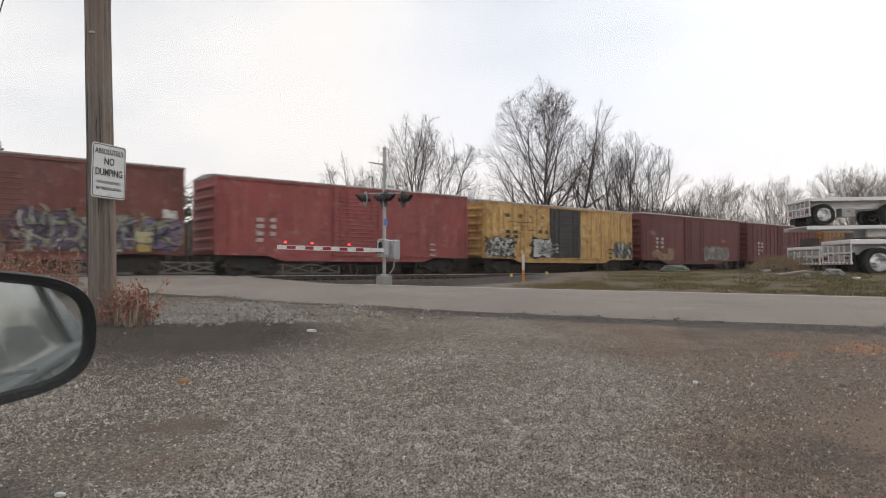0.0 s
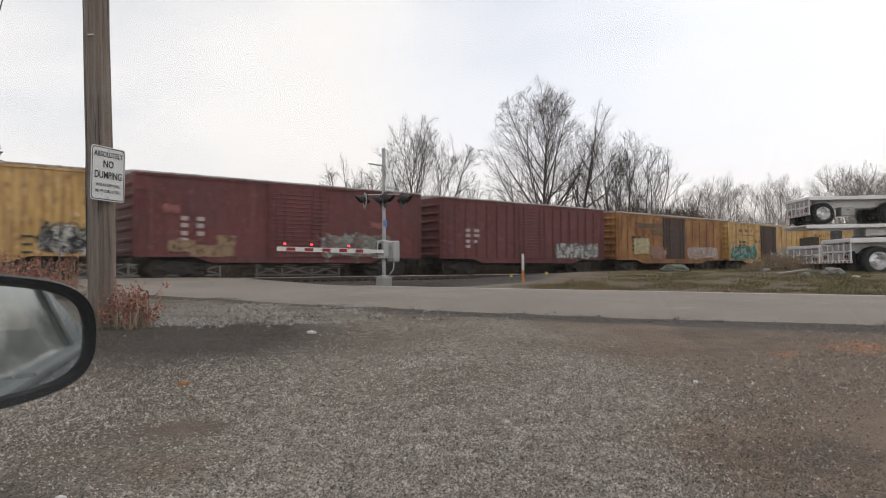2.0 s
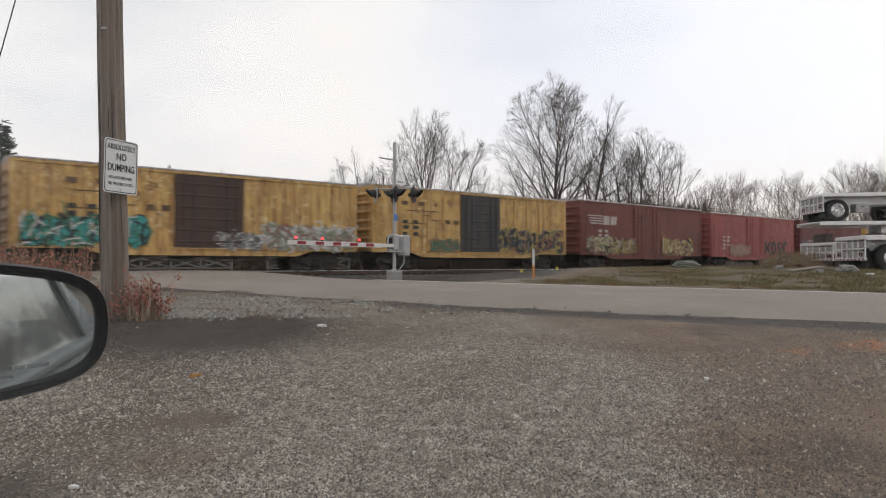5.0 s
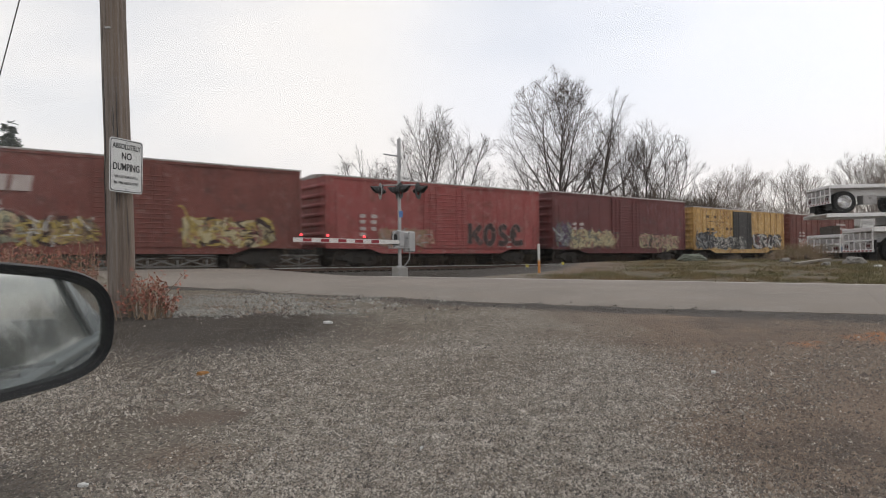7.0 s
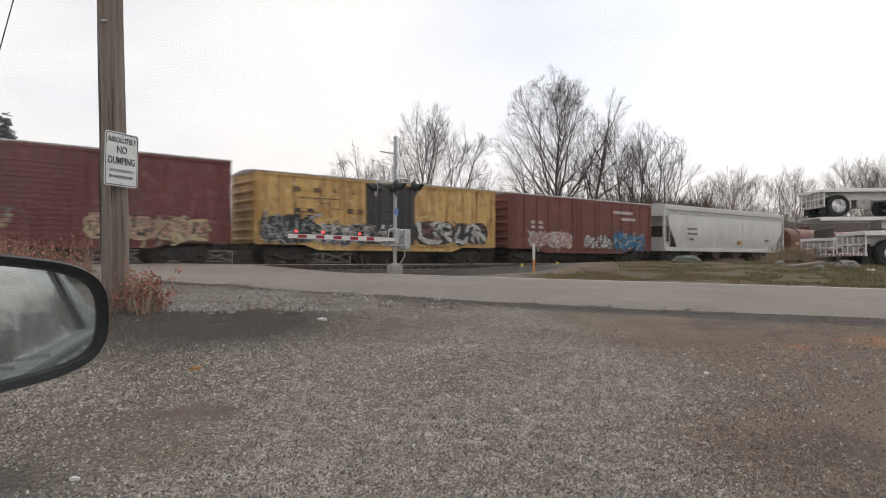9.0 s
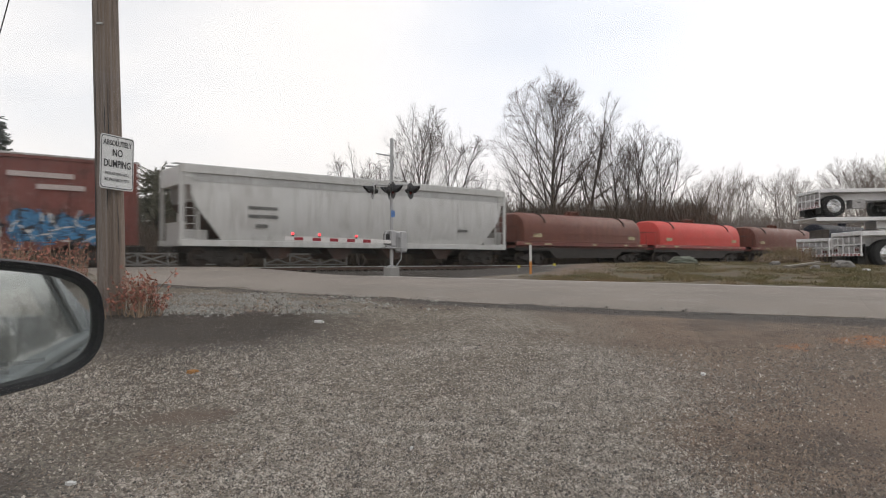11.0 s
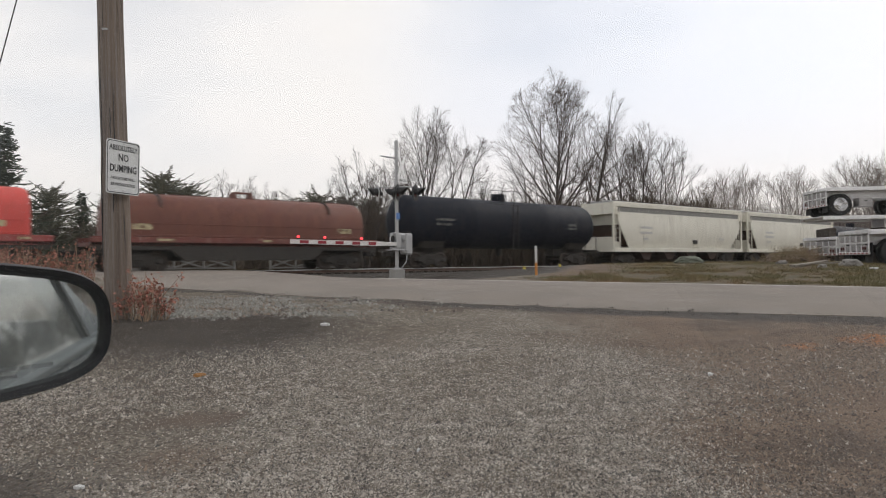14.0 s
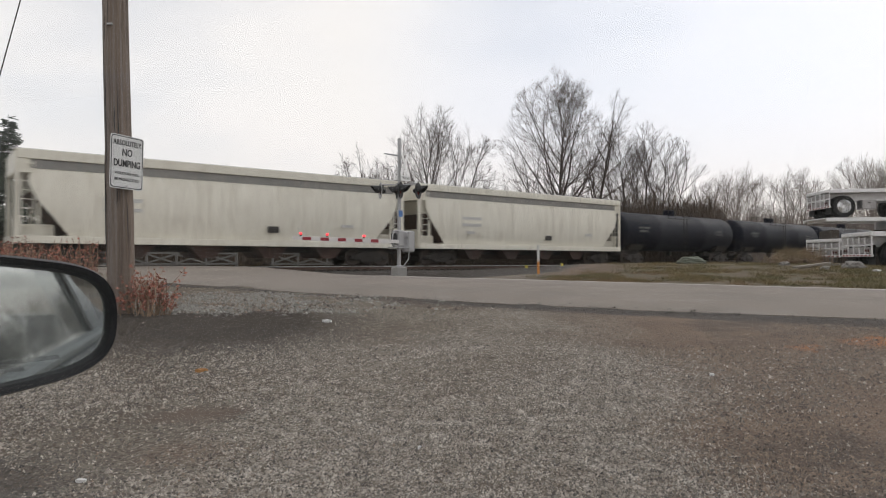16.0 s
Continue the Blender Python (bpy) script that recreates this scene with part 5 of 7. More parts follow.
STROKES = {
    "K": ([(-0.30, 0.50), (-0.27, 0.0), (-0.33, -0.42)], [(0.34, 0.42), (0.05, 0.12), (-0.10, 0.0), (0.12, -0.20), (0.38, -0.44)]),
    "O": ([(0.16, 0.40), (-0.12, 0.36), (-0.27, 0.05), (-0.20, -0.32), (0.06, -0.44), (0.26, -0.22), (0.28, 0.14), (0.16, 0.40), (0.02, 0.42)],),
    "S": ([(0.24, 0.30), (0.02, 0.44), (-0.20, 0.26), (-0.10, 0.04), (0.18, -0.08), (0.26, -0.30), (0.02, -0.42), (-0.28, -0.36)],),
    "E": ([(0.20, 0.16), (0.16, 0.38), (-0.06, 0.44), (-0.28, 0.12), (-0.22, -0.24), (0.04, -0.42), (0.46, -0.32)], [(-0.20, 0.02), (0.04, 0.02)]),
}


def tag_word(car, words, x0, x1, z0, z1, fill, edge, y=-1.52):
    """A sprayed word in fat rounded strokes with a pale outline."""
    w, hh = (x1 - x0) / len(words), z1 - z0
    for i, c in enumerate(words):
        body, back = Mesh(), Mesh()
        for s in STROKES[c]:
            pts = [(x0 + (i + 0.5 + a * 1.20) * w, z0 + (0.5 + b * 0.82) * hh) for a, b in s]
            for _ in range(2):
                pts = [pts[0]] + [p for a, b in zip(pts, pts[1:]) for p in ((a[0] * 0.75 + b[0] * 0.25, a[1] * 0.75 + b[1] * 0.25), (a[0] * 0.25 + b[0] * 0.75, a[1] * 0.25 + b[1] * 0.75))] + [pts[-1]]
            ribbon(pts, 0.42, y - 0.050 - 0.001 * i, back)
            ribbon(pts, 0.32, y - 0.056 - 0.001 * i, body)
        letter = part("graffiti_letter", body, fill, car, "dark sprayed letter with a pink outline")
        part("outline", back, edge, letter)


def make_boxcars():
    H = 7.75
    boxcar("brown", "brown", "reddish-brown boxcar with purple and green graffiti", -15.2, seed=1, tall=0.35, ribbed=False,
           tags=((-H + 6.9, -H + 11.2, 1.05, 2.75, "violet", "black", 4, "olive"), (-H + 10.9, -H + 13.4, 1.05, 2.65, "violet", "black", 2, "olive"), (-H + 13.6, -H + 15.3, 1.05, 2.55, "purple", "black", 2, "olive")))
    a_car = CARS[-1][0]
    patch(a_car, H - 2.0, H - 1.45, 1.08, 1.42, SPRAY["yellow"], 33, "yellow plate on the sill", y=-1.60)
    patch(a_car, H - 2.05, H - 1.40, 1.48, 1.95, SPRAY["cream"], 34, "pale data plate", y=-1.60)
    patch(a_car, H - 0.95, H - 0.35, 2.55, 2.95, SPRAY["white"], 35, "white scuff", y=-1.57)
    c = boxcar("red", "red", "faded red boxcar with louvred end and white stencils", 1.72, seed=2, tall=0.20, ribbed=False,
           tags=())
    for k, (a, z) in enumerate(((11.0, 2.9), (12.3, 2.9), (11.0, 1.9), (12.3, 1.9))):
        m = Mesh()
        ribbon([(-H + a, z + 0.55), (-H + a, z), (-H + a + 0.8, z), (-H + a + 0.8, z + 0.55), (-H + a, z + 0.60)], 0.10, -1.552, m)
        part("faded_emblem", m, SPRAY["rose"], c, "faded pale block emblem")
    for k, (a, b, z0, z1) in enumerate(((5.6, 7.0, 2.05, 2.25), (6.4, 7.1, 2.9, 3.05), (7.2, 8.2, 1.9, 2.5))):
        patch(c, -H + a, -H + b, z0, z1, SPRAY["rose"], 40 + k, "faded pink scuff")
    c = boxcar("yellow", "black", "yellow boxcar with black door and white graffiti panel", 18.5, seed=3, tall=0.08, marks="black",
               tags=((-H + 0.3, -H + 2.6, 1.05, 2.3, "white", "black", None, "black"), (-H + 5.0, -H + 7.0, 1.25, 2.1, "silver", "black", 3, "white"), (H - 2.3, H - 0.2, 1.05, 2.3, "black", "white", None, "black")))
    yellow_logo(c)
    patch(c, -H + 4.35, -H + 9.2, 1.08, 2.42, SPRAY["black"], 52, "black sprayed border", y=-1.512)
    patch(c, -H + 4.5, -H + 7.2, 1.15, 2.32, SPRAY["white"], 50, "white sprayed panel")
    patch(c, -H + 7.4, -H + 9.0, 1.15, 2.30, SPRAY["white"], 51, "white sprayed panel")
    c = boxcar("maroon", "maroon", "dark maroon boxcar with peeling tan patches and grey-green graffiti", 35.2, seed=4, tall=0.18, ribbed=False,
           tags=((-H + 9.0, -H + 13.2, 1.05, 2.25, "grey", "silver", None, "olive"),))
    for k, (a, b, z0, z1) in enumerate(((1.4, 2.6, 1.2, 1.75), (2.4, 4.4, 1.0, 1.55), (3.6, 4.5, 1.5, 2.0), (1.2, 1.9, 2.9, 3.3), (12.0, 12.8, 2.6, 2.9))):
        patch(c, -H + a, -H + b, z0, z1, SPRAY["tan"] if k < 3 else SPRAY["rose"], 60 + k, "peeling tan patch")
    boxcar("maroon", "maroon", "dark maroon boxcar with white graffiti near one end", 52.1, seed=5, tall=0.14, ribbed=True, rows=17,
           tags=((-H + 10.2, -H + 14.6, 1.05, 2.1, "white", "grey", None, "silver"),))
    c = boxcar("ochre", "door_brown", "rusty yellow boxcar with dark brown door and pale graffiti", 69.1, seed=6, tall=0.08, marks="black",
               tags=((-H + 4.4, -H + 6.6, 1.05, 2.1, "pink", "tan"), (-H + 9.8, -H + 14.4, 1.1, 2.1, "pink", "white")))
    patch(c, -H + 2.1, -H + 4.2, 1.5, 2.6, SPRAY["cream"], 70, "pale yellow patch")
    for z, a, b in ((3.45, 2.5, 6.0), (2.95, 4.6, 7.6)):
        patch(c, -H + a, -H + b, z, z + 0.42, EMBLEM, 75, "dark painted-over lettering patch")
    c = boxcar("yellow", "door_brown", "yellow ribbed boxcar with teal and white graffiti", 85.7, seed=7, marks="black",
               tags=((-H + 0.4, -H + 5.0, 1.05, 2.35, "teal", "black", None, "green"), (-H + 8.2, -H + 10.2, 1.0, 1.8, "grey", "white"), (-H + 10.4, -H + 15.2, 1.05, 2.3, "olive", "white")))
    yellow_logo(c)
    c = boxcar("yellow", "black", "yellow boxcar with black door and dark graffiti", 102.2, seed=8, tall=0.14, marks="black",
               tags=((-H + 4.0, -H + 6.0, 1.05, 1.8, "green", "tan"), (H - 6.2, H - 0.4, 1.05, 2.55, "black", "grey", None, "yellow")))
    yellow_logo(c)
    c = boxcar("brown", "brown", "reddish-brown boxcar with white striped emblem and pale yellow graffiti", 119.2, seed=9, tall=0.32, ribbed=False,
               tags=((-H + 0.7, -H + 3.6, 1.05, 2.35, "cream", "umber", None, "olive"), (-H + 3.7, -H + 6.4, 1.05, 2.2, "yellow", "umber", None, "tan"), (-H + 9.8, -H + 14.0, 1.05, 2.35, "cream", "umber", 5, "yellow")))
    stripe_logo(c)
    boxcar("red", "red", "faded red boxcar with dark graffiti on a plain side", 136.1, seed=10, tall=0.24, ribbed=False,
           tags=((-H + 3.2, -H + 6.8, 1.1, 2.1, "pink", "tan"),))
    tag_word(CARS[-1][0], "KOSE", -H + 9.4, -H + 13.9, 1.05, 2.65, SPRAY["umber"], SPRAY["rosy"])
    boxcar("maroon", "maroon", "dark maroon boxcar with large cream graffiti", 152.9, seed=11, tall=0.32, ribbed=False,
           tags=((-H + 0.3, -H + 1.7, 1.2, 2.8, "violet", "silver", 3, "violet"), (-H + 1.6, -H + 6.8, 1.05, 2.35, "cream", "grey", 6, "cream"), (-H + 9.6, -H + 14.4, 1.05, 2.15, "pink", "umber", 6, "cream")))
    c = boxcar("yellow", "black", "yellow boxcar with black door and black-and-white graffiti", 169.6, seed=12, marks="black",
               tags=((-H + 0.4, -H + 3.0, 1.05, 2.5, "black", "silver", 3, "black"), (-H + 3.0, -H + 8.2, 1.05, 2.1, "black", "white", None, "grey"), (H - 5.8, H - 0.9, 1.1, 2.4, "white", "black", 4, "black")))
    yellow_logo(c)
    c = boxcar("brown", "brown", "brown boxcar with pink, white and blue graffiti along the foot", 186.3, seed=13, ribbed=True, length=15.2,
           tags=((-H + 2.0, -H + 6.0, 1.1, 2.1, "pink", "white"), (-H + 7.4, -H + 10.4, 1.1, 2.0, "white", "black"), (-H + 10.8, -H + 14.3, 1.0, 2.3, "blue", "black", None, "blue")))

    for a, b, z in ((10.6, 12.9, 3.62), (11.6, 13.3, 3.16)):
        part("stencil_bar", Mesh().box(-H + a, -H + b, -1.552, -1.49, z, z + 0.20), STENCIL_WHITE, c, "faded white name bar")


make_boxcars()


SHADE_BAND_PALE = material("pale_roof_shade_band", (0.47, 0.47, 0.455), (0.36, 0.36, 0.345), 0.6, scale=0.6, streak=(0.30, 0.29, 0.27), bump=0.05)
SHADE_BAND_GREY = material("grey_roof_shade_band", (0.24, 0.235, 0.22), (0.19, 0.185, 0.17), 0.7, scale=0.6, streak=(0.30, 0.28, 0.25), bump=0.05)


def hopper(paint, label, u, length, seed, light="black"):
    """Covered hopper with curved sides, slope sheets at open ends, roof hatches and gates below."""
    h, z0, z1 = length / 2, 1.0, 4.66
    P = PAINT[paint]
    car = thing("covered_hopper", label, "hopper car", group="freight train")
    prof = [(-1.36, z0 + 0.26), (-1.50, 1.9), (-1.56, 2.6), (-1.54, 3.3), (-1.44, 4.05), (-1.32, z1 - 0.05), (1.32, z1 - 0.05), (1.44, 4.05), (1.54, 3.3), (1.56, 2.6), (1.50, 1.9), (1.36, z0 + 0.26)]
    inset_top, inset_low = 0.55, 2.0
    m = Mesh()
    n = len(prof)
    v = []
    for s in (-1, 1):
        for yy, z in prof:
            k = min(1.0, max(0.0, (3.0 - z) / 1.7))
            v.append((s * (h - inset_top - (inset_low - inset_top) * k), yy, z))
    m.add(v, [tuple(range(n)), tuple(range(n, 2 * n))] + [(i, (i + 1) % n, n + (i + 1) % n, n + i) for i in range(n)])
    body = part("body", m, P, car, "curved hopper side", True)
    band = Mesh()
    for s in (-1, 1):
        a, b = sorted((s * 1.30, s * 1.50))
        band.box(-h + 0.1, h - 0.1, a, b, z1 - 0.36, z1 + 0.02, 0.02)
        a, b = sorted((s * 1.40, s * 1.56))
        band.box(-h + 0.1, h - 0.1, a, b, z0 - 0.02, z0 + 0.27, 0.015)
    part("sill_and_top_chord", band, P, body)
    # shade under the overhanging top chord, painted on as a grey strip
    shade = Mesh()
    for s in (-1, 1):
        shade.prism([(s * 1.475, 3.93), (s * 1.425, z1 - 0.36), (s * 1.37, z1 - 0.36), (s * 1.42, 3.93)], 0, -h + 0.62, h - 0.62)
    part("top_band", shade, SHADE_BAND_PALE if paint == "grey" else SHADE_BAND_GREY, body, "grey band painted as shade below the roof edge")
    seams = Mesh()
    for k in range(1, 5):
        x = -h + k * length / 5
        for s in (-1, 1):
            seams.tube([(x, s * (abs(yy) + 0.004), z) for yy, z in prof[:6]], 0.012, 4)
    part("side_seams", seams, P, body)
    for s in (-1, 1):
        e = Mesh()
        for yy in (-1.42, 1.42):
            e.box(min(s * (h - 0.22), s * (h - 0.05)), max(s * (h - 0.22), s * (h - 0.05)), yy - 0.06, yy + 0.06, z0, z1 - 0.1)
            e.tube([(s * (h - 0.9), yy, z0 + 0.2), (s * (h - 0.9), yy, 3.2)], 0.05, 6)
        e.box(min(s * (h - 0.08), s * h), max(s * (h - 0.08), s * h), -1.45, 1.45, z0, z0 + 0.25)
        e.box(min(s * (h - 0.60), s * (h - 0.08)), max(s * (h - 0.60), s * (h - 0.08)), -1.45, 1.45, z1 - 0.9, z1 - 0.04)
        part("end_frame", e, P, car)
        part("end_ladder", ladder_mesh(3.0, 9), P, car, at=pose(s * (h - 0.5), -1.47, z0 + 0.2))
    # dark sheets over the end slopes: rust, plus the overhang's shade as colour
    for s in (-1, 1):
        xt, xb = s * (h - inset_top + 0.012 - 0.0), s * (h - inset_low + 0.012)
        sheet = Mesh().add([(xt, -1.50, 2.98), (xt, 1.50, 2.98), (xb, 1.36, 1.28), (xb, -1.36, 1.28), (xt - s * 0.05, -1.50, 2.98), (xt - s * 0.05, 1.50, 2.98), (xb - s * 0.05, 1.36, 1.28), (xb - s * 0.05, -1.36, 1.28)],
                           [(0, 1, 2, 3), (4, 5, 6, 7), (0, 1, 5, 4), (2, 3, 7, 6), (0, 3, 7, 4), (1, 2, 6, 5)])
        part("slope_sheet", sheet, PAINT["door_brown"], car, "rusty slope sheet painted dark as if in shade")
        gear = Mesh().box(min(s * (h - 1.5), s * (h - 0.35)), max(s * (h - 1.5), s * (h - 0.35)), -1.0, 1.0, 1.0, 1.75, 0.05)
        gear.box(min(s * (h - 0.34), s * (h - 0.28)), max(s * (h - 0.34), s * (h - 0.28)), -1.3, 1.3, 1.0, 2.1)
        part("end_equipment", gear, P, car, "brake equipment at the end platform")
    walk_ = Mesh()
    for yy in (-0.62, 0.62):
        walk_.box(-h, h, yy - 0.2, yy + 0.2, z1 + 0.10, z1 + 0.13)
    walk_.box(-h + 0.6, h - 0.6, -0.28, 0.28, z1 - 0.05, z1 + 0.08, 0.03)
    for k in range(13):
        x = -h + 0.4 + k * (length - 0.8) / 12
        walk_.box(x - 0.03, x + 0.03, -0.85, 0.85, z1 - 0.05, z1 + 0.10)
    part("roof_walk", walk_, GALV, car, "roof walkway and hatch row")
    bays = Mesh()
    for k in range(4):
        x = -h + length * (k + 0.5) / 4 * 0.68 + length * 0.16
        bays.prism([(x - 1.1, z0 + 0.3), (x + 1.1, z0 + 0.3), (x + 0.35, 0.42), (x - 0.35, 0.42)], 1, -1.15, 1.15)
    part("outlet_bays", bays, PAINT["door_brown"], car, "dark outlet gates")
    ink = Mesh()
    for x, z, w in ((-h + 3.2, 2.75, 1.5), (-h + 3.2, 2.35, 1.5), (-h + 3.6, 1.9, 0.6), (h - 4.0, 2.0, 0.7)):
        ink.box(x, x + w, -1.572, -1.5, z, z + 0.16)
    part("stencil_marks", ink, PAINT["grey"] if paint == "cream" else SPRAY["grey"], car, "worn painted data bars")
    part("placard", Mesh().box(1.2, 1.75, -1.575, -1.5, 1.65, 1.95), PLACARD if paint == "grey" else STENCIL_BLACK, car)
    under = Mesh().box(-h + 0.3, h - 0.3, -0.3, 0.3, 0.7, 1.02)
    part("underframe", under, STEEL_DARK, car)
    running_gear(car, h - 0.2, h - 2.0)
    CARS.append((car, u + h))
    return car


def coil_car(paint, label, u, length, seed):
    """Coil-steel car with a long rounded hood on a low trough frame."""
    h = length / 2
    car = thing("coil_car", label, "coil car", group="freight train")
    P = PAINT[paint]
    prof = [(-1.47, 1.55), (-1.47, 2.15), (-1.42, 2.64), (-1.24, 3.06), (-0.88, 3.36), (-0.45, 3.48), (0.45, 3.48), (0.88, 3.36), (1.24, 3.06), (1.42, 2.64), (1.47, 2.15), (1.47, 1.55)]
    m = Mesh()
    n = len(prof)
    g = 0.75          # open platform at each end
    xs = [-h + g, -h + g + 0.06, -h + g + 0.26, h - g - 0.26, h - g - 0.06, h - g]
    ks = [0.86, 0.95, 1.0, 1.0, 0.95, 0.86]
    v, f = [], []
    for x, k in zip(xs, ks):
        v += [(x, yy * k, 1.55 + (z - 1.55) * k) for yy, z in prof]
    for i in range(len(xs) - 1):
        for j in range(n):
            f.append((i * n + j, i * n + (j + 1) % n, (i + 1) * n + (j + 1) % n, (i + 1) * n + j))
    f += [tuple(range(n)), tuple((len(xs) - 1) * n + j for j in range(n))]
    hood = part("hood", m.add(v, f), P, car, "long rounded hood", True)
    ribs = Mesh()
    for k in range(5):
        x = -h + 1.4 + k * (length - 2.8) / 4
        ribs.tube([(x, yy * 1.004, 1.55 + (z - 1.55) * 1.004) for yy, z in prof], 0.007, 6)
    part("hood_ribs", ribs, P, hood)
    for s in (-1, 1):
        a, b = sorted((s * 1.46, s * 1.485))
        part("hood_flange", Mesh().box(-h + 1.0, h - 1.0, a, b, 2.10, 2.15, 0.006), P, hood)
        a, b = sorted((s * 1.46, s * 1.51))
        part("hood_skirt", Mesh().box(-h + 0.95, h - 0.95, a, b, 1.55, 1.66, 0.01), P, hood)
        for x in (-h + 2.8, h - 2.8):
            strap = Mesh().tube([(x, s * 0.50, 3.50), (x, s * 0.90, 3.39), (x, s * 1.27, 3.07), (x, s * 1.36, 2.85)], 0.05, 6)
            part("lifting_strap", strap, STEEL_DARK, hood, "dark lifting strap")
    top = Mesh().box(-h + 1.3, h - 1.3, -0.10, 0.10, 3.47, 3.55, 0.02)
    top.box(-0.45, -0.37, -0.30, 0.30, 3.48, 3.80).box(0.37, 0.45, -0.30, 0.30, 3.48, 3.80).box(-0.50, 0.50, -0.06, 0.06, 3.76, 3.85, 0.02)
    for s in (-1, 1):
        top.tube([(s * 0.75, 0, 3.50), (s * 0.42, 0, 3.78)], 0.035, 6)
    part("lifting_bracket", top, PAINT["hood_brown"], hood, "lifting bracket on the ridge")
    low, belly = Mesh(), Mesh()
    for s in (-1, 1):
        a, b = sorted((s * 1.36, s * 1.52))
        low.box(-h, h, a, b, 1.28, 1.54, 0.02)
        belly.prism([(-h, 1.30), (-h, 0.98), (-h + 3.2, 0.98), (-h + 3.8, 0.50), (h - 3.8, 0.50), (h - 3.2, 0.98), (h, 0.98), (h, 1.30)], 1, *sorted((s * 1.30, s * 1.40)))
    low.box(-h, h, -1.4, 1.4, 1.15, 1.3)
    part("belly_sill", belly, STEEL_DARK, car, "dark grimy belly sill")
    part("frame", low, PAINT["brown"] if paint == "hood_brown" else PAINT["red"], car, "low trough frame", False)
    ink = Mesh()
    for x, z, w, t in ((-h + 1.6, 1.85, 0.8, 0.26), (h - 2.4, 1.85, 0.8, 0.26)):
        ink.box(x, x + w, -1.482, -1.40, z, z + t)
    for x, w in ((-h + 0.8, 0.5), (-h + 2.6, 0.7), (0.5, 0.4), (h - 3.0, 0.5), (h - 1.2, 0.4)):
        ink.box(x, x + w, -1.535, -1.45, 1.36, 1.46)
    part("stencil_marks", ink, SPRAY["cream"], car, "small worn pale data plates")
    rail = Mesh()
    for x in (-h + 0.1, h - 0.1):
        rail.tube([(x, -1.45, 1.5), (x, -1.45, 2.5), (x, 1.45, 2.5), (x, 1.45, 1.5)], 0.02, 6)
    part("end_rail", rail, STEEL_DARK, car)
    under = Mesh().box(-h + 0.3, h - 0.3, -0.3, 0.3, 0.7, 1.2)
    under.tube([(-2.6, -0.9, 0.75), (2.4, -0.9, 0.65)], 0.03, 6)
    part("underframe", under, STEEL_DARK, car)
    running_gear(car, h + 0.1, h - 1.9)
    CARS.append((car, u + h))
    return car


def tank_car(label, u, length, seed, r=1.47, zc=2.55):
    """Black tank car: domed ends, manway housing, ladder and walk rail."""
    h = length / 2
    car = thing("tank_car", label, "tank car", group="freight train")
    P = PAINT["tank"]
    profile = [(0.0, -h + 0.05)] + [(r * math.sin(radians(a)), -h + 0.05 + 0.62 * (1 - math.cos(radians(a)))) for a in (15, 30, 45, 60, 75, 90)]
    profile += [(r, -3.2), (r * 1.006, -3.15), (r * 1.006, -3.10), (r, -3.05), (r, 3.05), (r * 1.006, 3.10), (r * 1.006, 3.15), (r, 3.2)]
    profile += [(r * math.sin(radians(a)), h - 0.05 - 0.62 * (1 - math.cos(radians(a)))) for a in (90, 75, 60, 45, 30, 15)] + [(0.0, h - 0.05)]
    shell = part("tank_shell", Mesh().lathe(profile, (0, 0, zc), (1, 0, 0), 40), P, car, smooth=True)
    part("manway", Mesh().lathe([(0.0, 0.42), (0.42, 0.42), (0.45, 0.38), (0.45, -0.1)], (0, 0, zc + r), (0, 0, 1), 20), P, shell, "manway housing")
    wk = Mesh().box(-1.5, 1.5, -0.95, -0.62, zc + r - 0.35, zc + r - 0.31).box(-1.5, 1.5, 0.62, 0.95, zc + r - 0.35, zc + r - 0.31)
    for x in (-1.5, -0.5, 0.5, 1.5):
        for s in (-1, 1):
            wk.tube([(x, s * 0.95, zc + r - 0.33), (x, s * 0.95, zc + r + 0.55)], 0.02, 6)
    for s in (-1, 1):
        wk.tube([(-1.5, s * 0.95, zc + r + 0.55), (1.5, s * 0.95, zc + r + 0.55)], 0.02, 6)
    part("walk_rail", wk, STEEL_DARK, car)
    part("ladder", ladder_mesh(2.9, 9), STEEL_DARK, car, at=pose(0, -r - 0.03, 1.0))
    low = Mesh()
    for s in (-1, 1):
        low.prism([(-1.3, 1.55), (-1.05, 1.15), (1.05, 1.15), (1.3, 1.55)], 0, *sorted((s * (h - 2.8), s * (h - 1.2))))
        low.box(min(s * (h - 3.4), s * (h + 0.05)), max(s * (h - 3.4), s * (h + 0.05)), -0.35, 0.35, 0.72, 1.15)
        low.box(min(s * (h - 0.35), s * (h + 0.05)), max(s * (h - 0.35), s * (h + 0.05)), -1.45, 1.45, 0.95, 1.10)
        for yy in (-1.42, 1.42):
            low.tube([(s * (h - 0.15), yy, 1.05), (s * (h - 0.15), yy, 2.05)], 0.025, 6)
        low.tube([(s * (h - 0.15), -1.42, 2.05), (s * (h - 0.15), 1.42, 2.05)], 0.025, 6)
    low.lathe([(0, 0), (0.2, 0), (0.22, 0.5)], (0, 0, 0.72), (0, 0, 1), 12)
    part("saddle", low, STEEL_DARK, car, "saddles and end platforms")
    ink = Mesh()
    for x, z, w in ((-h + 2.0, 2.75, 1.3), (-h + 2.0, 2.48, 1.1), (h - 3.2, 2.7, 0.8), (h - 3.2, 2.45, 0.9)):
        ink.box(x, x + w, -r - 0.010, -r + 0.09, z, z + 0.13)
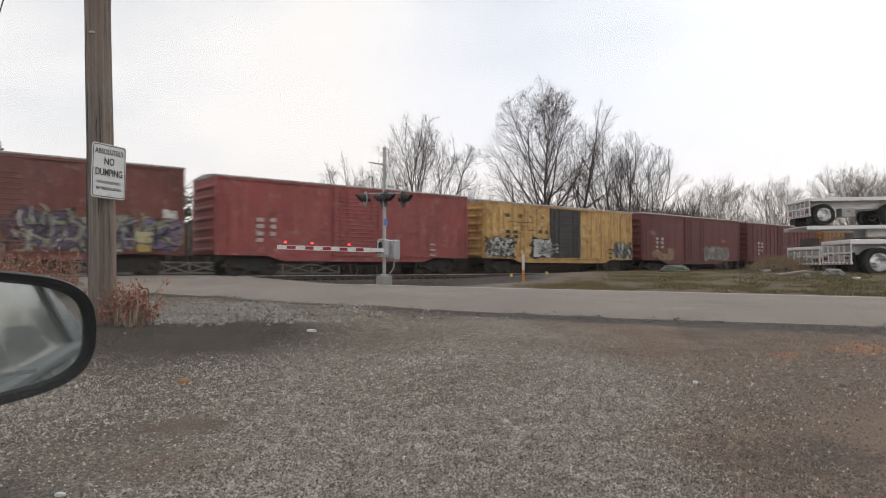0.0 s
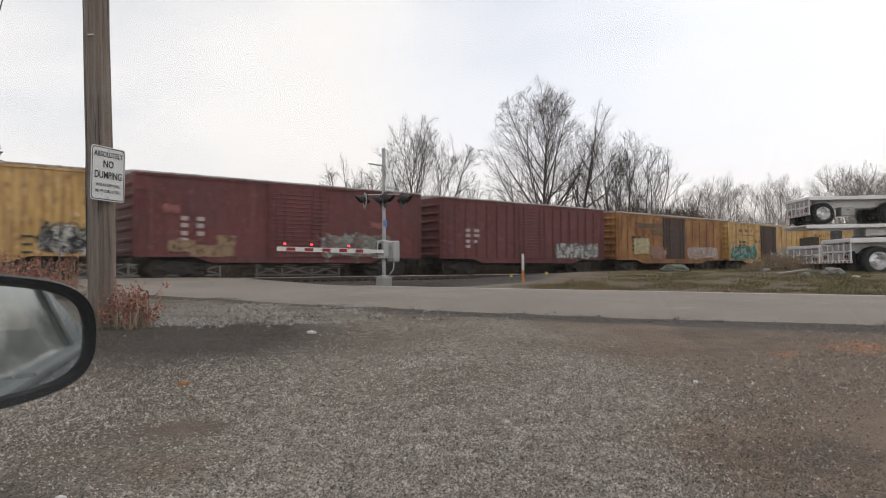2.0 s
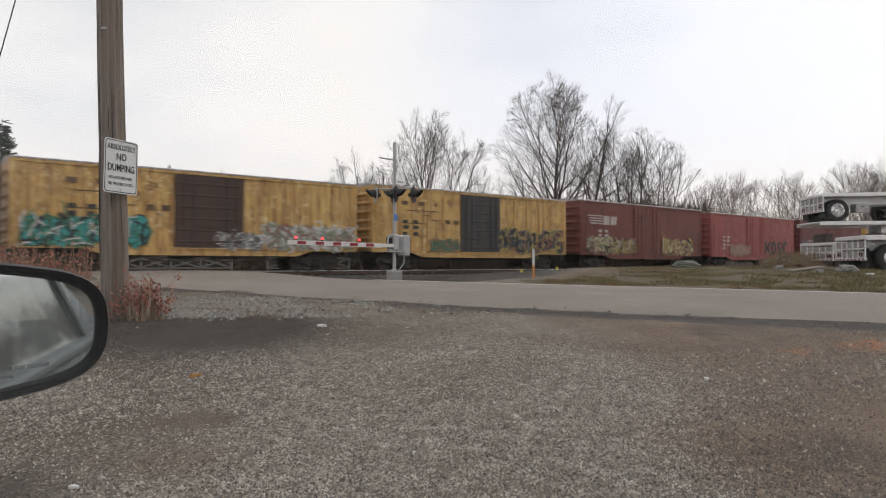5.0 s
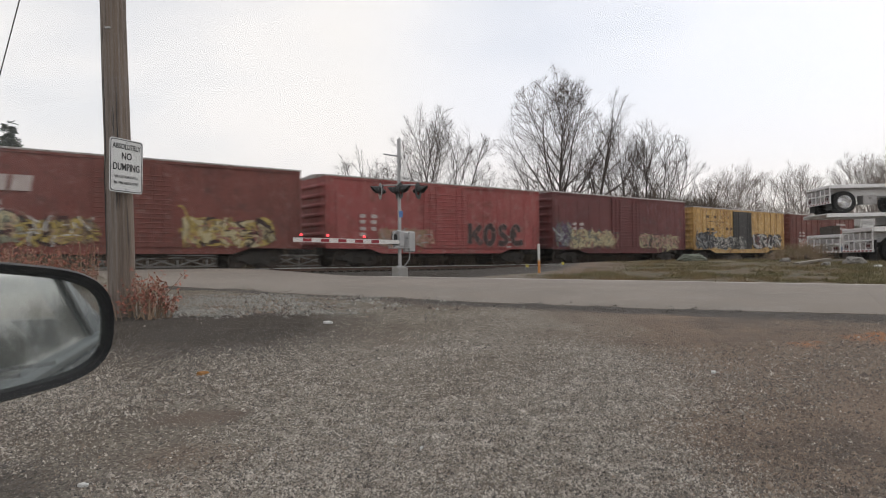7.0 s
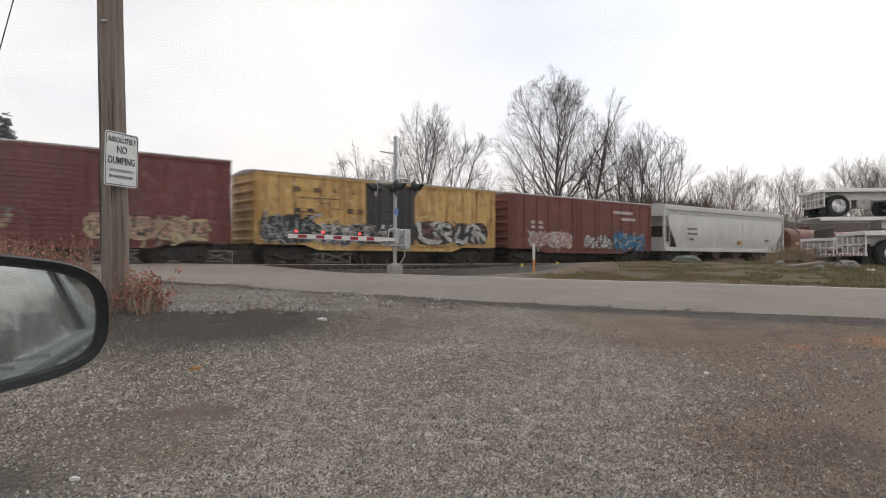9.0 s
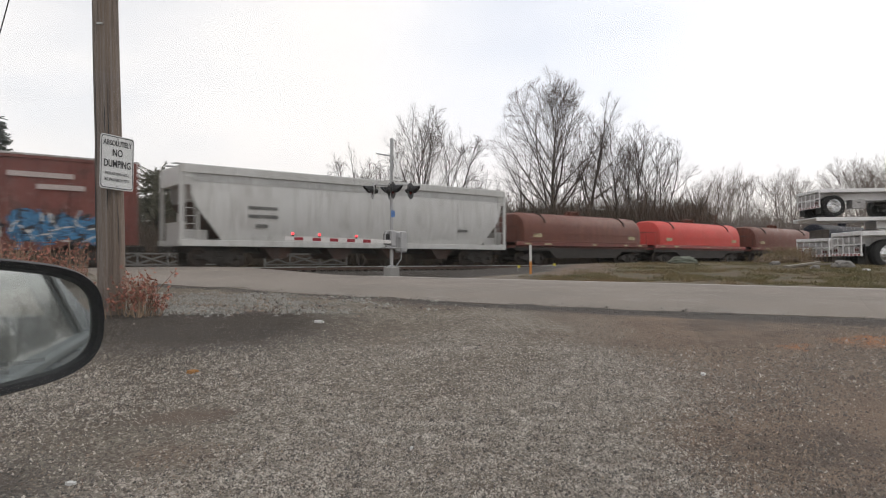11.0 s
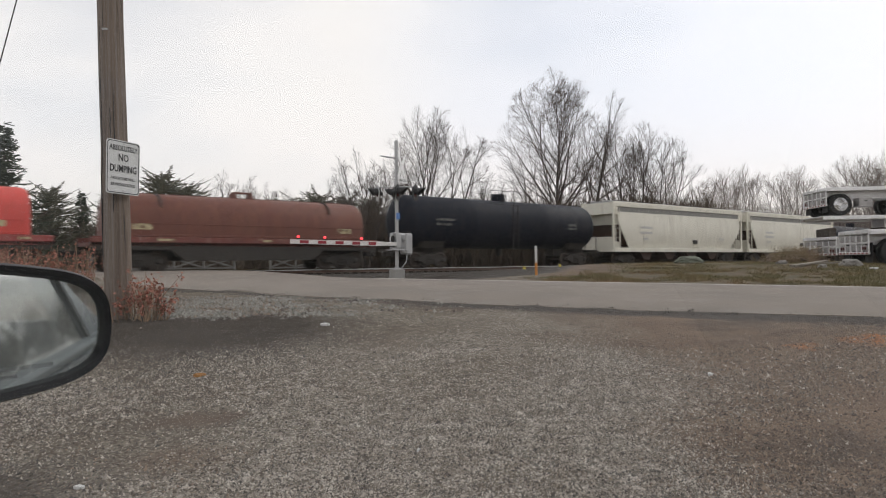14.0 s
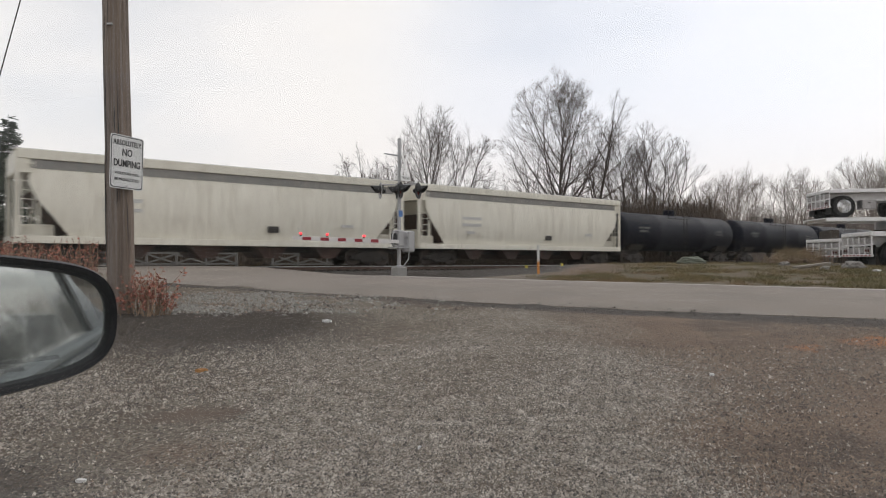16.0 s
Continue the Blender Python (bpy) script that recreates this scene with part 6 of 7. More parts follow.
    part("stencil_marks", ink, SPRAY["grey"], car, "worn painted data bars")
    running_gear(car, h + 0.05, h - 1.9)
    CARS.append((car, u + h))
    return car


def make_other_cars():
    hopper("grey", "long grey covered hopper with curved sides", 203.2, 20.2, 1)
    coil_car("hood_brown", "rusty brown coil car with a long rounded hood", 224.3, 14.2, 2)
    coil_car("hood_red", "bright red coil car with a rounded hood", 239.5, 14.1, 3)
    coil_car("hood_brown", "brown coil car with a faded rounded hood", 254.95, 13.9, 4)
    tank_car("long black tank car with dull streaked paint", 270.9, 16.5, 5, 1.55, 2.72)
    hopper("cream", "cream-white covered hopper with rust stains at the ends", 289.1, 18.4, 6)
    hopper("cream", "dusty cream-white covered hopper", 308.4, 18.3, 7)
    tank_car("black tank car with pale stencil bars", 327.0, 16.0, 8)
    tank_car("dirty black tank car", 343.8, 16.0, 9)
    tank_car("dirty black tank car", 360.6, 16.0, 10)


make_other_cars()


# ---- trees and brush ----
def tree_meshes(seed, height_, wide, kids, low=0.18, leaves=0, lean=0.0, stems=1, bark=None, thin=1.0, splay=14.0, reach=0.60, spread_=1.0):
    """A bare tree: limbs that leave the stem and sweep upwards, forking into straight fine twigs, all within an oval crown; kids: shoots per level."""
    rr = random.Random(seed)
    trunk, crown, leaf, tips = Mesh(), Mesh(), Mesh(), []
    last = len(kids)
    mid, half = height_ * 0.45, height_ * 0.55
    bumps = [rr.uniform(0, 6.28) for _ in range(4)]

    def outside(p):
        a = math.atan2(p.y, p.x)
        k = 1 + 0.10 * math.sin(3 * a + bumps[0]) + 0.08 * math.sin(2 * p.z / height_ * 9 + bumps[1] + 2 * a) + rr.gauss(0, 0.05)
        x = p.x - lean * p.z
        return (x * x + p.y * p.y) / (wide * wide * k * k) + ((p.z - mid) / (half * (1 + (k - 1) * 0.5))) ** 2 > 1.0 and p.z > height_ * 0.2

    def shoot(p, d, ln, r, level, up):
        n = (12, 9, 6, 4, 3)[min(level, 4)]
        sway = (0.030, 0.055, 0.075, 0.085, 0.09)[min(level, 4)]
        pts, ways, q, w = [p], [d], p, d
        for k in range(n):
            w = (w + Vector((rr.gauss(0, sway), rr.gauss(0, sway), rr.gauss(0, sway * 0.6) + up))).normalized()
            q = q + w * (ln / n)
            pts.append(q)
            ways.append(w)
            if level and k > 1 and outside(q):
                break
        n = len(pts) - 1
        fade = 0.86 if level else 0.92
        (crown if level else trunk).tube(pts, [max(0.0082, r * (1 - fade * k / n)) * thin for k in range(n + 1)], 9 if level == 0 else 5 if level == 1 else 3, caps=False)
        if level == last:
            tips.append(q)
            return
        first = low if level == 0 else 0.16
        spin = rr.uniform(0, 6.28)
        for c in range(kids[level]):
            t = first + (0.98 - first) * (c + rr.random() * 0.9) / kids[level]
            s = min(n - 1, int(t * n))
            at, w = pts[s].lerp(pts[s + 1], t * n - s), ways[s]
            spin += 2.4 + rr.uniform(-0.5, 0.5)
            side = Matrix.Rotation(spin, 3, w) @ w.orthogonal().normalized()
            if level == 0:
                rel = (t - low) / (1 - low)
                open_ = radians((rr.uniform(44, 66) - 28 * rel) * spread_)
                size = height_ * reach * (1 - 0.60 * rel) * rr.uniform(0.75, 1.1)
            else:
                open_ = radians(rr.uniform(26, 44))
                size = ln * (0.26 + 0.30 * (1 - t)) * rr.uniform(0.75, 1.25)
            shoot(at, w * math.cos(open_) + side * math.sin(open_), size, max((0.045, 0.020, 0.009, 0.008)[min(level, 3)], r * (1 - fade * t) * (0.62 if level else 0.66)), level + 1, (0.075, 0.055, 0.05, 0.03)[min(level, 3)])

    for m in range(stems):
        a = 2 * math.pi * m / stems + rr.uniform(-0.4, 0.4)
        s = math.tan(radians(splay * rr.uniform(0.6, 1.2))) if stems > 1 else 0.0
        tall = height_ * (rr.uniform(0.66, 0.86) if stems > 1 else 0.80)
        d = Vector((math.cos(a) * s + lean, math.sin(a) * s, 1)).normalized()
        shoot(Vector((math.cos(a) * 0.2 * (stems > 1), math.sin(a) * 0.2 * (stems > 1), 0)), d, tall, height_ * (0.0140 if stems == 1 else 0.0105), 0, 0.012)
    for i in range(leaves):
        p = rr.choice(tips) + Vector((rr.uniform(-0.4, 0.4), rr.uniform(-0.4, 0.4), rr.uniform(-0.35, 0.1)))
        u_, w_ = Vector((rr.uniform(-1, 1), rr.uniform(-1, 1), rr.uniform(-1, 1))).normalized() * 0.06, Vector((rr.uniform(-1, 1), rr.uniform(-1, 1), -1)).normalized() * 0.09
        leaf.add([p - u_, p + w_, p + u_, p - w_ * 0.6], [(0, 1, 2, 3)])

    def quick(m, name, mat):
        return raw(name, m.v, m.f, mat, True)
    return quick(trunk, "trunk", bark or BARK), quick(crown, "crown", bark or TWIG), quick(leaf, "leaves", DRY_LEAF) if leaves else None


def plant(meshes, x, y, label, size=1.0, turn=0.0, group="", name="bare_tree", z=None):
    t = thing(name, label, "tree", pose(x, y, float(height(x, y)) - 0.1 if z is None else z, 0, 0, turn), group)
    t.scale = (size, size, size)
    part("trunk", meshes[0], None, t)
    part("crown", meshes[1], None, t)
    if meshes[2]:
        part("leaves", meshes[2], None, t)
    return t


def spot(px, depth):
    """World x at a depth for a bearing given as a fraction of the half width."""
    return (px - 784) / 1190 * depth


def make_trees():
    big = tree_meshes(21, 19.4, 6.4, (26, 10, 6, 3), low=0.15, leaves=1900, reach=0.66)
    upright = tree_meshes(22, 15.8, 3.8, (11, 7, 5, 2), low=0.22, stems=2, splay=10, spread_=0.85)
    forked = tree_meshes(23, 15.0, 4.6, (7, 6, 5, 2), low=0.32, stems=3, splay=17)
    leaning = tree_meshes(30, 18.4, 4.0, (12, 6, 5, 2), low=0.34, lean=0.16, reach=0.42)
    fan = tree_meshes(28, 15.0, 4.8, (7, 6, 4, 2), low=0.32, stems=4, splay=13, spread_=0.9)
    small = tree_meshes(24, 10.2, 3.2, (7, 5, 5, 2), low=0.16, stems=3, splay=15)
    slim = tree_meshes(25, 11.5, 2.1, (11, 6, 4), low=0.15, spread_=0.8)
    pale = tree_meshes(26, 10.0, 3.6, (9, 7, 5), low=0.14, stems=2, bark=TWIG_HAZED, thin=0.75)
    pale2 = tree_meshes(27, 12.0, 4.0, (14, 7, 5), low=0.16, bark=TWIG_HAZED, thin=0.75)
    shrub = tree_meshes(29, 5.0, 2.6, (8, 6, 4), low=0.08, stems=3, leaves=900, splay=20)
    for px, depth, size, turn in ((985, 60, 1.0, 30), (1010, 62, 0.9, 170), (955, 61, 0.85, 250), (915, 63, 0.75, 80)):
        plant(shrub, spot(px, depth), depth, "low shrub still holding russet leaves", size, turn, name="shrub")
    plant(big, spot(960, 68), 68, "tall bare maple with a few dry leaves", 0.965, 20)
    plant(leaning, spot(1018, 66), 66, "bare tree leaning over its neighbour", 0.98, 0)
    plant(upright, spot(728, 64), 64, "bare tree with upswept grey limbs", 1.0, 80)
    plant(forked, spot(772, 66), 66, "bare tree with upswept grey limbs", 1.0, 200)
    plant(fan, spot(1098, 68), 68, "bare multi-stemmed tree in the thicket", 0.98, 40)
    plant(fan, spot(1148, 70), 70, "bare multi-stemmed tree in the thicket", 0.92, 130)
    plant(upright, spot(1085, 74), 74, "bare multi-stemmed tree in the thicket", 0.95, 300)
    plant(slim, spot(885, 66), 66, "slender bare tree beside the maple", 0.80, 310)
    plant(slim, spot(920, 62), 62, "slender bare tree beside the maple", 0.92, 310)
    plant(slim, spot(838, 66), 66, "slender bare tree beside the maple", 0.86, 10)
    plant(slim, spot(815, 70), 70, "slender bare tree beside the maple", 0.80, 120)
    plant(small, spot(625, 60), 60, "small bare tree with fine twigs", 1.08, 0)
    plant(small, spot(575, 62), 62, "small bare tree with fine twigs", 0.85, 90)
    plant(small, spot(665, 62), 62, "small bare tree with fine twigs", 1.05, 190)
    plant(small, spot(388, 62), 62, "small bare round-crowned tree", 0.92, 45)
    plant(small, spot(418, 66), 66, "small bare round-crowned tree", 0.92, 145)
    rng = random.Random(9)
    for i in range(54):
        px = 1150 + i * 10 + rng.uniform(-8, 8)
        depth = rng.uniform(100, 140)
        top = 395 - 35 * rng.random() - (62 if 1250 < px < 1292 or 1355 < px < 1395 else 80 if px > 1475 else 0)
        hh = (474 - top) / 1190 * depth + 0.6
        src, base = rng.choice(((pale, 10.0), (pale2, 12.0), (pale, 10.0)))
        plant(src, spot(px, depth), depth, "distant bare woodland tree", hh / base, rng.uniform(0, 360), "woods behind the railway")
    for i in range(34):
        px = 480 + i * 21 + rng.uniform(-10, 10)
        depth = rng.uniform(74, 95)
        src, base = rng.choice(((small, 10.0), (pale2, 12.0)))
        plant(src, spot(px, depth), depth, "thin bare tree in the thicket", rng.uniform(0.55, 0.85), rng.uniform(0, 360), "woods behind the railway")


make_trees()


def make_brush():
    """Thickets of fine upright twigs behind the railway and along the far woods."""
    rng = random.Random(17)
    v, f = [], []

    def twig(p, d, ln, w):
        o = len(v)
        s = d.cross(Vector((rng.uniform(-1, 1), rng.uniform(-1, 1), 0.2))).normalized() * w
        t = p + d * ln
        mid = p + d * ln * 0.5 + Vector((rng.uniform(-1, 1), rng.uniform(-1, 1), 0)) * ln * 0.06
        v.extend((tuple(p - s), tuple(p + s), tuple(mid + s * 0.7), tuple(mid - s * 0.7), tuple(t)))
        f.extend(((o, o + 1, o + 2, o + 3), (o + 3, o + 2, o + 4)))

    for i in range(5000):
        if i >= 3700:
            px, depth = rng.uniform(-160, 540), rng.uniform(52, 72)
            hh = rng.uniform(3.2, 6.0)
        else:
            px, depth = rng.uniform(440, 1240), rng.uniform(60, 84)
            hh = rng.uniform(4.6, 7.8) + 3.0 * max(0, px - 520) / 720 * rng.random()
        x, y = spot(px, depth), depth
        z = float(height(x, y))
        for k in range(30):
            p = Vector((x + rng.uniform(-1, 1), y + rng.uniform(-1, 1), z + hh * rng.uniform(0, 0.6)))
            d = Vector((rng.gauss(0, 0.42), rng.gauss(0, 0.42), 1)).normalized()
            twig(p, d, hh * rng.uniform(0.16, 0.36), 0.021)
    tagged(new("brush", raw("brush", v, f, BRUSH)), "dense brown leafless brush behind the railway", "brush", kind="stuff")
    v, f = [], []

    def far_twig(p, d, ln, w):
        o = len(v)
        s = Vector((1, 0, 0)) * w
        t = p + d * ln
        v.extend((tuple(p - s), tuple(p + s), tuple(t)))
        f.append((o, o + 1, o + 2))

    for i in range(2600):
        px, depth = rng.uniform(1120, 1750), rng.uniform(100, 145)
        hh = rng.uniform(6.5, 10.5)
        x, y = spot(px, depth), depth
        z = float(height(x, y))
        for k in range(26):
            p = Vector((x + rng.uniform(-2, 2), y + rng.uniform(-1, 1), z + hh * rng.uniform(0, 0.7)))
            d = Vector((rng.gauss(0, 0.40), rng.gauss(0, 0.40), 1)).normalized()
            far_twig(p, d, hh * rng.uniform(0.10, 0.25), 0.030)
    tagged(new("far_brush", raw("far_brush", v, f, TWIG_HAZED)), "leafless thicket in the distance, paled by haze in its colour", "brush", kind="stuff")
    # thicket out of view, added to set how dark the door mirror reflects
    v, f = [], []
    for i in range(700):
        a = rng.uniform(24, 200)
        rr = rng.uniform(38, 60)
        x, y = rr * math.cos(radians(-a * 0.9)) + 6, rr * math.sin(radians(-a * 0.9)) - 4
        hh = rng.uniform(1.2, 3.2)
        z = float(height(x, y))
        for k in range(20):
            p = Vector((x + rng.uniform(-1.5, 1.5), y + rng.uniform(-1.5, 1.5), z + hh * rng.uniform(0, 0.7)))
            d = Vector((rng.gauss(0, 0.25), rng.gauss(0, 0.25), 1)).normalized()
            twig(p, d, hh * rng.uniform(0.2, 0.4), 0.05)
    for i in range(1100):
        a, rr = rng.uniform(-24, 40), rng.uniform(70, 95)
        x, y = rr * math.cos(radians(a)), rr * math.sin(radians(a))
        hh = rng.uniform(4.0, 7.5) if a > 8 else rng.uniform(1.0, 2.4)
        z = float(height(x, y))
        for k in range(20):
            p = Vector((x + rng.uniform(-1.5, 1.5), y + rng.uniform(-1.5, 1.5), z + hh * rng.uniform(0, 0.7)))
            d = Vector((rng.gauss(0, 0.25), rng.gauss(0, 0.25), 1)).normalized()
            twig(p, d, hh * rng.uniform(0.2, 0.4), 0.04)
    tagged(new("brush", raw("brush", v, f, BRUSH)), "unseen thicket added around the lot for the mirror's reflection", "brush", kind="stuff")


make_brush()


def conifer(seed, height_, width, taper=0.85, needles=NEEDLES):
    rng = random.Random(seed)
    trunk, crown = Mesh(), Mesh()
    trunk.tube([(0, 0, 0), (0, 0, height_ * 0.6), (0, 0, height_)], [0.16, 0.08, 0.01], 8)
    z = height_ * 0.06
    while z < height_ * 0.985:
        reach = width * (1 - z / height_) ** taper + 0.04
        for k in range(7):
            a = rng.uniform(0, 2 * math.pi)
            ln = reach * rng.uniform(0.55, 1.2)
            d = Vector((math.cos(a), math.sin(a), 0))
            base = Vector((0, 0, max(0.1, z + rng.uniform(-0.55, 0.55))))
            n = max(4, int(ln / 0.13))
            rise = rng.uniform(-0.40, 0.25)
            for i in range(n):
                s = (i + 0.5) / n
                p = base + d * ln * s + Vector((0, 0, rise * ln * s + 0.25 * ln * s * s))
                for side in (-1, 1):
                    w = Vector((-d.y, d.x, 0)) * side
                    tip = p + (w * 0.9 + d * 0.7 + Vector((0, 0, rng.uniform(-0.5, 0.6)))).normalized() * (0.16 + 0.34 * (1 - s)) * rng.uniform(0.7, 1.2)
                    t = Vector((rng.uniform(-0.3, 0.3), rng.uniform(-0.3, 0.3), 1)).normalized() * 0.035
                    crown.add([p - t, p + t, tip + t * 0.3, tip - t * 0.9], [(0, 1, 2, 3)])
        z += 0.21
    return raw("trunk", trunk.v, trunk.f, BARK, True), raw("crown", crown.v, crown.f, needles), None


def make_conifers():
    spruce, pine = conifer(31, 9.0, 3.4), conifer(33, 9.0, 5.6, 0.34, PINE_NEEDLES)
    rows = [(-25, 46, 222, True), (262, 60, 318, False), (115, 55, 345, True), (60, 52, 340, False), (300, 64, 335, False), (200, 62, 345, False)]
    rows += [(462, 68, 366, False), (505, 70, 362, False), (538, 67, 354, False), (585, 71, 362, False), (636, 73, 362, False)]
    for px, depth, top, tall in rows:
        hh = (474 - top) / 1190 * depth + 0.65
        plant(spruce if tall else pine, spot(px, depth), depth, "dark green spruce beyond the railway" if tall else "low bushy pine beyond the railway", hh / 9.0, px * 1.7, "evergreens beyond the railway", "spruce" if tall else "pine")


make_conifers()


FENCE_WHITE = material("weathered_white_fence_paint", (0.20, 0.193, 0.183), (0.13, 0.124, 0.117), 0.75, scale=3, dirt=(0.20, 0.18, 0.16), dirt_amount=0.5, bump_scale=40)


def make_fence(label, stations):
    """A white paddock fence: posts, a top and bottom rail, and crossed rails in each bay."""
    fence = thing("paddock_fence", label, "fence")
    tops = []
    for x, y in stations:
        z = float(surface(x, y))
        tops.append(Vector((x, y, z)))
        part("post", Mesh().box(x - 0.065, x + 0.065, y - 0.065, y + 0.065, z - 0.3, z + 1.08, 0.012), FENCE_WHITE, fence)
    for a, b in zip(tops, tops[1:]):
        for (za, zb), off in (((0.98, 0.98), 0.0), ((0.26, 0.26), 0.0), ((0.31, 0.93), 0.035), ((0.93, 0.31), -0.035)):
            pa, pb = a + Vector((0, off - 0.09, za)), b + Vector((0, off - 0.09, zb))
            d = pb - pa
            ob = part("rail", Mesh().box(0, d.length, -0.018, 0.018, -0.052, 0.052, 0.006), FENCE_WHITE, fence)
            ob.matrix_basis = Matrix.Translation(pa) @ d.to_track_quat("X", "Z").to_matrix().to_4x4()


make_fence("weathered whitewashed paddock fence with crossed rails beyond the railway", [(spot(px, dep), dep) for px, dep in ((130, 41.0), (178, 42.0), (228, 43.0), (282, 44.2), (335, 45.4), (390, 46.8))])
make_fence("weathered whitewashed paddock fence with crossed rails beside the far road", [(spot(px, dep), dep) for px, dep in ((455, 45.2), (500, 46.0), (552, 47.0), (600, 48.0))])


# ---- weeds, verge grass and loose odds and ends ----
def weeds(name, label, clumps, seed, leafy=1.0, leaf_mat=None):
    rng = random.Random(seed)
    t = thing(name, label, "weeds")
    stem, leaf = Mesh(), Mesh()
    for cx_, cy_, hh, spread_, count in clumps:
        for i in range(count):
            x, y = cx_ + rng.gauss(0, spread_), cy_ + rng.gauss(0, spread_ * 0.7)
            p = Vector((x, y, float(surface(x, y)) - 0.02))
            d = Vector((rng.gauss(0, 0.22), rng.gauss(0, 0.22), 1)).normalized()
            ln = hh * rng.uniform(0.5, 1.1)
            mid, tip = p + d * ln * 0.5, p + d * ln + Vector((rng.gauss(0, 0.07), rng.gauss(0, 0.07), 0))
            stem.tube([p, mid, tip], [0.006, 0.0045, 0.002], 3, caps=False)
            for k in range(int(rng.randint(7, 15) * leafy)):
                s = rng.uniform(0.35, 1.0)
                b = p.lerp(tip, s)
                a = Vector((rng.gauss(0, 1), rng.gauss(0, 1), rng.gauss(0, 0.6))).normalized()
                w = a.cross(Vector((rng.gauss(0, 1), rng.gauss(0, 1), rng.gauss(0, 1)))).normalized() * rng.uniform(0.008, 0.018)
                ll = rng.uniform(0.030, 0.072)
                leaf.add([b, b + a * ll * 0.5 + w, b + a * ll, b + a * ll * 0.5 - w], [(0, 1, 2, 3)])
    part("stems", raw("stems", stem.v, stem.f, STRAW), None, t, "dry straw-coloured stems")
    part("leaves", raw("leaves", leaf.v, leaf.f, leaf_mat or RED_LEAF), None, t, "withered leaves")
    return t


weeds("weed_clump", "withered russet weeds at the foot of the pole", [(-3.54, 7.60, 0.58, 0.12, 30), (-3.66, 7.72, 0.46, 0.08, 20), (-4.2, 7.7, 0.30, 0.12, 18), (-3.42, 7.66, 0.40, 0.06, 14)], 1)
weeds("weed_pile", "tangle of dry weeds and brush on the dirt mound", [(14.6, 29.6, 0.75, 0.55, 200), (15.7, 31.2, 0.80, 0.55, 260), (13.6, 28.4, 0.45, 0.5, 90), (16.6, 32.2, 0.8, 0.4, 120)], 3, 0.7, GRASS)
weeds("weed_thicket", "thicket of russet weeds beside the road", [(-6.2 - 0.62 * k, 10.0 + 0.25 * k, 0.92, 0.45, 150) for k in range(9)], 2, 0.9)


def make_grass():
    rng = np.random.default_rng(3)
    n = 330000
    q = rng.uniform(7.5, 34, n)
    u = np.interp(q, ROAD_Q, ROAD_R) + 0.15 + rng.gamma(1.3, 5.5, n)
    x, y = TRACK_ZERO.x + ALONG.x * u - AWAY.x * q, TRACK_ZERO.y + ALONG.y * u - AWAY.y * q
    dens = np.array([noise.noise((a * 0.8, b * 0.55, 2.0)) + 0.5 * noise.noise((a * 2.4, b * 1.7, 5.0)) for a, b in zip(x, y)])
    lawn = ease(15.5, 20.0, q + 0.6 * np.maximum(0, u - np.interp(q, ROAD_Q, ROAD_R) - 5.0))
    keep = (rng.random(n) < (0.50 + 2.0 * dens) * lawn) & (u < 60) & (u - np.interp(q, ROAD_Q, ROAD_R) > 0.8 * rng.random(n))
    x, y = x[keep], y[keep]
    n = len(x)
    z = surface(x, y) - 0.01
    a = rng.uniform(0, 2 * np.pi, n)
    hgt = rng.uniform(0.02, 0.06, n) + 0.10 * rng.random(n) ** 6
    w = rng.uniform(0.005, 0.012, n)
    lx, ly = rng.normal(0, 0.06, n), rng.normal(0, 0.06, n)
    p = np.stack([x, y, z], -1)
    s = np.stack([np.cos(a) * w, np.sin(a) * w, np.zeros(n)], -1)
    tip = p + np.stack([lx, ly, hgt], -1)
    v = np.stack([p - s, p + s, tip], 1).reshape(-1, 3)
    f = np.arange(3 * n).reshape(-1, 3)
    tagged(new("verge_grass", raw("verge_grass", v.tolist(), f.tolist(), GRASS)), "short patchy winter grass on the verge", "grass", kind="stuff")


make_grass()


def lump(name, label, x, y, sx, sy, sz, mat, seed, category="rock", sink=0.25):
    rng = random.Random(seed)
    bm = bmesh.new()
    bmesh.ops.create_icosphere(bm, subdivisions=4, radius=1.0)
    for v in bm.verts:
        k = 1 + 0.30 * noise.noise(v.co * 1.7 + Vector((seed, 0, 0))) + 0.20 * noise.noise(v.co * 4.5 + Vector((0, seed, 0))) + 0.10 * noise.noise(v.co * 11 + Vector((0, seed, 0)))
        v.co = Vector((v.co.x * sx * k, v.co.y * sy * k, v.co.z * sz * k))
    me = bpy.data.meshes.new(name)
    bm.to_mesh(me)
    bm.free()
    me.materials.append(mat)
    me.shade_smooth()
    ob = new(name, me)
    ob.matrix_basis = pose(x, y, float(height(x, y)) + sz * (1 - sink) * 0.6, 0, 0, rng.uniform(0, 360))
    return tagged(ob, label, category)


DIRT = material("brown_dirt", (0.13, 0.095, 0.068), (0.09, 0.068, 0.05), 0.95, scale=2.5, grain=30, grain_amount=0.4, bump=0.6, bump_scale=14)
MARKER_ORANGE = material("orange_marker_paint", (0.60, 0.24, 0.05), (0.45, 0.18, 0.05), 0.6, scale=8, bump=0.1)
PALE_GREEN = material("pale_green_paint", (0.17, 0.185, 0.145), (0.105, 0.11, 0.085), 0.85, scale=4, bump=0.5, bump_scale=25)
YELLOW_FLAG = material("yellow_flag_film", (0.75, 0.62, 0.10), rough=0.5, bump=0)
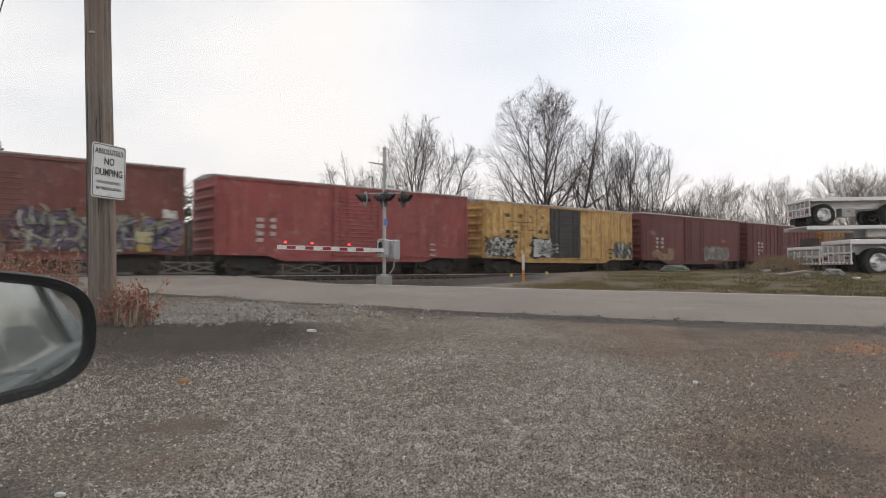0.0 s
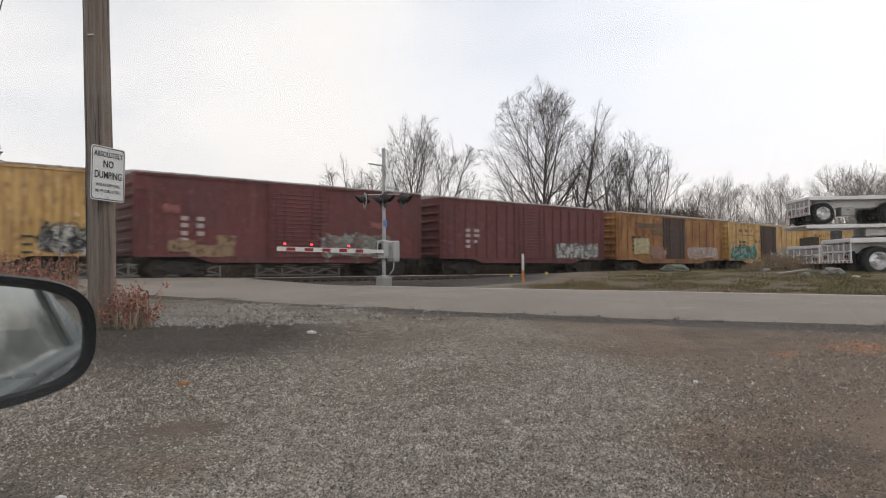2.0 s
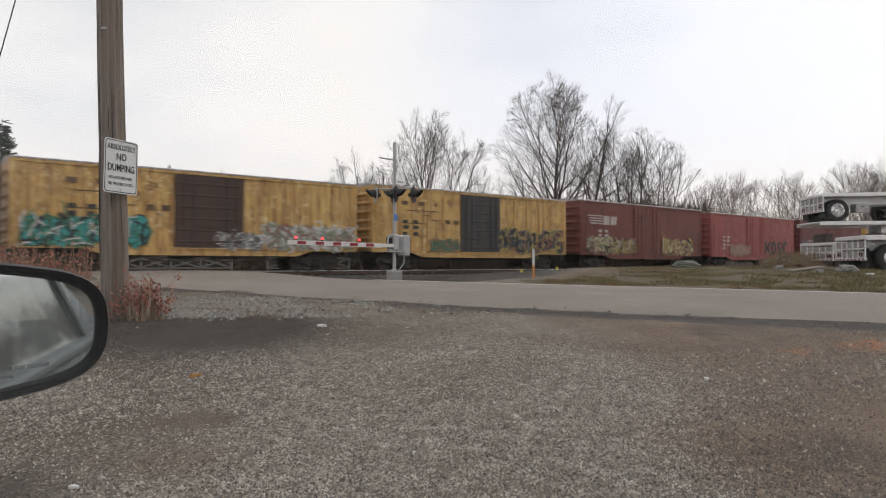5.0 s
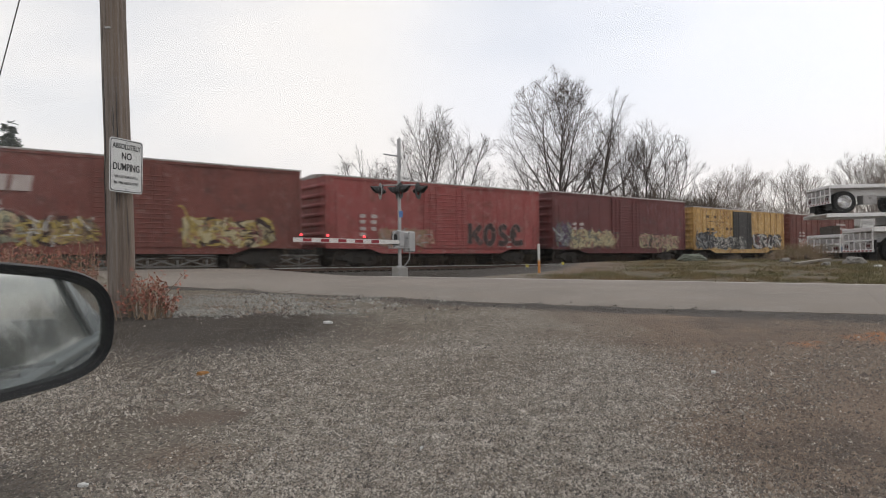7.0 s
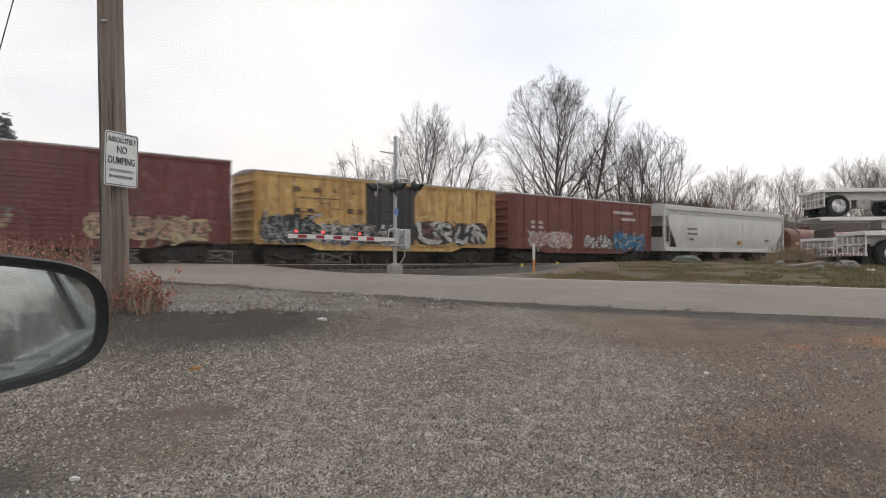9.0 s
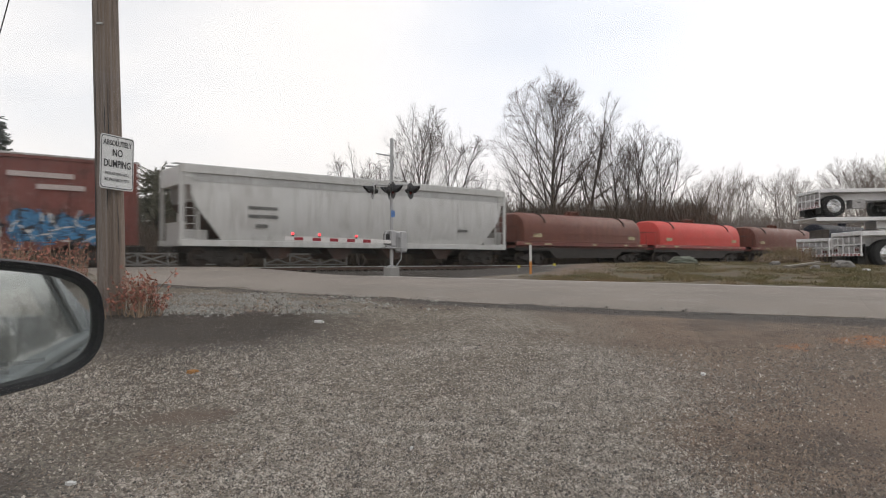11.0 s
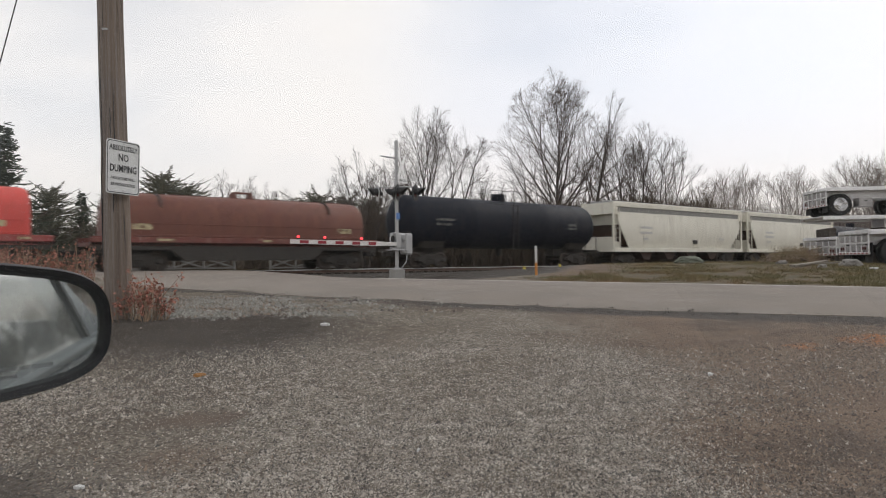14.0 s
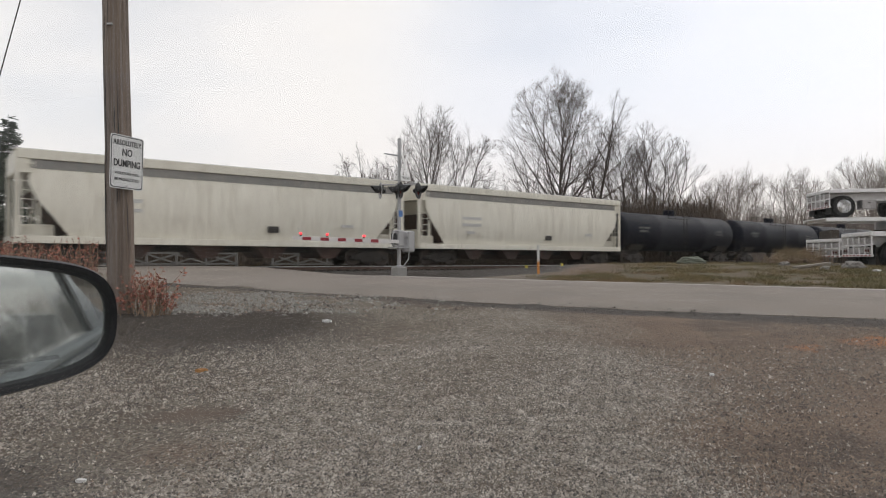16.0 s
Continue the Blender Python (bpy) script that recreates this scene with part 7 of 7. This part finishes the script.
PALE_WOOD = material("pale_plank_wood", (0.26, 0.23, 0.19), (0.18, 0.16, 0.13), 0.85, scale=4, stretch=(1, 6, 6))
LITTER = material("white_litter", (0.62, 0.62, 0.60), rough=0.6, bump=0)
DEAD_LEAF = material("orange_dead_leaf", (0.36, 0.17, 0.05), (0.26, 0.12, 0.04), 0.8, scale=20, bump=0)


def make_odds():
    lump("dirt_mound", "low mound of bare brown dirt", 15.6, 32.0, 1.2, 0.9, 0.30, DIRT, 4, "mound")
    lump("dirt_mound", "low mound of bare brown dirt", 14.6, 30.0, 0.8, 0.8, 0.24, DIRT, 9, "mound")
    lump("rock", "grey boulder beside the parked trailers", 12.72, 21.9, 0.31, 0.26, 0.18, ROCK, 2)
    lump("rock", "small pale boulder in the grass", 12.0, 25.0, 0.20, 0.18, 0.10, ROCK, 5)
    lump("rock", "small pale boulder in the grass", 11.6, 21.5, 0.16, 0.14, 0.10, ROCK, 6)
    for i, (a, b) in enumerate((((11.2, 22.6), (13.0, 23.9)), ((12.2, 23.4), (13.4, 22.8)))):
        pa, pb = Vector((*a, float(surface(*a)) + 0.06)), Vector((*b, float(surface(*b)) + 0.10))
        d = (pb - pa)
        m = Mesh().box(0, d.length, -0.10, 0.10, -0.03, 0.03, 0.006)
        ob = new("plank", m.data("plank", PALE_WOOD))
        ob.matrix_basis = Matrix.Translation(pa) @ d.to_track_quat("X", "Z").to_matrix().to_4x4()
        tagged(ob, "weathered pale plank lying in the grass", "plank")
    lump("concrete_stump", "rough greenish concrete stump in the verge", 9.75, 28.3, 0.58, 0.32, 0.20, PALE_GREEN, 12, "concrete stump")
    x, y = 2.81, 23.53
    stake = thing("marker_stake", "white and orange marker stake in the verge", "marker stake", pose(x, y, float(surface(x, y)), 0, -0.5, 25))
    part("stake_body", Mesh().box(-0.045, 0.045, -0.02, 0.02, -0.2, 0.44, 0.005), MARKER_ORANGE, stake, "orange lower part")
    part("stake_top", Mesh().box(-0.045, 0.045, -0.02, 0.02, 0.44, 1.02, 0.005), LITTER, stake, "white upper part")
    for x, y in ((2.62, 26.3), (4.16, 27.3)):
        fl = thing("survey_flag", "small yellow survey flag on a wire", "survey flag", pose(x, y, float(surface(x, y)), 0, 0, 20))
        part("wire", Mesh().tube([(0, 0, -0.05), (0, 0, 0.22)], 0.006, 5), GALV, fl)
        v = [(0, 0, 0.10), (0.14, 0.03, 0.08), (0.13, 0.02, 0.19), (0, 0, 0.22)]
        part("flag", Mesh().add(v + [(a, b + 0.004, c) for a, b, c in v], [(0, 1, 2, 3), (7, 6, 5, 4), (0, 1, 5, 4), (1, 2, 6, 5), (2, 3, 7, 6), (3, 0, 4, 7)]), YELLOW_FLAG, fl)
    rng = random.Random(8)
    # the flake at -1.40, 7.21 is a wet glint made as a white piece
    for x, y, s, mat, lab, cat in ((1.88, 5.04, 0.035, LITTER, "scrap of white litter on the gravel", "litter"), (-1.93, 5.04, 0.05, DEAD_LEAF, "orange dead leaf on the gravel", "leaf"), (-1.40, 7.21, 0.06, LITTER, "pale flake standing in for a shiny wet spot on the gravel", "litter"), (12.39, 20.17, 0.14, LITTER, "scrap of white litter in the grass", "litter"), (-0.2, 3.5, 0.02, LITTER, "white pebble on the gravel", "pebble"), (-1.72, 3.05, 0.025, LITTER, "white pebble on the gravel", "pebble")):
        k = 9
        top = [(s * rng.uniform(0.6, 1.2) * math.cos(2 * math.pi * i / k), 0.6 * s * rng.uniform(0.6, 1.2) * math.sin(2 * math.pi * i / k), s * rng.uniform(0.10, 0.35)) for i in range(k)]
        m = Mesh().add(top + [(a * 1.05, b * 1.05, -0.01) for a, b, c in top] + [(0, 0, s * 0.4)], [(i, (i + 1) % k, 2 * k) for i in range(k)] + [(i, k + i, k + (i + 1) % k, (i + 1) % k) for i in range(k)])
        ob = new(cat, m.data(cat, mat))
        ob.matrix_basis = pose(x, y, float(surface(x, y)) + 0.006, 0, 0, rng.uniform(0, 360))
        tagged(ob, lab, cat)


make_odds()


# ---- stacked flatbed trailers ----
PANEL_GREY = material("dull_aluminium_panel", (0.46, 0.44, 0.43), (0.30, 0.29, 0.28), 0.5, 0.3, scale=2.2, amount=0.9, dirt=(0.12, 0.11, 0.10), dirt_amount=0.7, bump=0.05)
def trailer(label, corner, turn, axles, length=12.0, beam_from=0.2, tail=True, toolbox=False):
    """Aluminium flatbed trailer; corner is the rear near corner at deck height, local x forward, y across."""
    t = thing("flatbed_trailer", label, "trailer", pose(*corner, 0, -0.4, turn))
    deck = Mesh().box(0.0, length, 0.0, 2.5, -0.06, 0.0, 0.006)
    d = part("deck", deck, ALUMINIUM, t, "bright aluminium deck")
    rail = Mesh().box(0.0, length, -0.03, 0.04, -0.17, -0.002, 0.01).box(0.0, length, 2.46, 2.53, -0.17, -0.002, 0.01)
    part("side_rail", rail, ALUMINIUM, d)
    pocket = Mesh()
    for k in range(int(length / 0.6)):
        pocket.box(0.4 + k * 0.6, 0.52 + k * 0.6, -0.055, -0.028, -0.13, -0.04)
    part("stake_pocket", pocket, ALUMINIUM, d)
    beam = Mesh()
    for y in (0.72, 1.78):
        beam.box(beam_from, length, y - 0.07, y + 0.07, -0.52, -0.06, 0.01)
    for k in range(int(length / 0.45)):
        beam.box(0.2 + k * 0.45, 0.26 + k * 0.45, 0.05, 2.45, -0.16, -0.06)
    part("frame_beam", beam, ALUMINIUM, t)
    if tail:
        tl = Mesh().box(-0.05, 0.0, 0.0, 2.5, -0.14, 0.0, 0.01).box(-0.05, 0.02, 0.0, 2.5, -0.86, -0.76, 0.01)
        for y in (0.0, 0.54, 0.97, 1.47, 1.92, 2.44):
            tl.box(-0.04, 0.0, y, y + 0.06, -0.86, -0.10, 0.008)
        tl.box(-0.03, 0.0, 0.06, 2.44, -0.485, -0.435, 0.006)
        part("rear_frame", tl, ALUMINIUM, t, "open aluminium rear frame")
        pan = Mesh()
        for y in (0.14, 0.64, 1.07, 1.57, 2.02):
            pan.box(-0.012, 0.01, y - 0.05, y + 0.38, -0.405, -0.20).box(-0.012, 0.01, y - 0.05, y + 0.38, -0.74, -0.53)
        part("rear_panel", pan, PANEL_GREY, t, "pale grey panels")
        lamps = Mesh()
        for y in (0.22, 0.40, 2.0, 2.18):
            lamps.lathe([(0, 0.02), (0.05, 0.015), (0.055, 0)], (-0.05, y, -0.64), (-1, 0, 0), 12)
        part("tail_lamp", lamps, LAMP_OFF, t)
        tape = Mesh()
        for k in range(8):
            tape.box(-0.056, -0.05, 0.05 + k * 0.31, 0.20 + k * 0.31, -0.84, -0.79)
        part("reflective_tape", tape, RED_STRIPE, t)
    for x in axles:
        ax = part("axle", Mesh().tube([(x, 0.15, -0.80), (x, 2.35, -0.80)], 0.075, 12).box(x - 0.5, x + 0.5, 0.68, 0.76, -0.70, -0.50, 0.02).box(x - 0.5, x + 0.5, 1.74, 1.82, -0.70, -0.50, 0.02), STEEL_DARK, t)
        for y, s in ((0.02, -1), (0.32, -1), (2.18, 1), (2.48, 1)):
            w = part("wheel", Mesh().lathe([(0.30, -0.12), (0.34, -0.135), (0.46, -0.135), (0.505, -0.10), (0.515, 0.0), (0.505, 0.10), (0.46, 0.135), (0.34, 0.135), (0.30, 0.12)], (x, y + (0.13 if s < 0 else -0.13), -0.80), (0, 1, 0), 32), RUBBER, ax, smooth=True)
            yy = y + (0.13 if s < 0 else -0.13)
            rim = Mesh().lathe([(0.0, 0.06), (0.07, 0.06), (0.10, 0.02), (0.20, -0.02), (0.24, 0.05), (0.30, 0.13), (0.32, 0.12)], (x, yy, -0.80), (0, s, 0), 28)
            for k in range(10):
                a = 2 * math.pi * k / 10
                rim.lathe([(0, 0.05), (0.016, 0.045), (0.018, -0.02)], (x + 0.15 * math.cos(a), yy + s * 0.02, -0.80 + 0.15 * math.sin(a)), (0, s, 0), 6)
            part("rim", rim, CHROME, w, "polished aluminium rim", True)
    if toolbox:
        box_ = part("toolbox", Mesh().box(1.45, 2.05, 0.10, 0.65, -0.92, -0.50, 0.02), PANEL_GREY, t, "pale aluminium toolbox")
        part("lid_handle", Mesh().box(1.68, 1.82, 0.075, 0.10, -0.66, -0.62, 0.006), STEEL_DARK, box_)
    flaps = Mesh()
    for x in axles[-1:]:
        fx = max(0.06, axles[0] - 0.75)
        flaps.box(fx, fx + 0.02, 0.08, 0.65, -1.15, -0.45).box(fx, fx + 0.02, 1.85, 2.42, -1.15, -0.45)
    part("mud_flap", flaps, RUBBER, t)
    return t


def make_trailers():
    trailer("aluminium flatbed trailer on top of the stack, rear end outwards", (17.25, 31.5, 4.38), -5, (0.62, 3.75), toolbox=True)
    trailer("aluminium flatbed trailer stacked in the middle, deck only in view", (17.0, 31.4, 3.05), -5, (5.2, 6.9), beam_from=3.0, tail=False)
    trailer("aluminium flatbed trailer at the bottom of the stack", (17.35, 30.9, 2.08), 5, (5.0, 6.7))
    trailer("silver aluminium flatbed trailer parked before the stack", (14.0, 23.0, 2.07), -9, (0.86, 2.16))
    for k, (x, y, z0, z1) in enumerate(((17.6, 32.0, 2.09, 2.50), (19.6, 31.6, 2.09, 2.50), (17.9, 33.1, 2.09, 2.50), (20.6, 32.6, 2.09, 2.50))):
        ob = new("timber_block", Mesh().box(-0.15, 0.15, -0.45, 0.45, 0, z1 - z0, 0.01).data("timber_block", TIE_WOOD))
        ob.matrix_basis = pose(x, y, z0, 0, 0, -10)
        tagged(ob, "dark timber block between the stacked trailers", "timber block", "trailer packing")
    for x, y in ((14.45, 23.6), (17.8, 31.5), (18.2, 32.6)):
        g = float(height(x, y))
        ob = new("timber_block", Mesh().box(-0.12, 0.12, -0.2, 0.2, -0.1, 1.30 - g, 0.01).data("timber_block", TIE_WOOD))
        ob.matrix_basis = pose(x, y, g, 0, 0, -10)
        tagged(ob, "dark timber prop under the parked trailer", "timber block", "trailer packing")


make_trailers()


# ---- the parked car from whose window the view is taken ----
def make_car():
    car = thing("car", "silver-blue parked car with a closed passenger window and black door mirror", "car")
    S = 0.62                                            # outer skin of the passenger side
    # lower body side as a lofted sheet with a tumblehome, from nose to tail
    def side_y(x, z):
        return S + 0.05 * math.sin(max(0.0, min(1.0, (z - 0.2) / 0.7)) * math.pi) - 0.10 * max(0.0, abs(x - 0.6) - 1.5) ** 2 * 0.35
    def panel(name, x0, x1, z0, z1, mat, label=""):
        m = Mesh()
        nx, nz = 14, 8
        v, f = [], []
        for layer in (0, -0.05):
            for i in range(nx + 1):
                for j in range(nz + 1):
                    x, z = x0 + (x1 - x0) * i / nx, z0 + (z1 - z0) * j / nz
                    v.append((x, side_y(x, z) + layer, z))
        n = (nx + 1) * (nz + 1)
        for i in range(nx):
            for j in range(nz):
                a = i * (nz + 1) + j
                f += [(a, a + 1, a + nz + 2, a + nz + 1), (n + a, n + a + nz + 1, n + a + nz + 2, n + a + 1)]
        for i in range(nx):
            for j in (0, nz):
                a = i * (nz + 1) + j
                f.append((a, a + nz + 1, n + a + nz + 1, n + a))
        for j in range(nz):
            for i in (0, nx):
                a = i * (nz + 1) + j
                f.append((a, n + a, n + a + 1, a + 1))
        return part(name, m.add(v, f), mat, car, label, True)
    panel("front_wing", -1.60, -0.66, 0.25, 0.83, CAR_PAINT)
    door = panel("front_door", -0.65, 1.20, 0.25, 0.838, CAR_PAINT)
    panel("rear_wing", 1.21, 2.90, 0.25, 0.838, CAR_PAINT)
    part("door_handle", Mesh().box(0.92, 1.12, S + 0.035, S + 0.065, 0.74, 0.77, 0.008), CAR_PAINT, door)
    part("side_moulding", Mesh().box(-0.62, 0.60, S + 0.045, S + 0.062, 0.46, 0.52, 0.006), CAR_TRIM, door)
    # pillars and roof: a low coupe greenhouse that leans inwards
    R = S - 0.14
    def lean_in(m):
        m.v = [(x, yy - 0.25 * (z - 0.87), z) for x, yy, z in m.v]
        return m
    part("pillar_front", Mesh().tube([(-1.05, S - 0.05, 0.86), (-0.62, S - 0.10, 1.22), (-0.38, R, 1.40)], 0.035, 8), CAR_PAINT, car)
    seal = Mesh().prism([(1.375, 0.87), (1.435, 0.87), (1.165, 1.08), (0.85, 1.385), (0.80, 1.38), (1.11, 1.08)], 1, S - 0.040, S - 0.018)
    part("pillar_middle", lean_in(seal), CAR_BLACK, car, "black rear edge seal of the door window")
    q = Mesh().prism([(1.36, 0.87), (2.30, 0.87), (1.95, 0.90), (1.71, 0.945), (1.50, 1.01), (1.37, 1.05), (1.25, 1.095), (1.05, 1.21), (0.85, 1.39), (0.79, 1.385), (1.10, 1.08)], 1, S - 0.10, S - 0.03)
    part("rear_quarter", lean_in(q), CAR_PAINT, car, "small painted rear quarter sloping down to the boot")
    roof = Mesh().prism([(-0.40, 1.40), (0.1, 1.44), (0.5, 1.44), (0.86, 1.40), (0.86, 1.37), (0.5, 1.41), (0.1, 1.41), (-0.40, 1.37)], 1, -0.98, R)
    part("roof", roof, CAR_PAINT, car)
    gl = Mesh().prism([(-1.00, 0.872), (1.33, 0.872), (1.08, 1.08), (0.77, 1.385), (0.3, 1.40), (-0.42, 1.385), (-0.66, 1.20)], 1, S - 0.034, S - 0.030)
    pane = part("window_pane", lean_in(gl), CAR_GLASS, car, "closed clear door window")
    pane.visible_shadow = False
    part("belt_ledge", Mesh().box(-1.0, 3.0, S - 0.07, S + 0.012, 0.838, 0.872, 0.010), BELT_GREY, car, "pale weathered ledge under the windows")
    part("floor_pan", Mesh().box(-1.5, 2.6, -0.98, S - 0.06, 0.18, 0.26, 0.02), CAR_TRIM, car)
    part("far_side", Mesh().box(-1.5, 2.6, -1.03, -0.98, 0.2, 0.9, 0.02), CAR_PAINT, car)
    # unseen panel up to the roof, added to keep bright reflections off the pane
    part("far_trim", Mesh().box(-0.95, 2.2, -0.975, -0.955, 0.26, 1.37, 0.005), CAR_BLACK, car, "unseen dark panel added along the driver side")
    part("headliner", Mesh().box(-0.38, 0.82, -0.95, R - 0.02, 1.355, 1.368, 0.003), CAR_TRIM, car, "grey headliner")
    part("dashboard", Mesh().box(-1.05, -0.72, -0.95, S - 0.10, 0.5, 0.87, 0.04), CAR_BLACK, car, "black dashboard")
    part("bonnet", Mesh().prism([(-2.1, 0.55), (-2.05, 0.72), (-1.1, 0.86), (-1.0, 0.84), (-1.0, 0.4), (-2.1, 0.4)], 1, -0.9, 0.5), CAR_PAINT, car)
    part("boot", Mesh().prism([(2.2, 0.9), (2.75, 0.88), (2.8, 0.5), (2.2, 0.4)], 1, -0.9, 0.5), CAR_PAINT, car)
    part("rear_seat", Mesh().box(0.95, 1.15, -0.9, 0.45, 0.4, 0.95, 0.05).box(0.6, 1.1, -0.9, 0.45, 0.35, 0.52, 0.05), CAR_TRIM, car)
    for x in (-1.30, 1.95):
        for y in (S - 0.24, -0.98):
            w = part("wheel", Mesh().lathe([(0.19, -0.09), (0.24, -0.10), (0.30, -0.09), (0.315, 0), (0.30, 0.09), (0.24, 0.10), (0.19, 0.09)], (x, y + 0.1, 0.315), (0, 1, 0), 24), RUBBER, car, smooth=True)
            part("rim", Mesh().lathe([(0, 0.03), (0.05, 0.04), (0.12, 0.02), (0.20, 0.08)], (x, y + 0.1, 0.315), (0, 1 if y > 0 else -1, 0), 20), ALUMINIUM, w)
    # door mirror: rounded black shell open to the rear, with a mirror glass set in it
    nrm = Vector(MIRROR_NORMAL).normalized()
    side = Vector((0, 0, 1)).cross(nrm).normalized()     # outboard
    upv = nrm.cross(side).normalized()
    centre = Vector(MIRROR_CENTRE)
    def ring(ax, az, power, back, n=48):
        out = []
        for k in range(n):
            a = 2 * math.pi * k / n
            c_, s_ = math.cos(a), math.sin(a)
            x = math.copysign(abs(c_) ** power, c_) * ax
            z = math.copysign(abs(s_) ** power, s_) * az
            z += (0.012 if z > 0 else -0.002) * (-(x / ax)) - 0.10 * x * (z < 0) * -1
            out.append(centre + side * x + upv * z - nrm * back)
        return out
    rings = [ring(0.098, 0.0635, 0.55, 0.012), ring(0.101, 0.0665, 0.55, 0.0), ring(0.1065, 0.0745, 0.56, -0.004), ring(0.1095, 0.0775, 0.57, 0.004), ring(0.108, 0.0755, 0.57, 0.045), ring(0.092, 0.06, 0.7, 0.085), ring(0.05, 0.03, 0.9, 0.105)]
    v = [p for r in rings for p in r]
    n = 48
    f = [(i * n + k, i * n + (k + 1) % n, (i + 1) * n + (k + 1) % n, (i + 1) * n + k) for i in range(len(rings) - 1) for k in range(n)]
    f.append(tuple((len(rings) - 1) * n + k for k in range(n)))
    shell = part("mirror_housing", Mesh().add(v, f), CAR_BLACK, car, "glossy black plastic mirror housing", True)
    g = ring(0.0985, 0.064, 0.55, 0.010)
    gl = part("mirror_glass", Mesh().add(g, [tuple(range(n))]), MIRROR, shell, "mirror glass reflecting the car's flank")
    for words, dz, w in (("OBJECTS IN MIRROR ARE CLOSER", -0.046, 0.105), ("THAN THEY APPEAR", -0.0555, 0.058)):
        me = text_mesh(words, 0.0070, w, ETCH_GREY, "etched_warning")
        basis = Matrix((( side.x, -nrm.x, upv.x, 0), (side.y, -nrm.y, upv.y, 0), (side.z, -nrm.z, upv.z, 0), (0, 0, 0, 1)))
        part("etched_warning", me, None, gl, at=Matrix.Translation(centre + nrm * -0.0098 + upv * dz - side * (0.010 if dz > -0.05 else 0.026)) @ basis)
    part("mirror_arm", Mesh().tube([centre - side * 0.09 - nrm * 0.05 - upv * 0.03, Vector((-0.66, S - 0.02, 0.90))], [0.035, 0.04], 10), CAR_BLACK, shell)


MIRROR_NORMAL = (0.825, -0.565, 0.014)
ETCH_GREY = material("etched_grey", (0.17, 0.18, 0.18), rough=0.7, bump=0)
BELT_GREY = material("weathered_belt_trim", (0.16, 0.165, 0.175), (0.12, 0.125, 0.13), 0.6, scale=3, bump=0.05)
MIRROR_CENTRE = (-0.505, 0.775, 1.020)
make_car()


# ---- everything that moves ----
TRAIN_SPEED = 18.5          # metres a second


def motions():
    for car, at in CARS:
        rows = []
        for k in range(17):
            p = site(at - TRAIN_SPEED * k, 0, RAIL_TOP)
            rows.append((float(k), pose(p.x, p.y, p.z, 0, 0, TRACK_TURN)))
        walk(car, rows)
    # wheelsets: one turn of 2.87 m; alike ones share the keys
    first = {}
    step = TRAIN_SPEED / FPS / 0.455
    for w, e in WHEELS:
        if e not in first:
            walk(w, [(k / FPS, pose(e * 0.89, 0, 0.46) @ Matrix.Rotation(-step * k, 4, "Y")) for k in range(16 * FPS + 1)])
            first[e] = w
        else:
            w.rotation_mode = "QUATERNION"
            src = first[e].animation_data
            w.animation_data_create()
            w.animation_data.action = src.action
            w.animation_data.action_slot = src.action_slot


motions()
